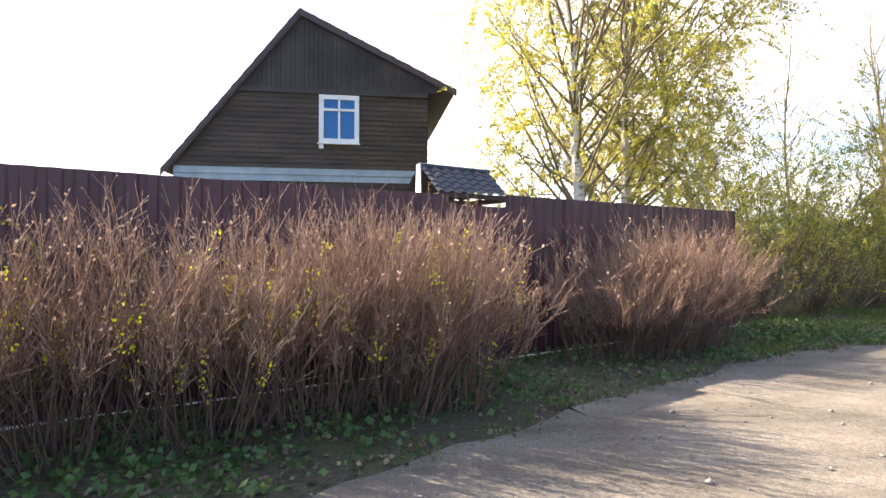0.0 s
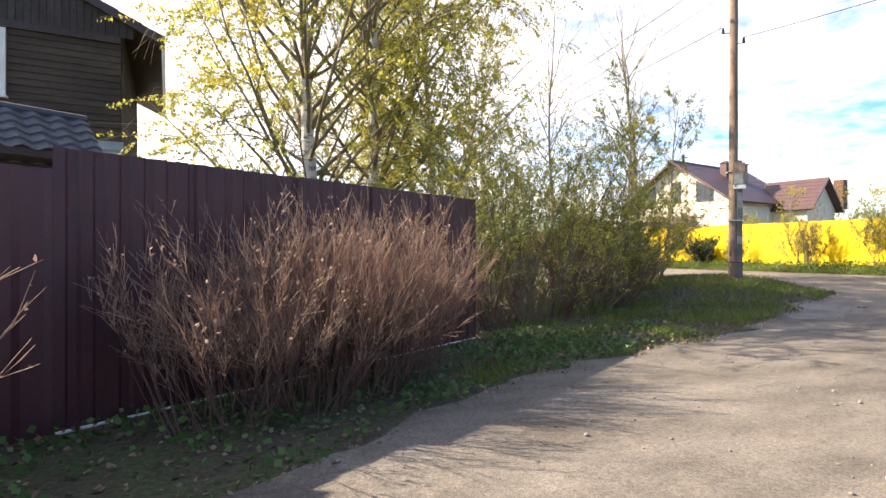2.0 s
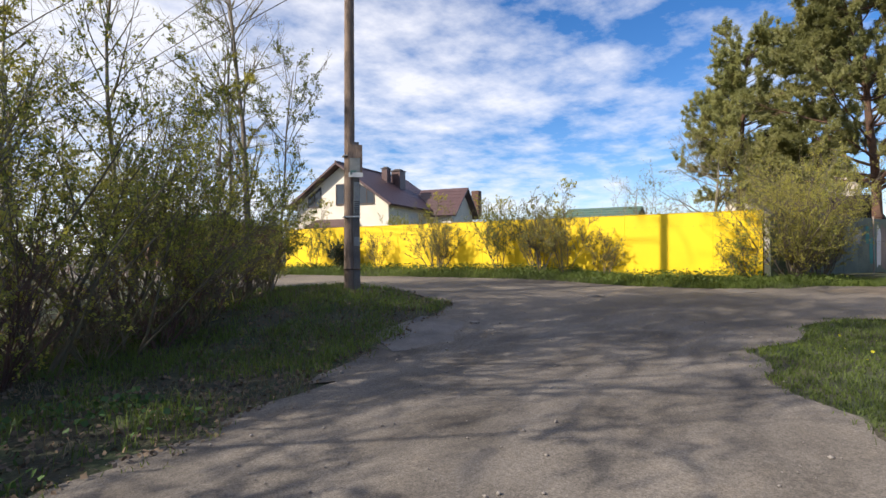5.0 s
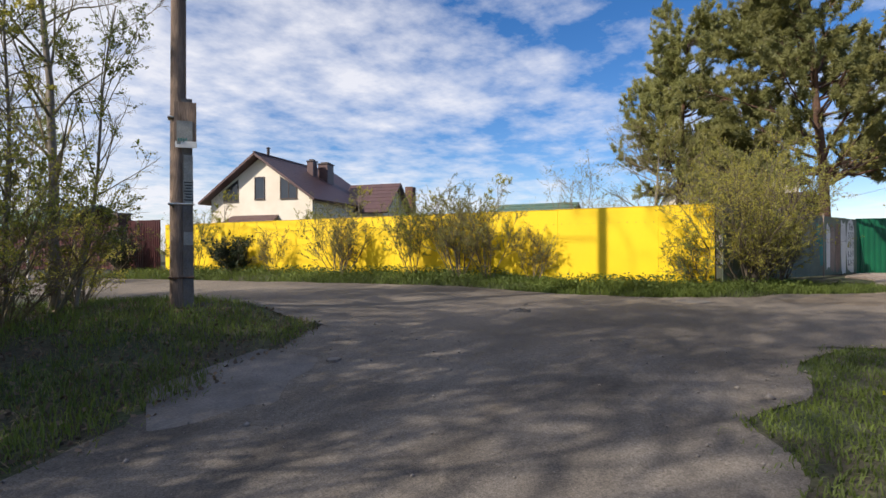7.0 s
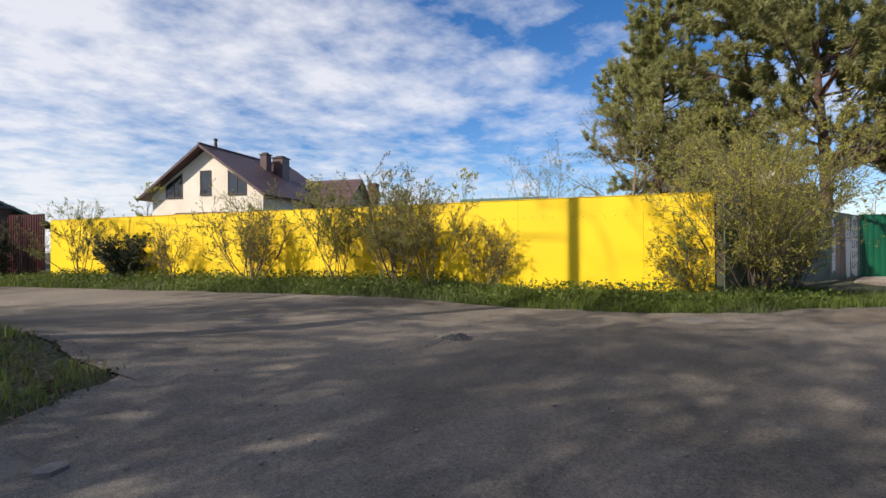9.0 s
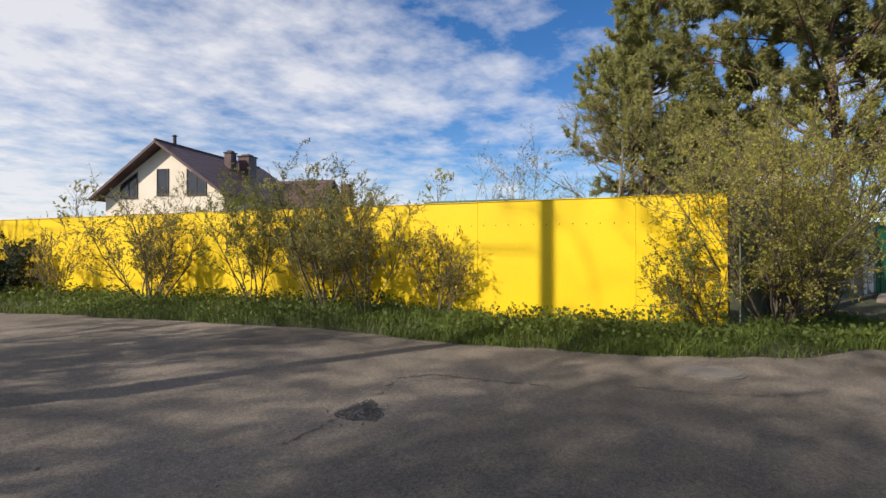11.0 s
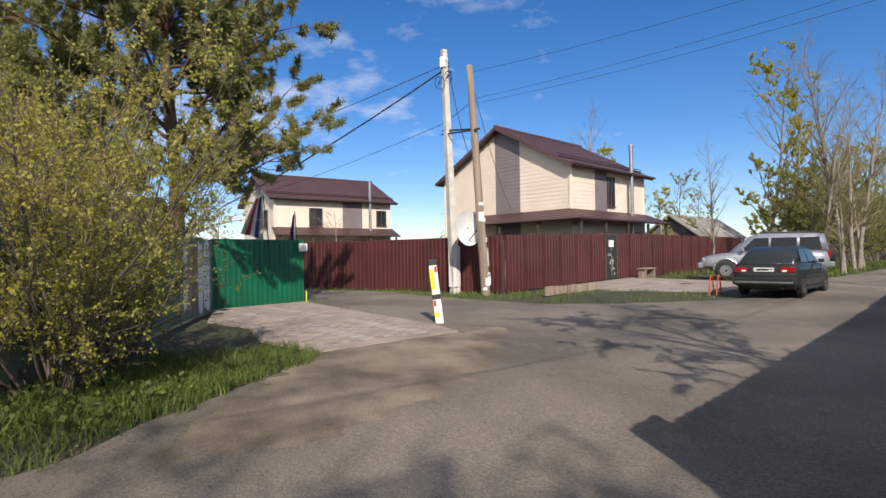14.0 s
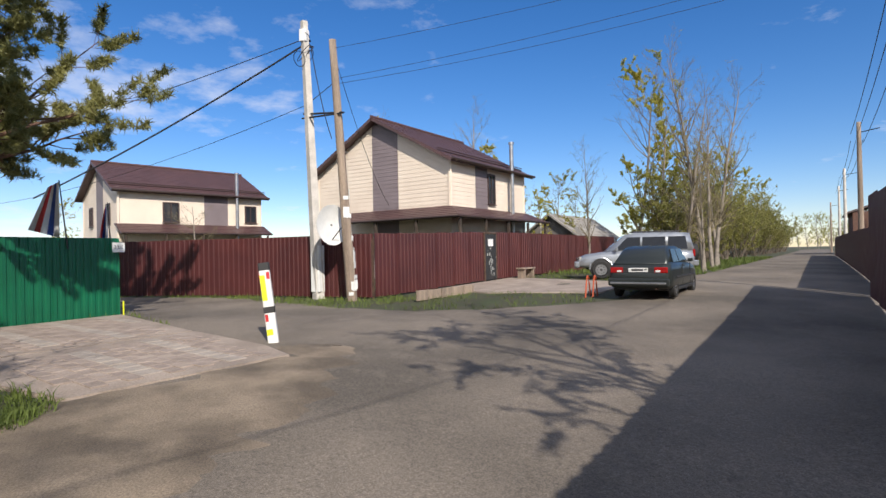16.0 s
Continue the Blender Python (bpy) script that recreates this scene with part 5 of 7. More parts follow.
slab("pavement_pad", [(12.0, 9.9), (13.0, 9.5), (14.6, 10.6), (14.2, 11.3), (12.6, 11.0)], 0.0, 0.2, "sunken concrete slab in the grass verge", material=M_STUB)
for x_, y_, r_ in ((21.7, 7.4, 0.34),):
    mh = thing("manhole_cover", x_, y_, H(x_, y_) + 0.02, 0, "round worn manhole cover set in the road", "manhole cover")
    part("cover", Shape().tube((0, 0, -0.05), (0, 0, 0.012), r_, r_ - 0.01, 28), M_STUB, mh)
    part("rim", Shape().tube((0, 0, -0.05), (0, 0, 0.006), r_ + 0.05, r_ + 0.04, 28), M_ROAD, mh)
# timber edging of the bed and a small bench by the door
bed = thing("timber_edging", 31.0, -7.3, H(31, -7.3), dang, "weathered timber edging round a bare flower bed", "edging")
for k in range(5):
    part("board", Shape().box((-1.3 + 0.62 * k, 0.02 * (k % 2), 0.14), (0.58, 0.06, 0.3 - 0.03 * (k % 2)), 0, 0.008), M_POLE2, bed)
bench = thing("low_bench", 33.6, -14.6, H(33.6, -14.6), dang, "low grey wooden bench beside a metal door", "bench")
part("seat", Shape().box((0, 0, 0.45), (1.1, 0.4, 0.06), 0, 0.008), M_POLE2, bench)
for sx in (-0.42, 0.42):
    part("leg", Shape().box((sx, 0, 0.21), (0.1, 0.36, 0.42), 0, 0.008), M_POLE2, bench)
peg = thing("survey_peg", 36.6, -4.15, H(36.6, -4.15), 0, "short brown wooden peg beside fence", "peg")
part("peg", Shape().tube((0, 0, -0.1), (0.02, 0, 0.42), 0.035, 0.03, 8), M_RUST, peg)


# ---------------------------------------------------------------- parked cars
def loft(stations, name_closed=True):
    """A skin over cross sections, each a list of (y, z) half outlines from the bottom to the top, at x."""
    s = Shape()
    v, n = [], len(stations[0][1])
    for x, half in stations:
        v += [(x, y, z) for y, z in half] + [(x, -y, z) for y, z in half[::-1]]
    k = 2 * n
    f = [(i * k + j, i * k + (j + 1) % k, (i + 1) * k + (j + 1) % k, (i + 1) * k + j) for i in range(len(stations) - 1) for j in range(k)]
    f += [list(range(k))[::-1], [(len(stations) - 1) * k + j for j in range(k)]]
    return s.add(v, f)


def smooth_part(name, shape, material, parent, label="", levels=0):
    bm = bmesh.new()
    me = shape.mesh(name)
    bm.from_mesh(me)
    bmesh.ops.remove_doubles(bm, verts=bm.verts, dist=0.0005)
    bmesh.ops.bevel(bm, geom=[e for e in bm.edges if e.calc_face_angle(0) > 0.5], offset=0.018, segments=2, affect="EDGES")
    bmesh.ops.recalc_face_normals(bm, faces=bm.faces)
    return part(name, bm, material, parent, label, smooth=True)


def wheel(parent, x, y, r, w, side):
    tyre = Shape()
    k, prof = 28, [(-w / 2, r * 0.62), (-w / 2, r * 0.9), (-w * 0.36, r), (w * 0.36, r), (w / 2, r * 0.9), (w / 2, r * 0.62)]
    v = [(x + rr_ * math.cos(2 * math.pi * i / k), y + o, r + rr_ * math.sin(2 * math.pi * i / k)) for o, rr_ in prof for i in range(k)]
    f = [(a * k + i, a * k + (i + 1) % k, ((a + 1) % 6) * k + (i + 1) % k, ((a + 1) % 6) * k + i) for a in range(6) for i in range(k)]
    w_ob = part("wheel", tyre.add(v, f), M_RUBBER, parent)
    rim = Shape().tube((x, y + side * w * 0.2, r), (x, y + side * w * 0.42, r), r * 0.63, r * 0.6, 28)
    part("rim", rim, M_STEEL, w_ob, "silver wheel rim")
    hub = Shape().tube((x, y + side * w * 0.3, r), (x, y + side * w * 0.5, r), r * 0.16, r * 0.13, 12)
    for i in range(8):
        a = 2 * math.pi * i / 8
        hub.box((x + r * 0.38 * math.cos(a), y + side * w * 0.43, r + r * 0.38 * math.sin(a)), (r * 0.1, 0.012, r * 0.1), 0, 0.003)
    part("hub", hub, M_PLASTIC, w_ob)


def panel_on(shape, pts, out, t=0.012):
    out = Vector(out)
    return shape.prism([Vector(p) for p in pts], out * -0.01, out * t)


# dark hatchback: x runs forward from its rear bumper
hb = thing("hatchback_car", 25.75, -9.25, H(25.9, -11) + 0.02, dang, "dark grey-green five-door hatchback parked beside the road", "car")
secs = []
for x, wl_, zb, zs, zt in ((0.0, 0.70, 0.36, 0.5, 0.62), (0.06, 0.78, 0.3, 0.55, 0.88), (0.35, 0.81, 0.24, 0.55, 0.95), (1.2, 0.82, 0.22, 0.55, 0.93), (2.4, 0.82, 0.22, 0.55, 0.9), (3.0, 0.81, 0.22, 0.55, 0.86), (3.6, 0.78, 0.25, 0.52, 0.78), (3.9, 0.72, 0.3, 0.48, 0.66), (3.98, 0.6, 0.36, 0.46, 0.58)):
    secs.append((x, [(wl_ - 0.06, zb), (wl_, (zb + zs) / 2), (wl_, zs), (wl_ - 0.015, (zs + zt) / 2), (wl_ - 0.05, zt), (wl_ - 0.2, zt + 0.015)]))
smooth_part("body", loft(secs), M_CARDARK, hb)
cab = [(0.1, [(0.68, 0.9), (0.68, 0.93), (0.66, 0.95)]), (0.62, [(0.72, 0.9), (0.6, 1.26), (0.52, 1.3)]), (0.9, [(0.73, 0.9), (0.59, 1.35), (0.48, 1.385)]), (1.7, [(0.74, 0.9), (0.6, 1.375), (0.48, 1.41)]), (2.25, [(0.74, 0.88), (0.58, 1.32), (0.46, 1.35)]), (2.95, [(0.7, 0.84), (0.68, 0.88), (0.6, 0.89)])]
smooth_part("cabin", loft(cab), M_CARDARK, hb)
g_ = Shape()
panel_on(g_, [(0.17, 0.56, 0.975), (0.17, -0.56, 0.975), (0.6, -0.5, 1.27), (0.6, 0.5, 1.27)], (-0.55, 0, 0.83), 0.006)
part("rear_window", g_, M_TINT, hb, "tinted rear window")
part("windscreen", panel_on(Shape(), [(2.85, 0.58, 0.92), (2.85, -0.58, 0.92), (2.32, -0.46, 1.315), (2.32, 0.46, 1.315)], (0.6, 0, 0.8), 0.02), M_TINT, hb)
for sy in (-1, 1):
    for x0, x1, x2, x3 in ((0.72, 1.42, 1.4, 0.86), (1.5, 2.55, 2.15, 1.47)):
        part("side_window", panel_on(Shape(), [(x0, sy * 0.725, 0.96), (x1, sy * 0.725, 0.95), (x2, sy * 0.615, 1.31), (x3, sy * 0.615, 1.31)], (0, sy * 0.95, 0.3), 0.008), M_TINT, hb)
    part("tail_lamp", Shape().box((0.035, sy * 0.57, 0.76), (0.07, 0.33, 0.15), 0, 0.012), M_GLASSRED, hb, "red tail lamp")
    part("reversing_lamp", Shape().box((0.0, sy * 0.5, 0.73), (0.02, 0.12, 0.05), 0, 0.004), M_WHITE, hb)
    part("side_moulding", Shape().box((1.9, sy * 0.825, 0.55), (2.4, 0.02, 0.06), 0, 0.005), M_PLASTIC, hb)
    part("wing_mirror", Shape().box((2.45, sy * 0.84, 0.98), (0.12, 0.14, 0.1), 0, 0.02), M_CARDARK, hb)
    for xa in (0.72, 3.18):
        wheel(hb, xa, sy * 0.72, 0.28, 0.17, sy)
    part("sill", Shape().box((1.95, sy * 0.78, 0.24), (1.8, 0.06, 0.08), 0, 0.01), M_PLASTIC, hb)
    for xd_ in (1.45, 2.5):
        part("door_gap", Shape().box((xd_, sy * 0.8145, 0.62), (0.01, 0.02, 0.55), 0, 0), M_BLACK, hb)
    part("door_handle", Shape().box((1.62, sy * 0.822, 0.83), (0.16, 0.02, 0.03), 0, 0.004), M_PLASTIC, hb)
part("rear_bumper", Shape().box((-0.03, 0, 0.44), (0.14, 1.56, 0.2), 0, 0.03), M_CARDARK, hb)
part("bumper_strip", Shape().box((-0.105, 0, 0.42), (0.02, 1.44, 0.05), 0, 0.006), M_STEEL, hb, "bright bumper strip")
part("lamp_panel", Shape().box((0.03, 0, 0.76), (0.05, 0.8, 0.14), 0, 0.008), M_PLASTIC, hb)
npl = part("number_plate", Shape().box((-0.0, 0, 0.765), (0.012, 0.5, 0.11), 0, 0.002), M_WHITE, hb, "white number plate")
part("plate_print", Shape().box((-0.008, 0.02, 0.765), (0.004, 0.3, 0.05), 0, 0).box((-0.008, -0.19, 0.775), (0.004, 0.06, 0.03), 0, 0), M_BLACK, npl)
part("underbody", Shape().box((1.95, 0, 0.27), (3.4, 1.4, 0.12), 0, 0.02), M_BLACK, hb)
part("exhaust", Shape().tube((-0.02, -0.45, 0.27), (0.4, -0.45, 0.27), 0.025, k=8), M_RUST, hb)

# silver off-roader nose to the fence
sv0, sv1 = Vector((27.9, -18.2, 0)), Vector((31.6, -15.8, 0))
sva = math.degrees(math.atan2(sv1.y - sv0.y, sv1.x - sv0.x))
sv = thing("off_road_car", 27.95, -18.15, H(29.5, -17) + 0.02, sva, "silver off-road car with a spare wheel on its tailgate", "car")
secs = []
for x, wl_, zb, zs, zt in ((0.0, 0.84, 0.5, 0.7, 1.0), (0.05, 0.9, 0.45, 0.75, 1.1), (0.5, 0.93, 0.42, 0.75, 1.12), (1.6, 0.93, 0.42, 0.75, 1.12), (2.9, 0.93, 0.42, 0.75, 1.1), (3.5, 0.92, 0.42, 0.75, 1.06), (4.1, 0.88, 0.45, 0.72, 0.98), (4.4, 0.8, 0.48, 0.68, 0.86), (4.5, 0.7, 0.5, 0.66, 0.78)):
    secs.append((x, [(wl_ - 0.06, zb), (wl_, (zb + zs) / 2), (wl_, zs), (wl_ - 0.02, (zs + zt) / 2), (wl_ - 0.06, zt), (wl_ - 0.25, zt + 0.02)]))
smooth_part("body", loft(secs), M_CARSILVER, sv)
cab = [(0.02, [(0.82, 1.08), (0.8, 1.2), (0.7, 1.22)]), (0.14, [(0.84, 1.08), (0.72, 1.74), (0.6, 1.8)]), (0.6, [(0.85, 1.08), (0.73, 1.79), (0.6, 1.84)]), (2.2, [(0.85, 1.08), (0.73, 1.8), (0.6, 1.85)]), (2.6, [(0.85, 1.08), (0.7, 1.72), (0.58, 1.76)]), (3.35, [(0.82, 1.04), (0.8, 1.1), (0.7, 1.11)])]
smooth_part("cabin", loft(cab), M_CARSILVER, sv)
for sy in (-1, 1):
    for x0, x1, x2, x3 in ((0.25, 0.98, 0.95, 0.3), (1.06, 1.95, 1.92, 1.05), (2.03, 3.0, 2.5, 2.0)):
        part("side_window", panel_on(Shape(), [(x0, sy * 0.842, 1.17), (x1, sy * 0.842, 1.16), (x2, sy * 0.745, 1.67), (x3, sy * 0.745, 1.67)], (0, sy * 0.98, 0.18), 0.008), M_TINT, sv)
    part("tail_lamp", Shape().box((0.02, sy * 0.8, 1.0), (0.08, 0.14, 0.28), 0, 0.015), M_GLASSRED, sv, "red tail lamp")
    part("head_lamp", Shape().box((4.36, sy * 0.62, 0.82), (0.12, 0.34, 0.16), 0, 0.03), M_POSTER, sv)
    part("roof_rail", Shape().tube((0.4, sy * 0.62, 1.89), (2.3, sy * 0.62, 1.9), 0.018, k=6), M_PLASTIC, sv)
    for xa in (0.85, 3.55):
        arch = [Vector((xa + 0.45 * math.cos(a_), sy * 0.925, 0.4 + 0.45 * math.sin(a_))) for a_ in [math.pi * i / 14 for i in range(15)]]
        part("wheel_arch", curve_tube(arch, 0.035, 8), M_CARSILVER, sv)
        # Black disc paints the dark of a wheel recess the body lacks.
        part("wheel_well", Shape().tube((xa, sy * 0.8, 0.42), (xa, sy * 0.934, 0.42), 0.43, 0.43, 24), M_BLACK, sv)
    part("side_moulding", Shape().box((2.1, sy * 0.935, 0.62), (2.1, 0.03, 0.12), 0, 0.01), M_CARSILVER, sv)
    part("wing_mirror", Shape().box((2.95, sy * 0.98, 1.2), (0.12, 0.18, 0.18), 0, 0.03), M_CARSILVER, sv)
    for xa in (0.85, 3.55):
        wheel(sv, xa, sy * 0.87, 0.37, 0.25, sy)
part("windscreen", panel_on(Shape(), [(3.28, 0.7, 1.14), (3.28, -0.7, 1.14), (2.66, -0.6, 1.71), (2.66, 0.6, 1.71)], (0.68, 0, 0.73), 0.01), M_TINT, sv)
part("rear_window", panel_on(Shape(), [(0.03, 0.66, 1.22), (0.03, -0.66, 1.22), (0.13, -0.6, 1.7), (0.13, 0.6, 1.7)], (-1, 0, 0.2), 0.012), M_TINT, sv)
spare = part("spare_wheel", Shape().tube((-0.24, 0.1, 1.02), (-0.02, 0.1, 1.02), 0.34, 0.36, 28), M_RUBBER, sv, "black covered spare wheel")
part("cover_disc", Shape().tube((-0.26, 0.1, 1.02), (-0.235, 0.1, 1.02), 0.26, 0.3, 28), M_PLASTIC, spare)
part("rear_bumper", Shape().box((-0.06, 0, 0.6), (0.2, 1.7, 0.22), 0, 0.04), M_CARSILVER, sv)
part("front_bumper", Shape().box((4.5, 0, 0.58), (0.22, 1.66, 0.26), 0, 0.05), M_CARSILVER, sv)
part("grille", Shape().box((4.5, 0, 0.8), (0.05, 0.8, 0.14), 0, 0.01), M_PLASTIC, sv)
part("underbody", Shape().box((2.2, 0, 0.46), (3.9, 1.5, 0.14), 0, 0.02), M_BLACK, sv)

# bent orange tubes of a parking barrier
bar = thing("parking_barrier", 27.25, -9.6, H(27.25, -9.6), 15, "bent orange-red metal parking barrier hoop", "barrier")
for sx in (0.0, 0.28):
    pts = [Vector((sx * 0.6, 0.55 * t - 0.25 + sx * 0.5, 0.62 * math.sin(math.pi * min(1, t * 1.1)))) for t in [i / 10 for i in range(11)]]
    part("hoop", curve_tube(pts, 0.022, 6), M_ORANGE, bar)


# ---------------------------------------------------------------- flags, graffiti, road patches
def flag(x, y, z, tall, lean, bands, seed, label, drop=1.1, wide=0.34):
    ob = thing("flag", x, y, z, 0, label, "flag", "flags on the green gate")
    part("pole", Shape().tube((0, 0, 0), (lean[0], lean[1], tall), 0.018, 0.012, 8), M_PLASTIC, ob)
    rng = random.Random(seed)
    top = Vector((lean[0], lean[1], tall - 0.04))
    across = Vector((0.69, 0.72, 0))
    n, m = 12, 10
    for b, mm in enumerate(bands):
        v = []
        for i in range(n + 1):
            for j in range(m + 1):
                u, w = i / n, (b + j / m) / len(bands)
                fold = 0.05 * math.sin(9 * w + 3 * u + seed) * (0.3 + u)
                v.append(top + across * (w * wide * (0.35 + 0.65 * u) + fold) + Vector((fold, -fold, -drop * u * (1 - 0.25 * w) - 0.12 * w)))
        f = [(i * (m + 1) + j, i * (m + 1) + j + 1, (i + 1) * (m + 1) + j + 1, (i + 1) * (m + 1) + j) for i in range(n) for j in range(m)]
        part("cloth_stripe", Shape().add(v, f), mm, ob, smooth=True)


flag(33.9, 2.05, 2.3, 1.6, (0.2, 0.12), (M_WHITE, M_BLUE, M_WHITE, M_RED, M_WHITE), 3, "faded red white and blue cloth flag hanging above gate", 1.3, 0.75)
flag(34.3, 1.1, 2.3, 1.15, (0.06, 0.05), (M_WHITE, M_BLUE, M_RED), 7, "white blue and red cloth flag hanging limp above gate", 0.95, 0.22)

gr = thing("graffiti", 0, 0, 0, 0, "faded white, teal and brown sprayed patches on boards", "graffiti")
rnd = random.Random(31)
nrm = Vector((gd[1], -gd[0], 0))
for s_, w_, h_, z_, mm in ((6.6, 0.5, 0.9, 0.75, M_TEAL), (7.1, 0.35, 1.4, 0.9, M_WHITE), (7.5, 0.4, 1.5, 0.85, M_SLAB), (8.0, 0.45, 1.55, 0.9, M_POLE), (8.55, 0.5, 1.7, 0.9, M_WHITE), (9.25, 0.8, 1.74, 0.92, M_WHITE), (6.2, 0.3, 0.6, 1.3, M_TEAL), (5.4, 0.7, 0.5, 1.2, M_POSTER)):
    p = GF_A + gd * s_
    ring = []
    for k in range(14):
        a = 2 * math.pi * k / 14
        rr_ = 1 + rnd.uniform(-0.12, 0.1)
        cx, cz = max(-0.5, min(0.5, 0.62 * math.cos(a))) * w_ * rr_, max(-0.5, min(0.5, 0.62 * math.sin(a))) * h_ * rr_
        q = Vector((p[0], p[1], H(*p) + 0.06 + z_ + cz)) + Vector((*gd, 0)) * cx + nrm * 0.0125
        ring.append(q)
    part("paint_patch", Shape().prism(ring, nrm * 0.0, nrm * 0.004), mm, gr)
p = GF_A + gd * 9.3
for row in range(2, 5):
    for k in range(3):
        q = Vector((p[0], p[1], H(*p) + 1.62 - row * 0.3)) + Vector((*gd, 0)) * (-0.25 + 0.24 * k) + nrm * 0.018
        stroke = Shape().box(tuple(q), (0.03, 0.006, 0.2), gang, 0).box(tuple(q + Vector((*gd, 0)) * 0.06 + Vector((0, 0, 0.07 * (k - 1)))), (0.12, 0.006, 0.03), gang, 0)
        part("lettering", stroke, M_BLACK, gr, "black scrawled lettering")
for row, word in enumerate(("\u0422\u042b", "\u042d\u0422\u041e")):
    for k, letter in enumerate(word):
        text_on(letter, 0.3, Matrix.Translation(Vector((p[0], p[1], H(*p) + 1.62 - row * 0.3)) + Vector((*gd, 0)) * 0.22 * (k - (len(word) - 1) / 2) + nrm * 0.018) @ pose(0, 0, 0, 90, 0, gang), M_BLACK, gr)

# worn hole and long crack in the asphalt
def blot(name, x, y, rx, ry, rot, material, label, seed, lift=0.026):
    rnd_ = random.Random(seed)
    ring = []
    for k in range(26):
        a = 2 * math.pi * k / 26
        r_ = 1 + 0.25 * math.sin(3 * a + seed) * rnd_.uniform(0.4, 1) + rnd_.uniform(-0.1, 0.1)
        u, w = rx * r_ * math.cos(a), ry * r_ * math.sin(a)
        px, py = x + u * math.cos(rot) - w * math.sin(rot), y + u * math.sin(rot) + w * math.cos(rot)
        ring.append((px, py, H(px, py) + lift))
    ob = thing(name, 0, 0, 0, 0, label, "road damage", kind="structure")
    part("surface", Shape().prism(ring, (0, 0, -0.03), (0, 0, 0)), material, ob)


M_CRACK = pm("dusty_crack", (0.12, 0.103, 0.085), (0.06, 0.052, 0.044), 7, 0.95, 0.6, 0.4)
M_HOLE = pm("broken_asphalt", (0.075, 0.068, 0.06), (0.03, 0.027, 0.024), 9, 0.95, 0.8, 0.5)
blot("pothole", 18.92, 9.93, 0.26, 0.18, 0.5, M_HOLE, "shallow broken pothole in asphalt", 2)
rnd = random.Random(71)
hole_rubble = thing("pothole_rubble", 0, 0, 0, 0, "loose grey gravel in the broken pothole", "gravel", kind="stuff")
rubble = Shape()
for k in range(90):
    a_, r_ = rnd.uniform(0, 6.283), abs(rnd.gauss(0, 0.22))
    gx, gy, q = 18.9 + r_ * math.cos(a_), 9.95 + 0.75 * r_ * math.sin(a_), rnd.uniform(0.006, 0.019)
    gz = H(gx, gy) + 0.024
    rubble.add([(gx - q, gy - q * 0.6, gz), (gx + q, gy - q * 0.8, gz), (gx + q * 0.7, gy + q, gz), (gx - q * 0.8, gy + q * 0.7, gz), (gx, gy, gz + q * 1.1)], [(0, 1, 4), (1, 2, 4), (2, 3, 4), (3, 0, 4)])
part("gravel", rubble, M_STUB, hole_rubble)
stone = thing("flat_stone", 14.4, 10.25, H(14.4, 10.25) + 0.01, 20, "flat grey stone lying at the lane's edge", "stone")
part("stone", Shape().prism([(0.11, 0.0, 0), (0.06, 0.07, 0), (-0.05, 0.08, 0), (-0.11, 0.02, 0), (-0.07, -0.06, 0), (0.05, -0.07, 0)], (0, 0, -0.04), (0, 0, 0.018)), M_STONE, stone)
for cx0, pts in ((0, ((18.08, 9.98), (18.6, 10.0), (19.2, 10.02), (19.9, 10.2))), (1, ((19.9, 10.2), (20.28, 9.97), (20.4, 8.86), (20.73, 8.05), (20.83, 7.0), (21.08, 6.6)))):
    v, fine, faces = [], [], []
    rnd = random.Random(40 + cx0)
    for (ax_, ay_), (bx_, by_) in zip(pts, pts[1:]):
        for k in range(14):
            fine.append((ax_ + (bx_ - ax_) * k / 14 + rnd.uniform(-0.03, 0.03), ay_ + (by_ - ay_) * k / 14 + rnd.uniform(-0.03, 0.03)))
    for k, (x, y) in enumerate(fine):
        w = 0.006 + 0.03 * rnd.random() ** 2
        v += [(x - w, y - w * 0.6, H(x, y) + 0.0265), (x + w, y + w * 0.6, H(x, y) + 0.0265)]
        if k and rnd.random() < 0.82:
            faces.append((2 * k - 2, 2 * k - 1, 2 * k + 1, 2 * k))
    ob = thing("road_crack", 0, 0, 0, 0, "wandering broken crack in worn asphalt", "road damage", kind="structure")
    part("crack_line", Shape().add(v, faces), M_CRACK, ob)

scrap = thing("paper_scrap", 5.9, 4.55, H(5.9, 4.55) + 0.03, 30, "crumpled white paper scrap on the lane", "litter")
part("paper", Shape().add([(-0.07, -0.04, 0), (0.0, -0.05, 0.02), (0.07, -0.03, 0.0), (-0.06, 0.03, 0.015), (0.01, 0.045, 0.035), (0.06, 0.04, 0.01)], [(0, 1, 4, 3), (1, 2, 5, 4)]), M_WHITE, scrap)


# ---------------------------------------------------------------- plants
def unit(v):
    return v / np.maximum(np.linalg.norm(v, axis=-1, keepdims=True), 1e-9)


def grow(rng, p, d, length, n, rise=0.0, bend=0.15):
    """Curving shoots from points p along d: an array of polylines."""
    p, d = np.array(p, float), unit(np.array(d, float))
    pts, step = [p], (np.asarray(length, float) / (n - 1))[:, None]
    for _ in range(n - 1):
        d = unit(d + rng.normal(0, bend, d.shape) + np.array((0, 0, rise)))
        p = p + d * step
        pts.append(p)
    return np.stack(pts, 1)


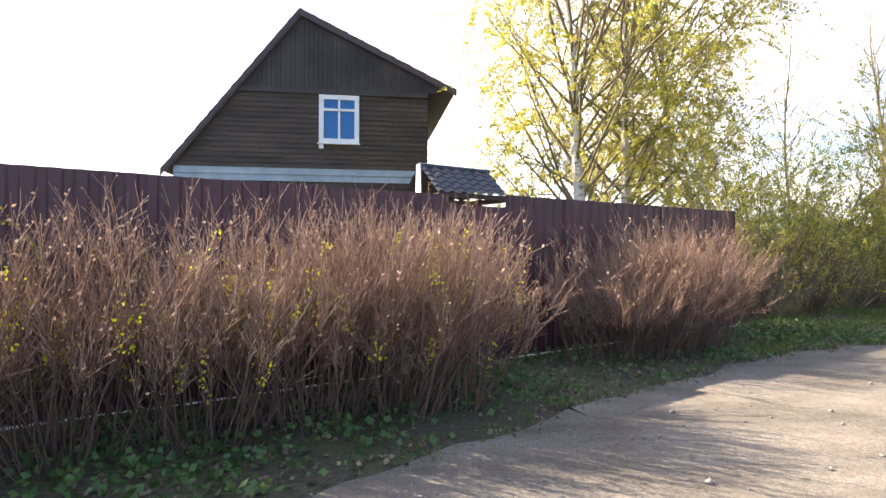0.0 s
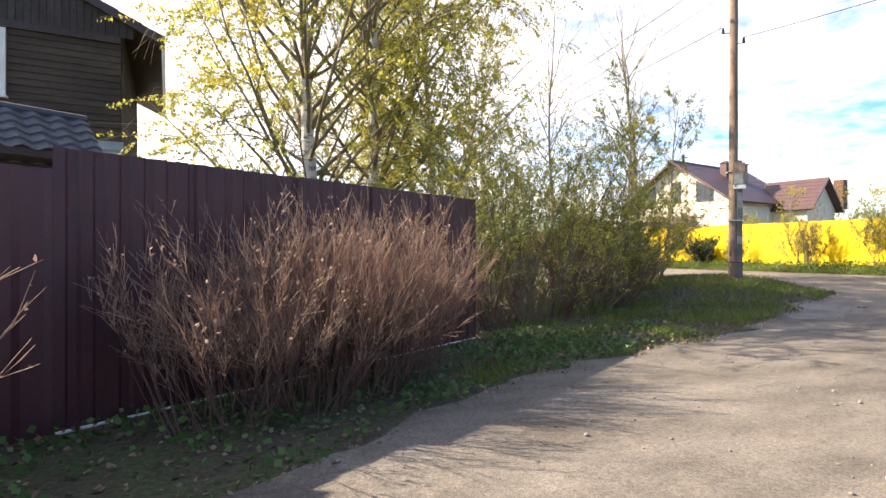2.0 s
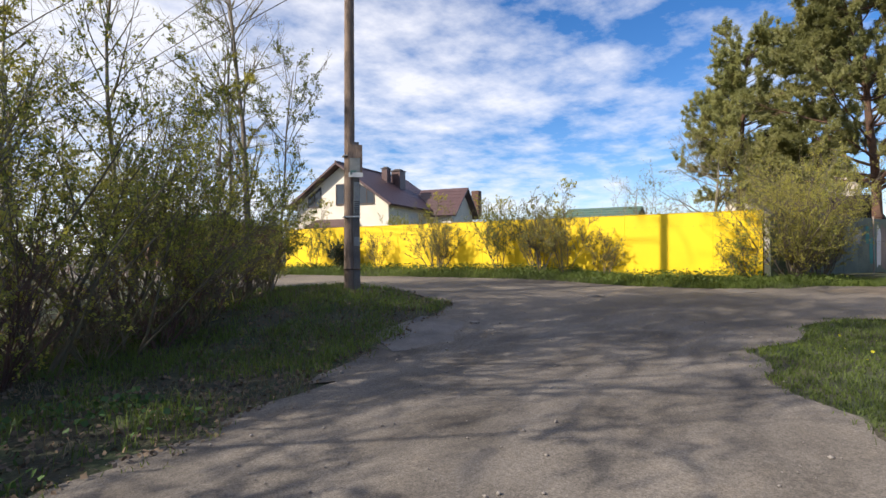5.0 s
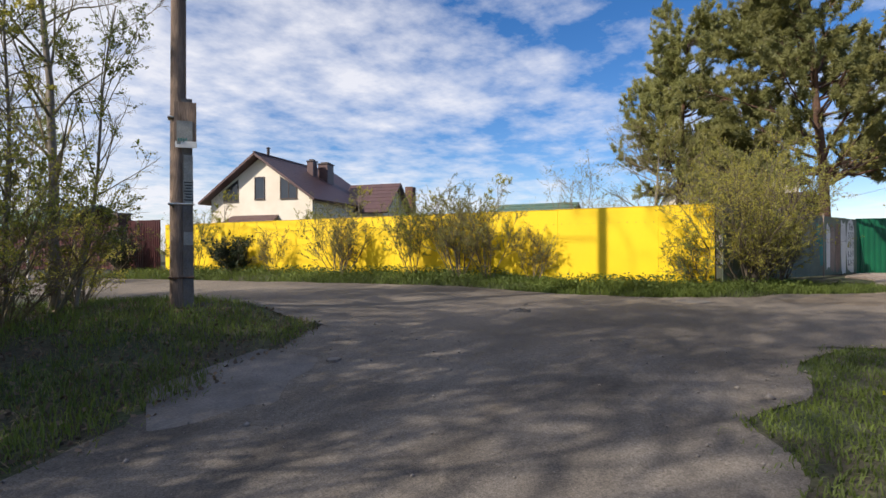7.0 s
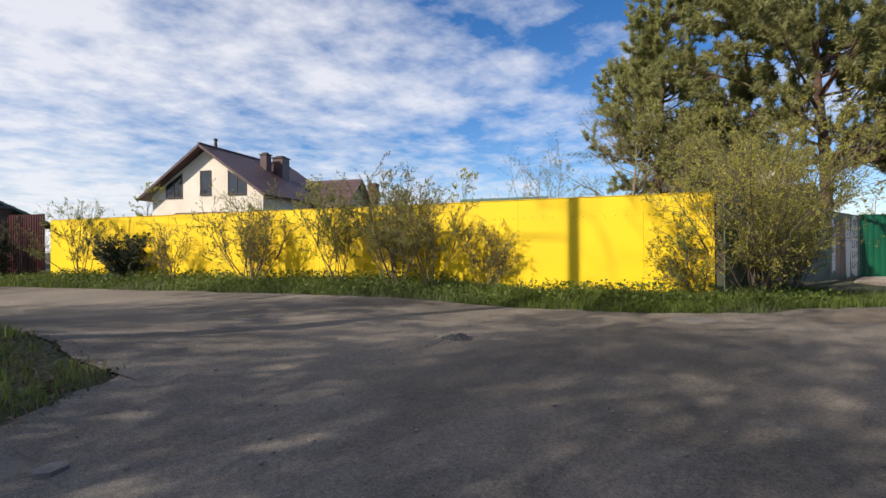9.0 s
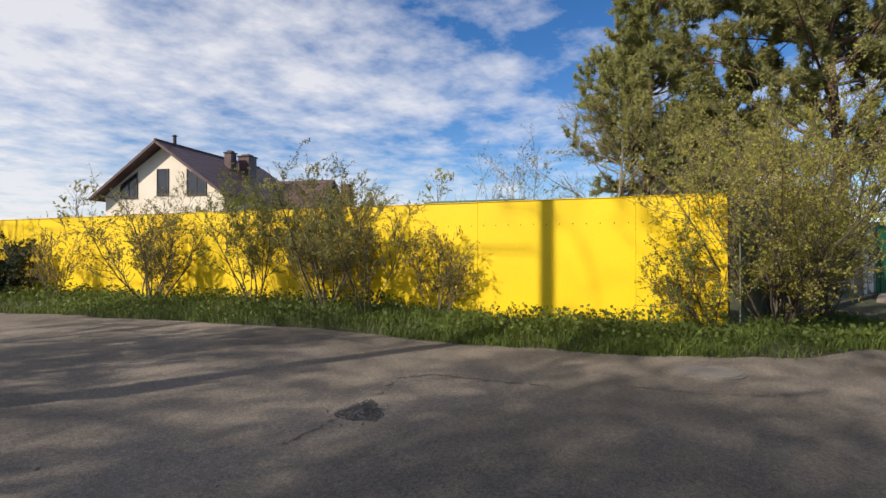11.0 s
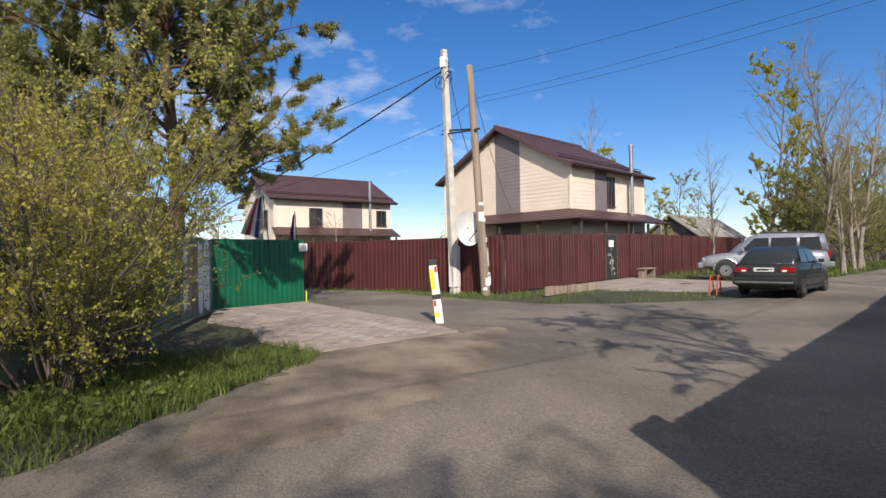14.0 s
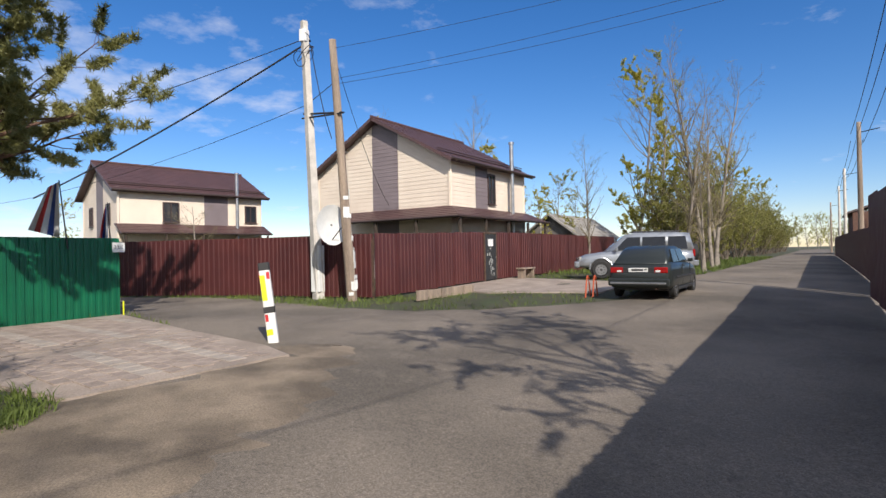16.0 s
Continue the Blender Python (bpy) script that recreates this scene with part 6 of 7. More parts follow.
def fork(rng, lines, radii, per, lo, hi, angle, spread=0.25, flat=0.0):
    """Points and directions of side shoots: per for each line, between lo and hi of its length."""
    m, n, _ = lines.shape
    who = np.repeat(np.arange(m), per)
    t = rng.uniform(lo, hi, len(who)) * (n - 1)
    i = np.minimum(t.astype(int), n - 2)
    u = (t - i)[:, None]
    a, b = lines[who, i], lines[who, i + 1]
    p, tan = a * (1 - u) + b * u, unit(b - a)
    side = rng.normal(0, 1, p.shape)
    side[:, 2] *= 1 - flat
    side = unit(side - tan * (side * tan).sum(1, keepdims=True))
    ang = np.radians(angle) * (1 + rng.normal(0, spread, len(who)))
    d = tan * np.cos(ang)[:, None] + side * np.sin(ang)[:, None]
    ra, rb = radii[who, i], radii[who, i + 1]
    return p, d, ra * (1 - u[:, 0]) + rb * u[:, 0], t / (n - 1), who


def taper(r0, r1, n):
    t = np.linspace(0, 1, n)[None]
    return np.asarray(r0, float)[:, None] * (1 - t) + np.asarray(r1, float)[:, None] * t


class Growth:
    """Gathers shoots as thin tapered tubes."""

    def __init__(self):
        self.v, self.f, self.n = [], [], 0

    def tubes(self, lines, radii, k=4):
        m, n, _ = lines.shape
        tan = unit(np.gradient(lines, axis=1))
        ref = np.where(np.abs(tan[..., 2:3]) > 0.9, np.array((1.0, 0, 0)), np.array((0, 0, 1.0)))
        a = unit(np.cross(tan, ref))
        b = np.cross(tan, a)
        th = np.arange(k) * 2 * np.pi / k
        ring = a[:, :, None] * np.cos(th)[None, None, :, None] + b[:, :, None] * np.sin(th)[None, None, :, None]
        v = lines[:, :, None] + ring * radii[:, :, None, None]
        base = (np.arange(m) * n * k)[:, None, None]
        i, j = np.arange(n - 1)[None, :, None] * k, np.arange(k)[None, None, :]
        j2 = (j + 1) % k
        f = np.stack([base + i + j, base + i + j2, base + i + k + j2, base + i + k + j], -1).reshape(-1, 4)
        self.v.append(v.reshape(-1, 3))
        self.f.append(f + self.n)
        self.n += m * n * k
        return self

    def mesh(self, name):
        return np_mesh(name, np.concatenate(self.v), np.concatenate(self.f))


def leaf_mesh(rng, name, p, size, droop=0.0, wide=0.36, along=None, fold=0.1):
    """Single leaves: small folded diamonds at points p."""
    n = len(p)
    d = rng.normal(0, 1, (n, 3)) if along is None else along + rng.normal(0, 0.45, (n, 3))
    d[:, 2] -= droop
    d = unit(d)
    s = unit(np.cross(d, rng.normal(0, 1, (n, 3))))
    u = np.cross(d, s)
    l = (size * rng.uniform(0.6, 1.3, n))[:, None]
    v = np.stack([p, p + d * l * 0.45 + s * l * wide + u * l * fold, p + d * l, p + d * l * 0.45 - s * l * wide + u * l * fold], 1)
    f = np.arange(n * 4).reshape(-1, 4)
    return np_mesh(name, v.reshape(-1, 3), f)


def along_lines(rng, lines, count, lo=0.2, hi=1.0):
    m, n, _ = lines.shape
    who = rng.integers(0, m, count)
    t = rng.uniform(lo, hi, count) * (n - 1)
    i = np.minimum(t.astype(int), n - 2)
    u = (t - i)[:, None]
    return lines[who, i] * (1 - u) + lines[who, i + 1] * u


def twig_shrub(name, x, y, tall, spread, stems, seed, label, group, blooms=0, leaves=0, lean=(0, 0)):
    """A many-stemmed bare shrub with dense budding tips."""
    rng = np.random.default_rng(seed)
    ob = thing(name, x, y, H(x, y), 0, label, "shrub", group)
    az, rad = rng.uniform(0, 2 * np.pi, stems), np.sqrt(rng.uniform(0, 1, stems)) * spread * 0.3
    p = np.stack([rad * np.cos(az), rad * np.sin(az), np.full(stems, -0.05)], 1)
    d = np.stack([p[:, 0] * 1.5 / spread + rng.normal(0, 0.13, stems) + lean[0], p[:, 1] * 1.5 / spread + rng.normal(0, 0.13, stems) + lean[1], np.ones(stems)], 1)
    ln = tall * rng.uniform(0.5, 0.93, stems)
    main = grow(rng, p, d, ln, 7, 0.02, 0.1)
    rm = taper(rng.uniform(0.004, 0.009, stems), np.full(stems, 0.0022), 7)
    g = Growth().tubes(main, rm, 3)
    p1, d1, r1, t1, _ = fork(rng, main, rm, 5, 0.42, 0.97, 24, flat=0.3)
    l1 = grow(rng, p1, d1, tall * rng.uniform(0.14, 0.36, len(p1)), 5, 0.14, 0.09)
    rr1 = taper(np.minimum(r1 * 0.7, 0.0038), np.full(len(p1), 0.0018), 5)
    g.tubes(l1, rr1, 3)
    part("stem_growth", g.mesh("stem_growth"), M_TWIG, ob)
    p2, d2, r2, t2, _ = fork(rng, l1, rr1, 6, 0.15, 0.98, 26)
    l2 = grow(rng, p2, d2, tall * rng.uniform(0.05, 0.14, len(p2)), 2, 0.16, 0.08)
    g2 = Growth().tubes(l2, taper(np.full(len(p2), 0.0026), np.full(len(p2), 0.0016), 2), 3)
    part("twig_growth", g2.mesh("twig_growth"), M_TWIGTIP, ob)
    buds = along_lines(rng, l2, stems * 14, 0.1, 1.0)
    part("bud_growth", leaf_mesh(rng, "bud_growth", buds, 0.028, -0.6), M_TWIGTIP, ob)
    if blooms:
        pick = l1[rng.choice(len(l1), blooms)]
        bp = np.concatenate([along_lines(rng, pick[i:i + 1], 26, 0.1, 1.0) + rng.normal(0, 0.02, (26, 3)) for i in range(blooms)])
        part("leaf_growth", leaf_mesh(rng, "leaf_growth", bp, 0.03, 0.2), M_LEAFYEL, ob, "yellow-green young leaves")
    return ob


def bushy(name, x, y, tall, spread, seed, label, group="", leaf=M_LEAFOLIVE, count=5000, size=0.045, stems=14, bark=M_TWIGGREY, category="shrub", low=0.12, flat=1.0, per=(7, 6), up_=0.12, splay=0.7, stem_r=1.0, lean=(0, 0)):
    """A branching leafy shrub."""
    rng = np.random.default_rng(seed)
    ob = thing(name, x, y, H(x, y), 0, label, category, group)
    az = rng.uniform(0, 2 * np.pi, stems)
    p = np.stack([np.cos(az), np.sin(az), np.zeros(stems)], 1) * rng.uniform(0.02, 0.22, stems)[:, None] * spread * 0.5
    p[:, 2] = -0.05
    d = np.stack([np.cos(az) * splay * rng.uniform(0.1, 1.1, stems) + lean[0], np.sin(az) * splay * flat * rng.uniform(0.1, 1.1, stems) + lean[1], np.ones(stems)], 1)
    main = grow(rng, p, d, tall * rng.uniform(0.65, 1.05, stems), 8, 0.05, 0.1)
    rm = taper(tall * stem_r * rng.uniform(0.006, 0.011, stems), np.full(stems, 0.004), 8)
    g = Growth().tubes(main, rm, 5)
    p1, d1, r1, _, _ = fork(rng, main, rm, per[0], low, 0.95, 42)
    l1 = grow(rng, p1, d1, tall * rng.uniform(0.15, 0.4, len(p1)), 6, up_, 0.14)
    rr = taper(r1 * 0.6, np.full(len(p1), 0.0028), 6)
    g.tubes(l1, rr, 3)
    p2, d2, r2, _, _ = fork(rng, l1, rr, per[1], 0.15, 0.98, 40)
    l2 = grow(rng, p2, d2, tall * rng.uniform(0.05, 0.16, len(p2)), 4, up_ * 0.6, 0.16)
    g.tubes(l2, taper(np.full(len(p2), 0.0036), np.full(len(p2), 0.002), 4), 3)
    part("branchwork", g.mesh("branchwork"), bark, ob)
    lp = along_lines(rng, l2, count, 0.2, 1.02) + rng.normal(0, 0.015, (count, 3))
    part("crown", leaf_mesh(rng, "crown", lp, size, 0.1), leaf, ob)
    return ob


def tree(name, x, y, tall, radius, seed, label, group="", bark=M_BIRCH, leaf=M_LEAFBIRCH, count=16000, size=0.05, r0=0.12, first=0.18, limbs=34, droop=0.0, limb_angle=48, twig=M_TWIGOLIVE, per=(7, 6), lean=(0, 0), category="tree", limb_rise=0.06, sprays=True):
    """A single-trunk tree: trunk with limbs, side branches, twigs and single leaves."""
    rng = np.random.default_rng(seed)
    ob = thing(name, x, y, H(x, y), 0, label, category, group)
    trunk = grow(rng, [(0, 0, -0.15)], [(lean[0], lean[1], 1)], [tall], 14, 0.06, 0.035)
    rt = taper([r0], [0.012], 14)
    part("trunk", Growth().tubes(trunk, rt, 10).mesh("trunk"), bark, ob, smooth=True)
    p, d, r, t, _ = fork(rng, trunk, rt, limbs, first, 0.97, limb_angle, 0.2)
    ln = radius * (0.35 + 1.0 * np.sin(np.pi * np.clip((1 - t) * 0.85 + 0.12, 0, 1))) * rng.uniform(0.65, 1.1, len(p))
    l1 = grow(rng, p, d, ln, 8, limb_rise, 0.1)
    r1 = taper(np.minimum(r * 0.5, 0.045), np.full(len(p), 0.005), 8)
    g = Growth().tubes(l1, r1, 5)
    p2, d2, rr2, _, _ = fork(rng, l1, r1, per[0], 0.2, 0.97, 38)
    l2 = grow(rng, p2, d2, radius * rng.uniform(0.14, 0.36, len(p2)), 6, -droop * 0.5 + 0.03, 0.12)
    r2 = taper(rr2 * 0.6, np.full(len(p2), 0.003), 6)
    g.tubes(l2, r2, 3)
    part("limb_work", g.mesh("limb_work"), twig if bark is not M_PINEBARK else bark, ob)
    p3, d3, _, _, _ = fork(rng, l2, r2, per[1], 0.15, 1.0, 35)
    d3[:, 2] -= droop
    l3 = grow(rng, p3, d3, radius * rng.uniform(0.06, 0.17, len(p3)) * (1 + 1.2 * droop), 4, -droop * 0.35, 0.12)
    part("twig_growth", Growth().tubes(l3, taper(np.full(len(p3), 0.0032), np.full(len(p3), 0.0018), 4), 3).mesh("twig_growth"), twig, ob)
    if count:
        c3 = l3.mean(1)
        bunch = np.sin(1.9 * c3[:, 0] + seed) + np.sin(2.1 * c3[:, 1] + 2 * seed) + np.sin(1.6 * c3[:, 2] + 0.7 * c3[:, 0]) + rng.normal(0, 0.35, len(c3))
        lp = along_lines(rng, l3[bunch > -0.15], count, 0.1, 1.02) + rng.normal(0, 0.02, (count, 3))
        part("crown", leaf_mesh(rng, "crown", lp, size, 0.5 + droop), leaf, ob)
    return ob


def pine(name, x, y, tall, radius, seed, label, lean=(0, 0), first=0.3, limbs=58, tufts=5200, shift=(0, 0)):
    """A pine: reddish trunk, level limbs and needles in bristling tufts at the shoots' ends."""
    rng = np.random.default_rng(seed)
    ob = thing(name, x, y, H(x, y), 0, label, "pine tree", "garden pines")
    trunk = grow(rng, [(0, 0, -0.15)], [(lean[0], lean[1], 1)], [tall], 14, 0.08, 0.03)
    rt = taper([0.2], [0.03], 14)
    part("trunk", Growth().tubes(trunk, rt, 12).mesh("trunk"), M_PINEBARK, ob, smooth=True)
    p, d, r, t, _ = fork(rng, trunk, rt, limbs, first, 0.98, 72, 0.14)
    ln = radius * np.clip(1.15 - 0.8 * (t - first) / (1 - first), 0.25, 1.1) * rng.uniform(0.6, 1.1, len(p))
    d = d + np.array((shift[0], shift[1], 0)) * 0.5
    l1 = grow(rng, p, d, ln, 8, 0.05, 0.1)
    r1 = taper(np.minimum(r * 0.45, 0.06), np.full(len(p), 0.008), 8)
    g = Growth().tubes(l1, r1, 5)
    p2, d2, rr, _, _ = fork(rng, l1, r1, 15, 0.25, 1.0, 45, flat=0.35)
    l2 = grow(rng, p2, d2, radius * rng.uniform(0.12, 0.32, len(p2)), 5, 0.1, 0.12)
    g.tubes(l2, taper(rr * 0.6, np.full(len(p2), 0.005), 5), 3)
    part("limb_work", g.mesh("limb_work"), M_PINEBARK, ob)
    n = tufts
    c = along_lines(rng, l2, n, 0.45, 1.06)
    ax = unit(rng.normal(0, 0.6, (n, 3)) + np.array((0, 0, 0.75)))
    k = 15
    who = np.repeat(np.arange(n), k)
    dirs = unit(ax[who] * rng.uniform(0.1, 1.2, (n * k, 1)) + rng.normal(0, 0.55, (n * k, 3)))
    base = c[who] + ax[who] * (rng.uniform(-0.1, 0.14, (n * k, 1)))
    ln = rng.uniform(0.1, 0.18, (n * k, 1))
    s = unit(np.cross(dirs, rng.normal(0, 1, (n * k, 3)))) * 0.013
    v = np.stack([base - s, base + s, base + dirs * ln], 1).reshape(-1, 3)
    part("crown", np_mesh("crown", v, np.arange(n * k * 3).reshape(-1, 3)), M_NEEDLE, ob)
    return ob


# bare brown shrubs along the maroon fence
perp = np.array((0.5432, -0.8396))
for i, (s_, off, tall, spr, st, bl, ln_) in enumerate(((-4.2, 1.0, 1.8, 1.5, 85, 2, 0), (-2.9, 1.05, 1.8, 1.5, 85, 4, 0), (-1.7, 1.0, 1.75, 1.5, 85, 6, 0), (-0.6, 1.15, 1.75, 1.5, 90, 8, 0), (0.5, 1.05, 1.85, 1.5, 95, 7, 0), (1.4, 1.2, 1.75, 1.4, 95, 6, 0),
                                               (2.25, 1.1, 1.9, 1.5, 110, 5, 0), (3.0, 1.2, 1.95, 1.6, 135, 7, 0.02), (3.6, 1.3, 1.8, 1.3, 105, 8, 0.03),
                                               (6.3, 0.85, 1.5, 1.3, 45, 0, -0.1), (7.0, 0.85, 1.8, 1.5, 95, 0, -0.03), (7.75, 0.85, 1.9, 1.6, 115, 0, 0.0), (8.4, 0.85, 1.8, 1.5, 100, 0, 0.02))):
    q = f1(s_) + perp * off
    twig_shrub("bare_shrub", q[0], q[1], tall, spr, int(st * 1.15), 100 + i, "dense reddish-brown leafless shrub before a maroon fence" if not bl else "reddish-brown bare shrub with sprigs of yellow leaf", "shrubs along the maroon fence", bl * 4, 0, (ln_ * 0.84, ln_ * 0.54))

# birches and thicket beyond the fence's end
tree("birch_tree", 3.35, 13.1, 12.5, 5.3, 11, "tall white birch with hanging yellow-green spring leaves", "birches", r0=0.17, limbs=64, first=0.13, count=74000, size=0.057, droop=0.35, per=(8, 6))
tree("birch_tree", 4.7, 13.8, 12.0, 5.2, 12, "tall white birch with hanging yellow-green spring leaves", "birches", r0=0.15, limbs=60, first=0.13, count=66000, size=0.057, droop=0.35, per=(8, 6))
tree("birch_tree", 6.6, 15.6, 11.0, 3.4, 10, "tall birch with hanging yellow-green spring leaves", "birches", r0=0.11, limbs=40, count=28000, size=0.06, droop=0.3)
tree("birch_tree", 7.9, 17.5, 9.5, 2.8, 13, "slender birch with thin young leaves", "birches", r0=0.09, limbs=32, count=16000, size=0.055, droop=0.2)
tree("birch_tree", 6.4, 20.5, 10.5, 2.6, 14, "slender birch with thin young leaves", "birches", r0=0.1, limbs=34, count=18000, size=0.06, droop=0.2)
tree("birch_tree", 10.3, 20.5, 9.5, 1.6, 15, "slender birch with thin young leaves", "birches", r0=0.08, limbs=30, count=5000, size=0.05, droop=0.15)
tree("bare_tree", 14.35, 17.2, 9.6, 2.4, 16, "slender pale bare young tree beside a lane", "bare young trees", bark=M_GREYBARK, count=0, r0=0.1, limbs=30, first=0.25, limb_angle=38, per=(5, 4))
tree("bare_tree", 11.6, 18.2, 9.0, 1.9, 17, "slender pale bare young tree in thicket", "bare young trees", bark=M_GREYBARK, count=700, r0=0.07, limbs=24, first=0.3, limb_angle=38, per=(5, 4))
tree("bare_tree", 12.6, 15.5, 5.5, 1.2, 18, "slender bare sapling in thicket", "bare young trees", bark=M_GREYBARK, count=900, r0=0.035, limbs=20, first=0.25, limb_angle=36, per=(5, 4))
tree("birch_tree", 16.6, 24.5, 7.0, 1.3, 19, "young birch with fresh green leaves", "birches", r0=0.05, limbs=26, count=4200, size=0.06, leaf=M_LEAFGREEN, droop=0.1)
tree("young_birch", 14.1, 15.9, 5.6, 1.5, 21, "slim leaning sapling with small fresh leaves", "saplings by the pole", bark=M_GREYBARK, leaf=M_LEAFGREEN, count=5200, size=0.042, r0=0.035, first=0.15, limbs=26, lean=(0.12, -0.05), per=(6, 5))
tree("young_birch", 13.3, 16.4, 6.4, 1.6, 22, "slim sapling with small fresh leaves", "saplings by the pole", bark=M_GREYBARK, leaf=M_LEAFGREEN, count=5200, size=0.042, r0=0.04, first=0.15, limbs=26, lean=(0.05, -0.08), per=(6, 5))
spots = [(6.4, 11.5, 2.6), (6.9, 12.4, 3.9), (7.6, 11.9, 2.2), (8.0, 13.2, 3.6), (8.7, 12.4, 2.6), (9.0, 14.2, 3.9), (9.7, 13.0, 2.8), (10.2, 14.6, 3.6), (10.6, 13.5, 2.4), (11.2, 15.3, 3.4), (11.5, 14.2, 2.6), (12.2, 16.2, 3.2), (12.6, 14.9, 2.2), (13.4, 17.2, 3.0), (13.6, 15.7, 2.0), (6.2, 14.5, 4.2), (8.4, 16.4, 4.4), (12.3, 19.4, 3.6), (14.2, 19.6, 2.6), (5.4, 12.3, 3.0), (15.2, 18.2, 1.4)]
for i, (x_, y_, t_) in enumerate(spots):
    t_ *= 1.22
    bushy("thicket_shrub", x_, y_, t_, t_ * 0.75, 200 + i, "tangled thicket shrub with small olive spring leaves", "thicket", M_LEAFBIRCH if i % 3 else M_LEAFGREEN, int(1700 * t_ ** 0.8), 0.042, 7, bark=M_TWIGOLIVE, low=0.16, per=(8, 5), splay=0.9, stem_r=0.75)

for i, (x_, y_) in enumerate(((6.3, 11.2), (7.2, 11.5), (8.2, 12.0), (9.3, 12.5), (10.3, 13.0), (11.3, 13.7), (12.2, 14.5), (13.0, 15.4), (7.7, 12.8), (9.8, 14.0), (12.7, 16.8), (14.4, 16.4), (6.0, 12.9), (6.9, 13.9), (8.0, 14.9), (9.2, 15.9), (10.6, 16.7), (8.8, 17.8))):
    bushy("brushwood", x_, y_, 1.1 + 0.3 * (i % 3) + (0.5 if i > 11 else 0.0), 1.4, 260 + i, "low brown leafless brushwood under thicket", "brushwood", M_TWIG, 500, 0.03, 12, bark=M_TWIGOLIVE if i % 2 else M_TWIG, low=0.1, splay=0.8, per=(7, 5))

# shrubs along the yellow fence
for i, (x_, y_, t_, sp_, n_, lf_, st_, open_) in enumerate(((21.0, 23.1, 2.0, 1.4, 3200, M_LEAFGREEN, 7, 0.7), (21.45, 19.8, 1.5, 1.0, 900, M_LEAFOLIVE, 7, 0.8), (21.85, 17.2, 2.25, 2.2, 8000, M_LEAFOLIVE, 13, 1.15), (22.2, 14.75, 2.15, 1.2, 5500, M_LEAFGREEN, 8, 0.7), (22.42, 13.3, 2.6, 2.4, 14000, M_LEAFOLIVE, 13, 1.05), (22.5, 12.5, 2.0, 1.8, 5500, M_LEAFOLIVE, 9, 1.0), (22.85, 11.35, 1.4, 1.6, 2200, M_LEAFOLIVE, 9, 1.1))):
    bushy("fence_shrub", x_, y_, t_, sp_, 300 + i, "branching shrub with fresh olive leaves before yellow fence", "shrubs along the yellow fence", lf_, int(n_ * 1.3), 0.034, st_, bark=M_TWIGGREY, splay=open_, per=(11, 7), flat=0.75, low=0.22, up_=0.09, stem_r=0.75)
bushy("evergreen_shrub", 21.25, 21.4, 1.25, 1.5, 330, "low dark evergreen shrub before yellow fence", "", M_SPRUCE, 9000, 0.05, 26, low=0.05, splay=0.8, flat=0.6)
bushy("evergreen_shrub", 20.4, 27.0, 1.7, 1.2, 331, "small dark evergreen beside a brick pier", "", M_SPRUCE, 9000, 0.05, 22, low=0.03, splay=0.4)
bushy("lilac_bush", 24.55, 6.55, 3.5, 3.0, 340, "tall many-stemmed lilac with small yellow-green leaves", "", M_LEAFBIRCH, 36000, 0.034, 30, bark=M_TWIGGREY, low=0.1, splay=0.95, per=(11, 7), stem_r=0.55, up_=0.08)
bushy("lilac_bush", 23.75, 7.45, 1.5, 1.6, 342, "low spreading lilac shoots with young leaves by a fence corner", "", M_LEAFGREEN, 3800, 0.036, 9, bark=M_TWIGGREY, low=0.12, splay=0.9, per=(9, 6), lean=(-0.25, 0.5), stem_r=0.7)
bushy("lilac_bush", 25.5, 6.0, 3.0, 2.0, 341, "many-stemmed lilac with small yellow-green leaves", "", M_LEAFBIRCH, 13000, 0.035, 18, bark=M_TWIGGREY, low=0.1, splay=0.8, stem_r=0.55)

# garden trees beyond the yellow fence
pine("pine_tree", 31.9, 4.7, 11.5, 4.0, 51, "large garden pine with dense green needles over the road", first=0.25, shift=(-0.05, -0.3), tufts=30000, limbs=64)
pine("pine_tree", 36.2, 9.8, 10.8, 3.2, 52, "large garden pine with dense green needles", first=0.28, tufts=16000)
pine("pine_tree", 35.0, 7.3, 6.6, 2.4, 53, "garden pine with dense green needles", first=0.35, limbs=40, tufts=7000)
bushy("apple_tree", 29.9, 12.2, 4.3, 4.0, 54, "spreading grey fruit tree just coming into leaf", "", M_LEAFOLIVE, 2600, 0.045, 7, bark=M_GREYBARK, category="tree", low=0.25, splay=1.0, per=(11, 7), up_=0.06)
tree("apple_tree", 33.0, 10.6, 5.0, 2.4, 55, "grey fruit tree with olive young leaves", "", bark=M_GREYBARK, leaf=M_LEAFOLIVE, count=9000, size=0.045, r0=0.13, first=0.25, limbs=26, limb_angle=55, per=(9, 7))
tree("bare_tree", 52.5, -7.2, 4.6, 1.3, 57, "small bare fruit tree before cream house", "", bark=M_GREYBARK, count=0, r0=0.07, limbs=16, first=0.3, limb_angle=55, per=(6, 4))

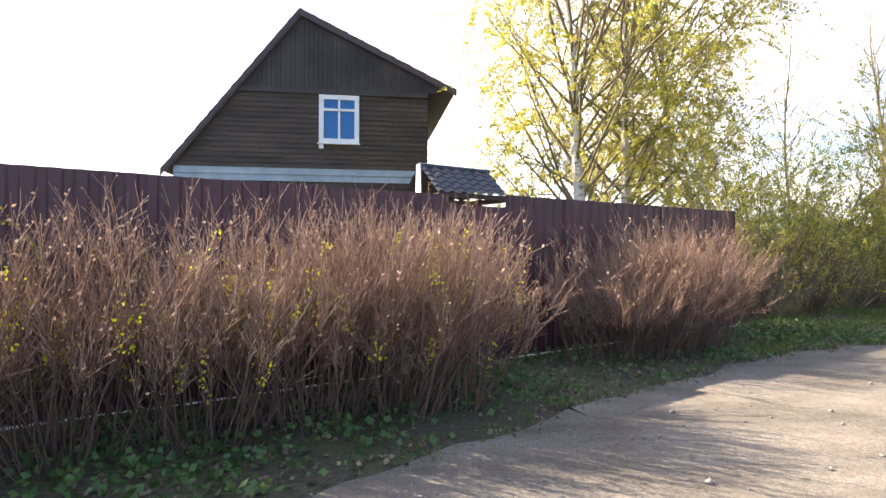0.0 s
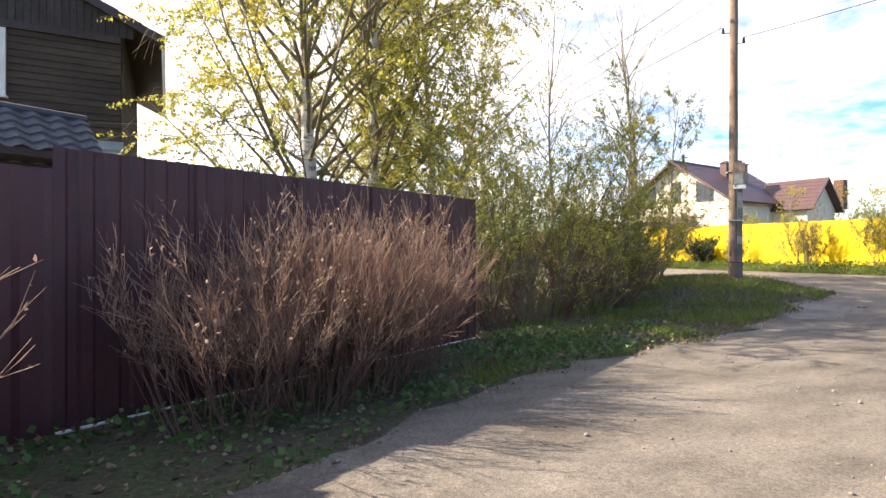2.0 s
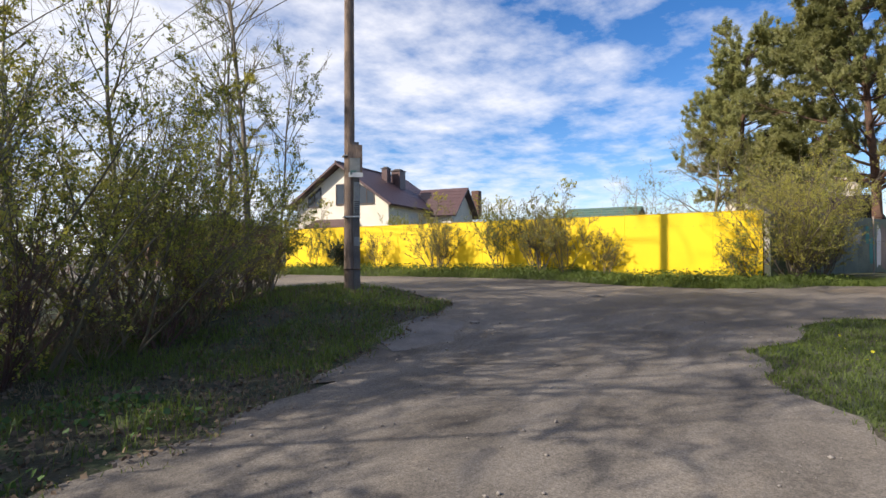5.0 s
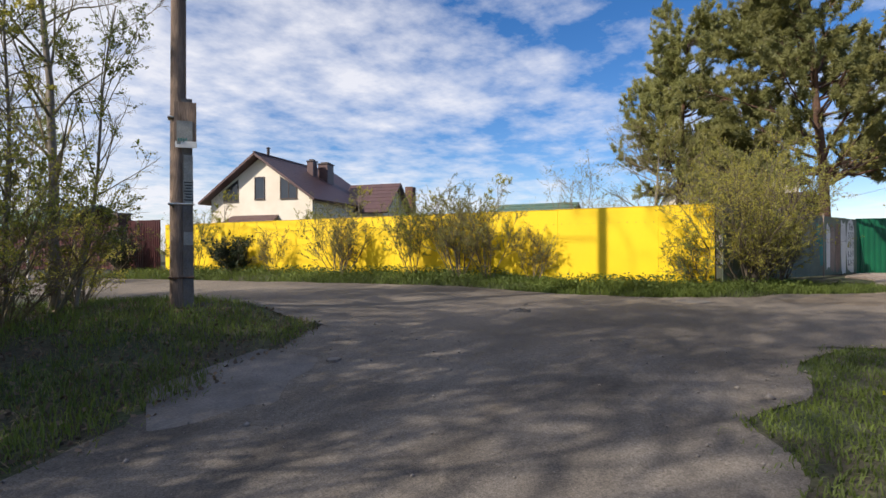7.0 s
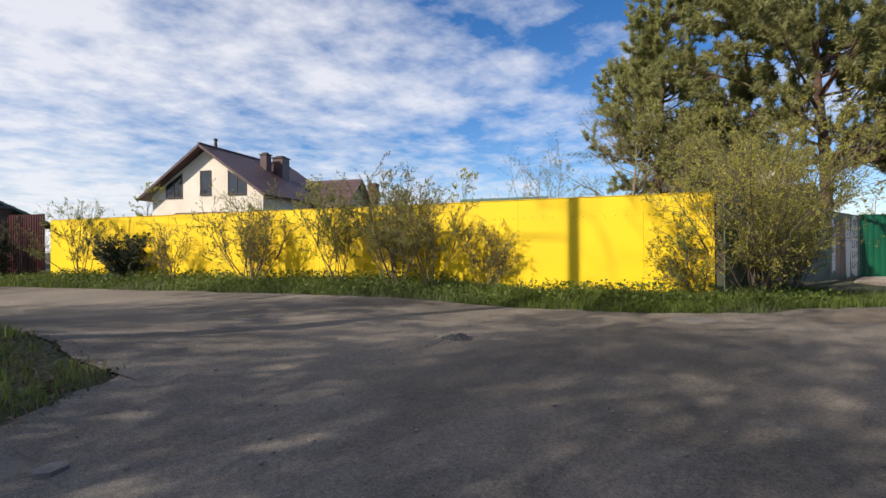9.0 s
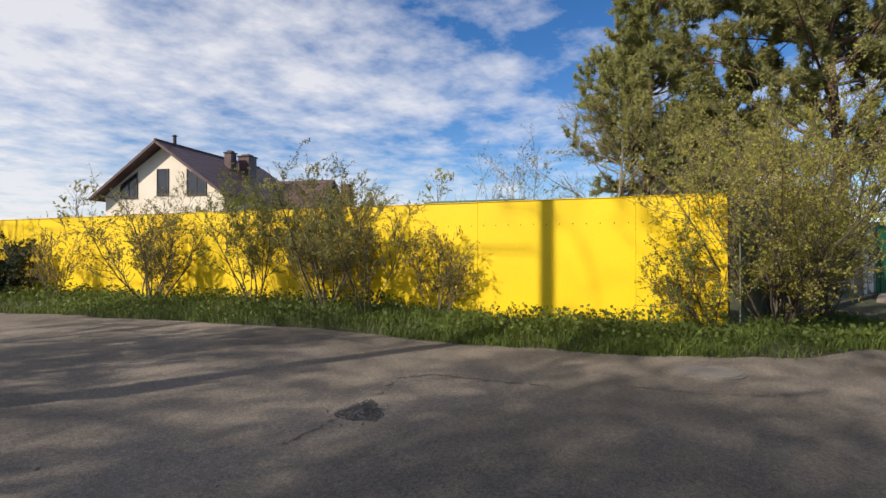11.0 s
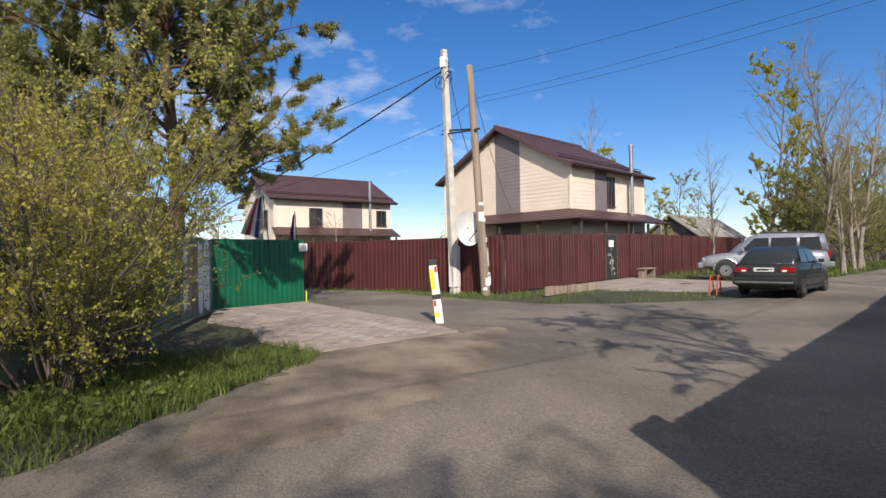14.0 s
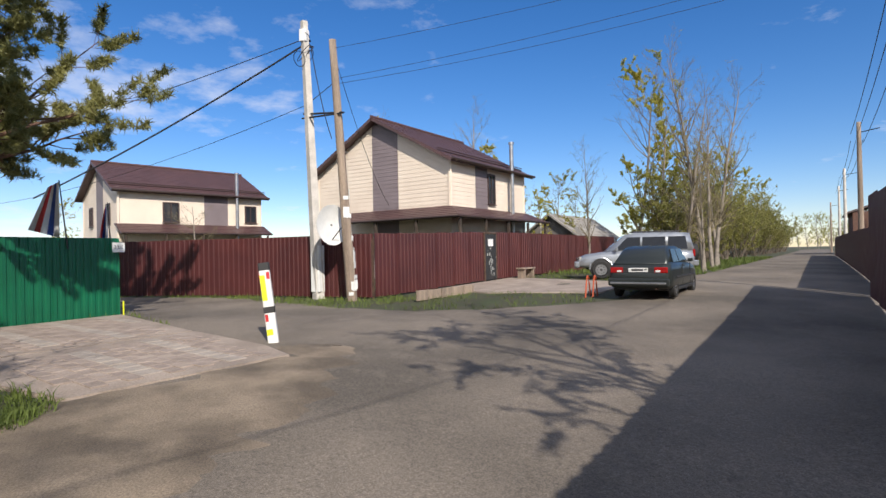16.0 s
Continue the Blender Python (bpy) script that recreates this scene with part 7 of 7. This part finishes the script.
# distant trees: a few kinds, copied along the roads and behind the plots
kinds = {
    "green": tree("roadside_tree", 44.0, -62.0, 7.5, 2.2, 61, "yellow-green spring tree in a roadside belt", "roadside trees", bark=M_GREYBARK, leaf=M_LEAFBIRCH, count=11000, size=0.072, r0=0.1, first=0.1, limbs=30, per=(5, 4)),
    "olive": bushy("roadside_tree", 47.0, -75.0, 5.0, 4.0, 62, "olive-green spreading roadside thicket tree", "roadside trees", M_LEAFOLIVE, 9000, 0.1, 12, category="tree", low=0.06, splay=0.5, per=(7, 5)),
    "bare": tree("bare_tree", 30.0, -25.0, 11.5, 2.4, 63, "tall bare pale roadside tree", "bare roadside trees", bark=M_GREYBARK, leaf=M_LEAFBIRCH, count=350, size=0.06, r0=0.14, first=0.2, limbs=36, limb_angle=35, per=(6, 5)),
    "birch": tree("distant_birch", 24.0, 62.0, 10.0, 2.2, 64, "distant birch in thin spring leaf", "distant trees", leaf=M_LEAFBIRCH, count=4200, size=0.14, r0=0.12, first=0.15, limbs=28, per=(4, 3), droop=0.2),
}


def again(kind, x, y, s, turn=0):
    ob = copy_thing(kinds[kind], pose(x, y, H(x, y), 0, 0, turn))
    ob.scale = (s, s, s)
    return ob


rr = random.Random(21)
for i in range(3):
    again("bare", 30.3 + i * 0.6, -27 - i * 2.2, rr.uniform(0.75, 1.05), rr.uniform(0, 360))
again("bare", 30.6, -24.0, 0.8, 140)
again("bare", 29.6, -23.8, 0.55, 60)
again("bare", 36.5, -24.5, 0.62, 70)
for i in range(34):
    t_ = 21 + i * 3.2 + rr.uniform(-1, 1)
    row = i % 3
    e_ = np.array((26.5, -9.0)) + ROAD_DIR * (t_ + 0) + np.array((0.98, 0.2)) * (2.2 + 2.2 * row + rr.uniform(-0.5, 0.5))
    again("olive" if row == 0 else ("green" if rr.random() < 0.7 else "olive"), e_[0], e_[1], rr.uniform(1.1, 1.45) if row == 0 else rr.uniform(1.35, 1.75), rr.uniform(0, 360))
for i in range(12):
    e_ = np.array((17.5, 3.8)) + ROAD_DIR * (85 + i * 9) + np.array((-0.98, -0.2)) * rr.uniform(1.5, 7)
    again("green" if i % 2 else "olive", e_[0], e_[1], rr.uniform(0.7, 1.0), rr.uniform(0, 360))
for i in range(5):
    again("green", 62 + 4 * (i % 3), -205 - 6 * i, 1.4, 50 * i)
for x_, y_, s_, k_ in ((47, -17, 0.95, "birch"), (44, -24, 0.85, "birch"), (47, -26, 1.05, "bare"), (45.5, -29.5, 0.75, "green"), (43, -33, 0.7, "green"), (40.2, -26.8, 0.78, "green"), (38.6, -22.8, 0.5, "birch"), (62, -20, 0.55, "olive"), (58, -24, 0.6, "olive"), (68, -26, 0.7, "olive"),
                       (52, 6, 0.8, "green"), (56, 12, 0.9, "birch"), (50, 16, 0.7, "olive"), (47, 24, 0.75, "green"), (44, 28, 0.62, "olive"), (52, 33, 0.7, "green"), (58, 40, 0.8, "green"), (39, 24, 0.55, "olive"), (36, 28.5, 0.55, "green"), (31, 27, 0.5, "olive"), (33.5, 30, 0.62, "olive"),
                       (28, 31, 0.45, "green"), (30, 38, 0.5, "olive"), (12, 45, 0.8, "birch"), (8, 40, 0.85, "birch"), (3, 36, 0.8, "green"), (16, 60, 1.0, "birch"), (20, 70, 1.0, "birch"), (28, 66, 0.95, "birch"), (33, 72, 1.0, "birch"), (38, 80, 0.95, "green"), (10, 75, 1.1, "birch"), (4, 60, 1.0, "green"), (-3, 45, 0.8, "green"), (-10, 40, 0.75, "birch"), (-16, 36, 0.7, "green"), (0, 28, 0.55, "green"), (-13, 24, 0.45, "birch"), (24, 48, 0.6, "green"), (27.5, 52, 0.7, "birch"), (13.5, 30, 0.55, "green"), (10.5, 27, 0.6, "green"), (8.5, 31, 0.7, "green"), (60, 55, 0.9, "green"), (70, 45, 0.9, "green"), (75, 30, 0.9, "olive"), (80, 12, 0.9, "green"), (85, -5, 0.9, "green"), (80, -35, 0.9, "green"), (70, -45, 0.9, "olive"), (60, -48, 0.8, "green")):
    again(k_, x_, y_, s_, rr.uniform(0, 360))
# unseen trees added in the garden across the road to shade the asphalt
for x_, y_, s_, k_ in ((12.6, -1.2, 0.8, "green"), (8.0, -3.8, 0.9, "birch")):
    again(k_, x_, y_, s_, 40)

# Out-of-view birch added so its crown dapples the road.
tree("garden_birch", 15.3, 1.1, 9.2, 2.7, 71, "unseen spreading birch in thin leaf added to shade the road", "", count=24000, size=0.06, r0=0.13, first=0.2, limbs=38, per=(6, 5), droop=0.2)

# ---------------------------------------------------------------- grass, weeds, litter, gravel
def scatter(rng, n, box, ok):
    x, y = rng.uniform(box[0], box[2], n), rng.uniform(box[1], box[3], n)
    k = ok(x, y)
    for ring in PADS + (GARDEN_PAD,):
        k &= inside_distance(ring, x, y) > 0.02
    return x[k], y[k]


def blades(name, x, y, tall, material, label, rng, width=0.006, kind="stuff", lean=0.4):
    n = len(x)
    p = np.stack([x, y, height(x, y) - 0.02], 1)
    h = tall * rng.uniform(0.45, 1.25, n)
    a = rng.uniform(0, 2 * np.pi, n)
    side = np.stack([np.cos(a), np.sin(a), np.zeros(n)], 1) * width
    ln = rng.normal(0, lean, (n, 2))
    mid = p + np.stack([ln[:, 0] * h * 0.3, ln[:, 1] * h * 0.3, h * 0.6], 1)
    tip = p + np.stack([ln[:, 0] * h, ln[:, 1] * h, h * np.clip(1.0 - 0.3 * np.hypot(ln[:, 0], ln[:, 1]), 0.4, 1)], 1)
    v = np.stack([p - side, p + side, mid + side * 0.7, mid - side * 0.7, tip - side * 0.08, tip + side * 0.08], 1).reshape(-1, 3)
    b = np.arange(n)[:, None] * 6
    f = np.concatenate([b + np.array((0, 1, 2, 3)), b + np.array((3, 2, 5, 4))])
    ob = part(name, np_mesh(name, v, f), material, None)
    return tagged(ob, label, "grass", kind=kind)


rg = np.random.default_rng(77)


def before_fence(x, y):
    """The strip between the road and the yellow fence or the boards."""
    yellow_side = ((x - YF_A[0]) * 0.99 + (y - YF_A[1]) * 0.141 < -0.02) & (y > 7.0)
    board_side = ((x - GF_A[0]) * -gd[1] + (y - GF_A[1]) * gd[0] < -0.03) & (y <= 7.0)
    return yellow_side | board_side



def off_road(x, y, m=0.05):
    return np.minimum(lane_d(x, y), road_d(x, y)) > m


def clumpy(x, y, f=0.8, cut=0.0):
    return wobble(x, y, f) + 0.5 * wobble(y + 3, x, f * 3.1) + rg.normal(0, 0.25, len(x)) > cut


x_, y_ = scatter(rg, 70000, (-4, 0, 19, 14), lambda x, y: (np.abs(np.minimum(lane_d(x, y), road_d(x, y)) - 0.05) < 0.22) & clumpy(x, y, 1.6, 0.1))
blades("edge_grass", x_, y_, 0.09, M_GRASS, "thin grass creeping over the lane's edge", rg, 0.005, lean=0.7)
x_, y_ = scatter(rg, 60000, (21.4, 3.6, 25.6, 12.5), lambda x, y: (road_d(x, y) > -0.08) & before_fence(x, y) & clumpy(x, y, 1.3, -0.1))
blades("verge_grass", x_, y_, 0.17, M_GRASS, "thick green grass below the yellow fence", rg, 0.007, lean=0.6)
f1side = lambda x, y: (x - F1[0]) * perp[0] + (y - F1[1]) * perp[1]
# Thinned below x 8.5: bare dark soil there deepens the fence's shade.
x_, y_ = scatter(rg, 85000, (4.5, 6.5, 16.6, 19), lambda x, y: off_road(x, y) & (f1side(x, y) > -3.5) & clumpy(x, y, 0.8, np.where(x < 8.5, 0.35, -0.2)))
blades("verge_grass", x_, y_, 0.16, M_GRASS, "uneven green spring grass on the lane verge", rg, 0.006)
x_, y_ = scatter(rg, 26000, (5, 7, 16.5, 18), lambda x, y: off_road(x, y, 0.0) & clumpy(x, y, 1.1, 0.25))
blades("dry_verge_grass", x_, y_, 0.13, M_DRYGRASS, "dry straw-coloured grass among the green", rg, 0.005, lean=0.9)
x_, y_ = scatter(rg, 100000, (19, 3.4, 26.5, 27), lambda x, y: (road_d(x, y) > 0.0) & before_fence(x, y) & clumpy(x, y, 0.9, -0.5))
blades("verge_grass", x_, y_, 0.2, M_GRASS, "thick green grass below the yellow fence", rg, 0.007)
x_, y_ = scatter(rg, 90000, (8.5, -1.5, 18.6, 6.4), lambda x, y: off_road(x, y, 0.0) & (y > (x - 3.5) * 0.5286 - 3.4) & clumpy(x, y, 0.9, -0.6))
blades("verge_grass", x_, y_, 0.085, M_GRASS, "short sunlit green grass beside the lane", rg, 0.006)
x_, y_ = scatter(rg, 40000, (26, -24, 42, 3), lambda x, y: (road_d(x, y) > 0.0) & ((x - F4[0]) * -0.98 + (y - F4[1]) * -0.2 > 0.0) & clumpy(x, y, 0.9, 0.1))
blades("verge_grass", x_, y_, 0.15, M_GRASS, "patchy green grass below the brown-red fence", rg, 0.008)
x_, y_ = scatter(rg, 16000, (31, -6.5, 44, 2), lambda x, y: (road_d(x, y) > -0.35) & clumpy(x, y, 0.9, -0.4))
blades("verge_grass", x_, y_, 0.16, M_GRASS, "rough grass tufts at the foot of a metal fence", rg, 0.008)
x_, y_ = scatter(rg, 30000, (22, -60, 42, -18), lambda x, y: (road_d(x, y) > 0.0) & clumpy(x, y, 0.5, -0.4))
blades("verge_grass", x_, y_, 0.28, M_GRASS, "green grass along the far roadside", rg, 0.02)


def leaf_carpet(name, x, y, z, size, material, label, category="ground cover", flat=1.0):
    n = len(x)
    p = np.stack([x, y, height(x, y) + z], 1)
    d = rg.normal(0, 1, (n, 3))
    d[:, 2] *= 1 - 0.8 * flat
    return tagged(part(name, leaf_mesh(rg, name, p, size, 0, 0.42, along=unit(d), fold=0.08), material), label, category, kind="stuff")


x_, y_ = scatter(rg, 60000, (-8, -3, 9, 10.5), lambda x, y: off_road(x, y, 0.0) & (f1side(x, y) > 0.1) & (f1side(x, y) < 3.2) & clumpy(x, y, 0.9, -0.1))
leaf_carpet("ground_cover", x_, y_, rg.uniform(0.0, 0.13, len(x_)), 0.065, M_WEED, "low green leafy ground cover beneath bare shrubs")
x_, y_ = scatter(rg, 26000, (-8, -3, 13, 12), lambda x, y: (lane_d(x, y) > -0.15) & (f1side(x, y) > 0.0) & (f1side(x, y) < 3.4))
leaf_carpet("leaf_litter", x_, y_, rg.uniform(0.005, 0.03, len(x_)), 0.05, M_LITTER, "brown dead leaves on the ground", "leaf litter")
x_, y_ = scatter(rg, 12000, (5, 8.5, 16, 18), lambda x, y: off_road(x, y, -0.1))
leaf_carpet("leaf_litter", x_, y_, rg.uniform(0.005, 0.04, len(x_)), 0.05, M_LITTER, "brown dead leaves on the ground", "leaf litter")
x_, y_ = scatter(rg, 50000, (19.3, 4.3, 26, 26), lambda x, y: (road_d(x, y) > 0.12) & (((x - YF_A[0]) * 0.99 + (y - YF_A[1]) * 0.141 < 0.0)) & clumpy(x, y, 0.9, -0.2))
leaf_carpet("leafy_weeds", x_, y_, rg.uniform(0.04, 0.27, len(x_)), 0.06, M_GRASS, "lush broad-leaved weeds below the yellow fence", "weeds", 0.5)
x_, y_ = scatter(rg, 240, (9, -1, 18, 5.2), lambda x, y: off_road(x, y, 0.2) & (y > (x - 3.5) * 0.5286 - 3.3))
leaf_carpet("dandelions", x_, y_, rg.uniform(0.1, 0.16, len(x_)), 0.04, M_LEAFYEL, "yellow dandelion heads in short grass", "flowers")

octa = np.array(((1, 0, 0), (-1, 0, 0), (0, 1, 0), (0, -1, 0), (0, 0, 1), (0, 0, -1)), float)
octf = np.array(((0, 2, 4), (2, 1, 4), (1, 3, 4), (3, 0, 4), (2, 0, 5), (1, 2, 5), (3, 1, 5), (0, 3, 5)))
x_, y_ = scatter(rg, 5200, (-4, -2, 27, 12), lambda x, y: (np.minimum(lane_d(x, y), road_d(x, y)) < 0.15) & (rg.uniform(0, 1, len(x)) < np.where(road_d(x, y) < -0.4, 0.12, 0.9)))
n_ = len(x_)
sz = rg.gamma(2.0, 0.0045, n_)[:, None, None] * rg.uniform(0.6, 1.3, (n_, 6, 1)) * np.array((1, 1, 0.7))
v = np.stack([x_, y_, height(x_, y_) + 0.012], 1)[:, None] + octa[None] * sz
tagged(part("gravel", np_mesh("gravel", v.reshape(-1, 3), (np.arange(n_)[:, None, None] * 6 + octf).reshape(-1, 3)), M_STONE), "loose grey pebbles on the lane", "gravel", kind="stuff")


for ob in scene.objects:
    if ob.name.split(".")[0] in ("crown", "twig_growth", "bud_growth", "leaf_growth", "stem_growth", "branchwork", "limb_work", "screw_row"):
        ob["kind"] = "stuff"
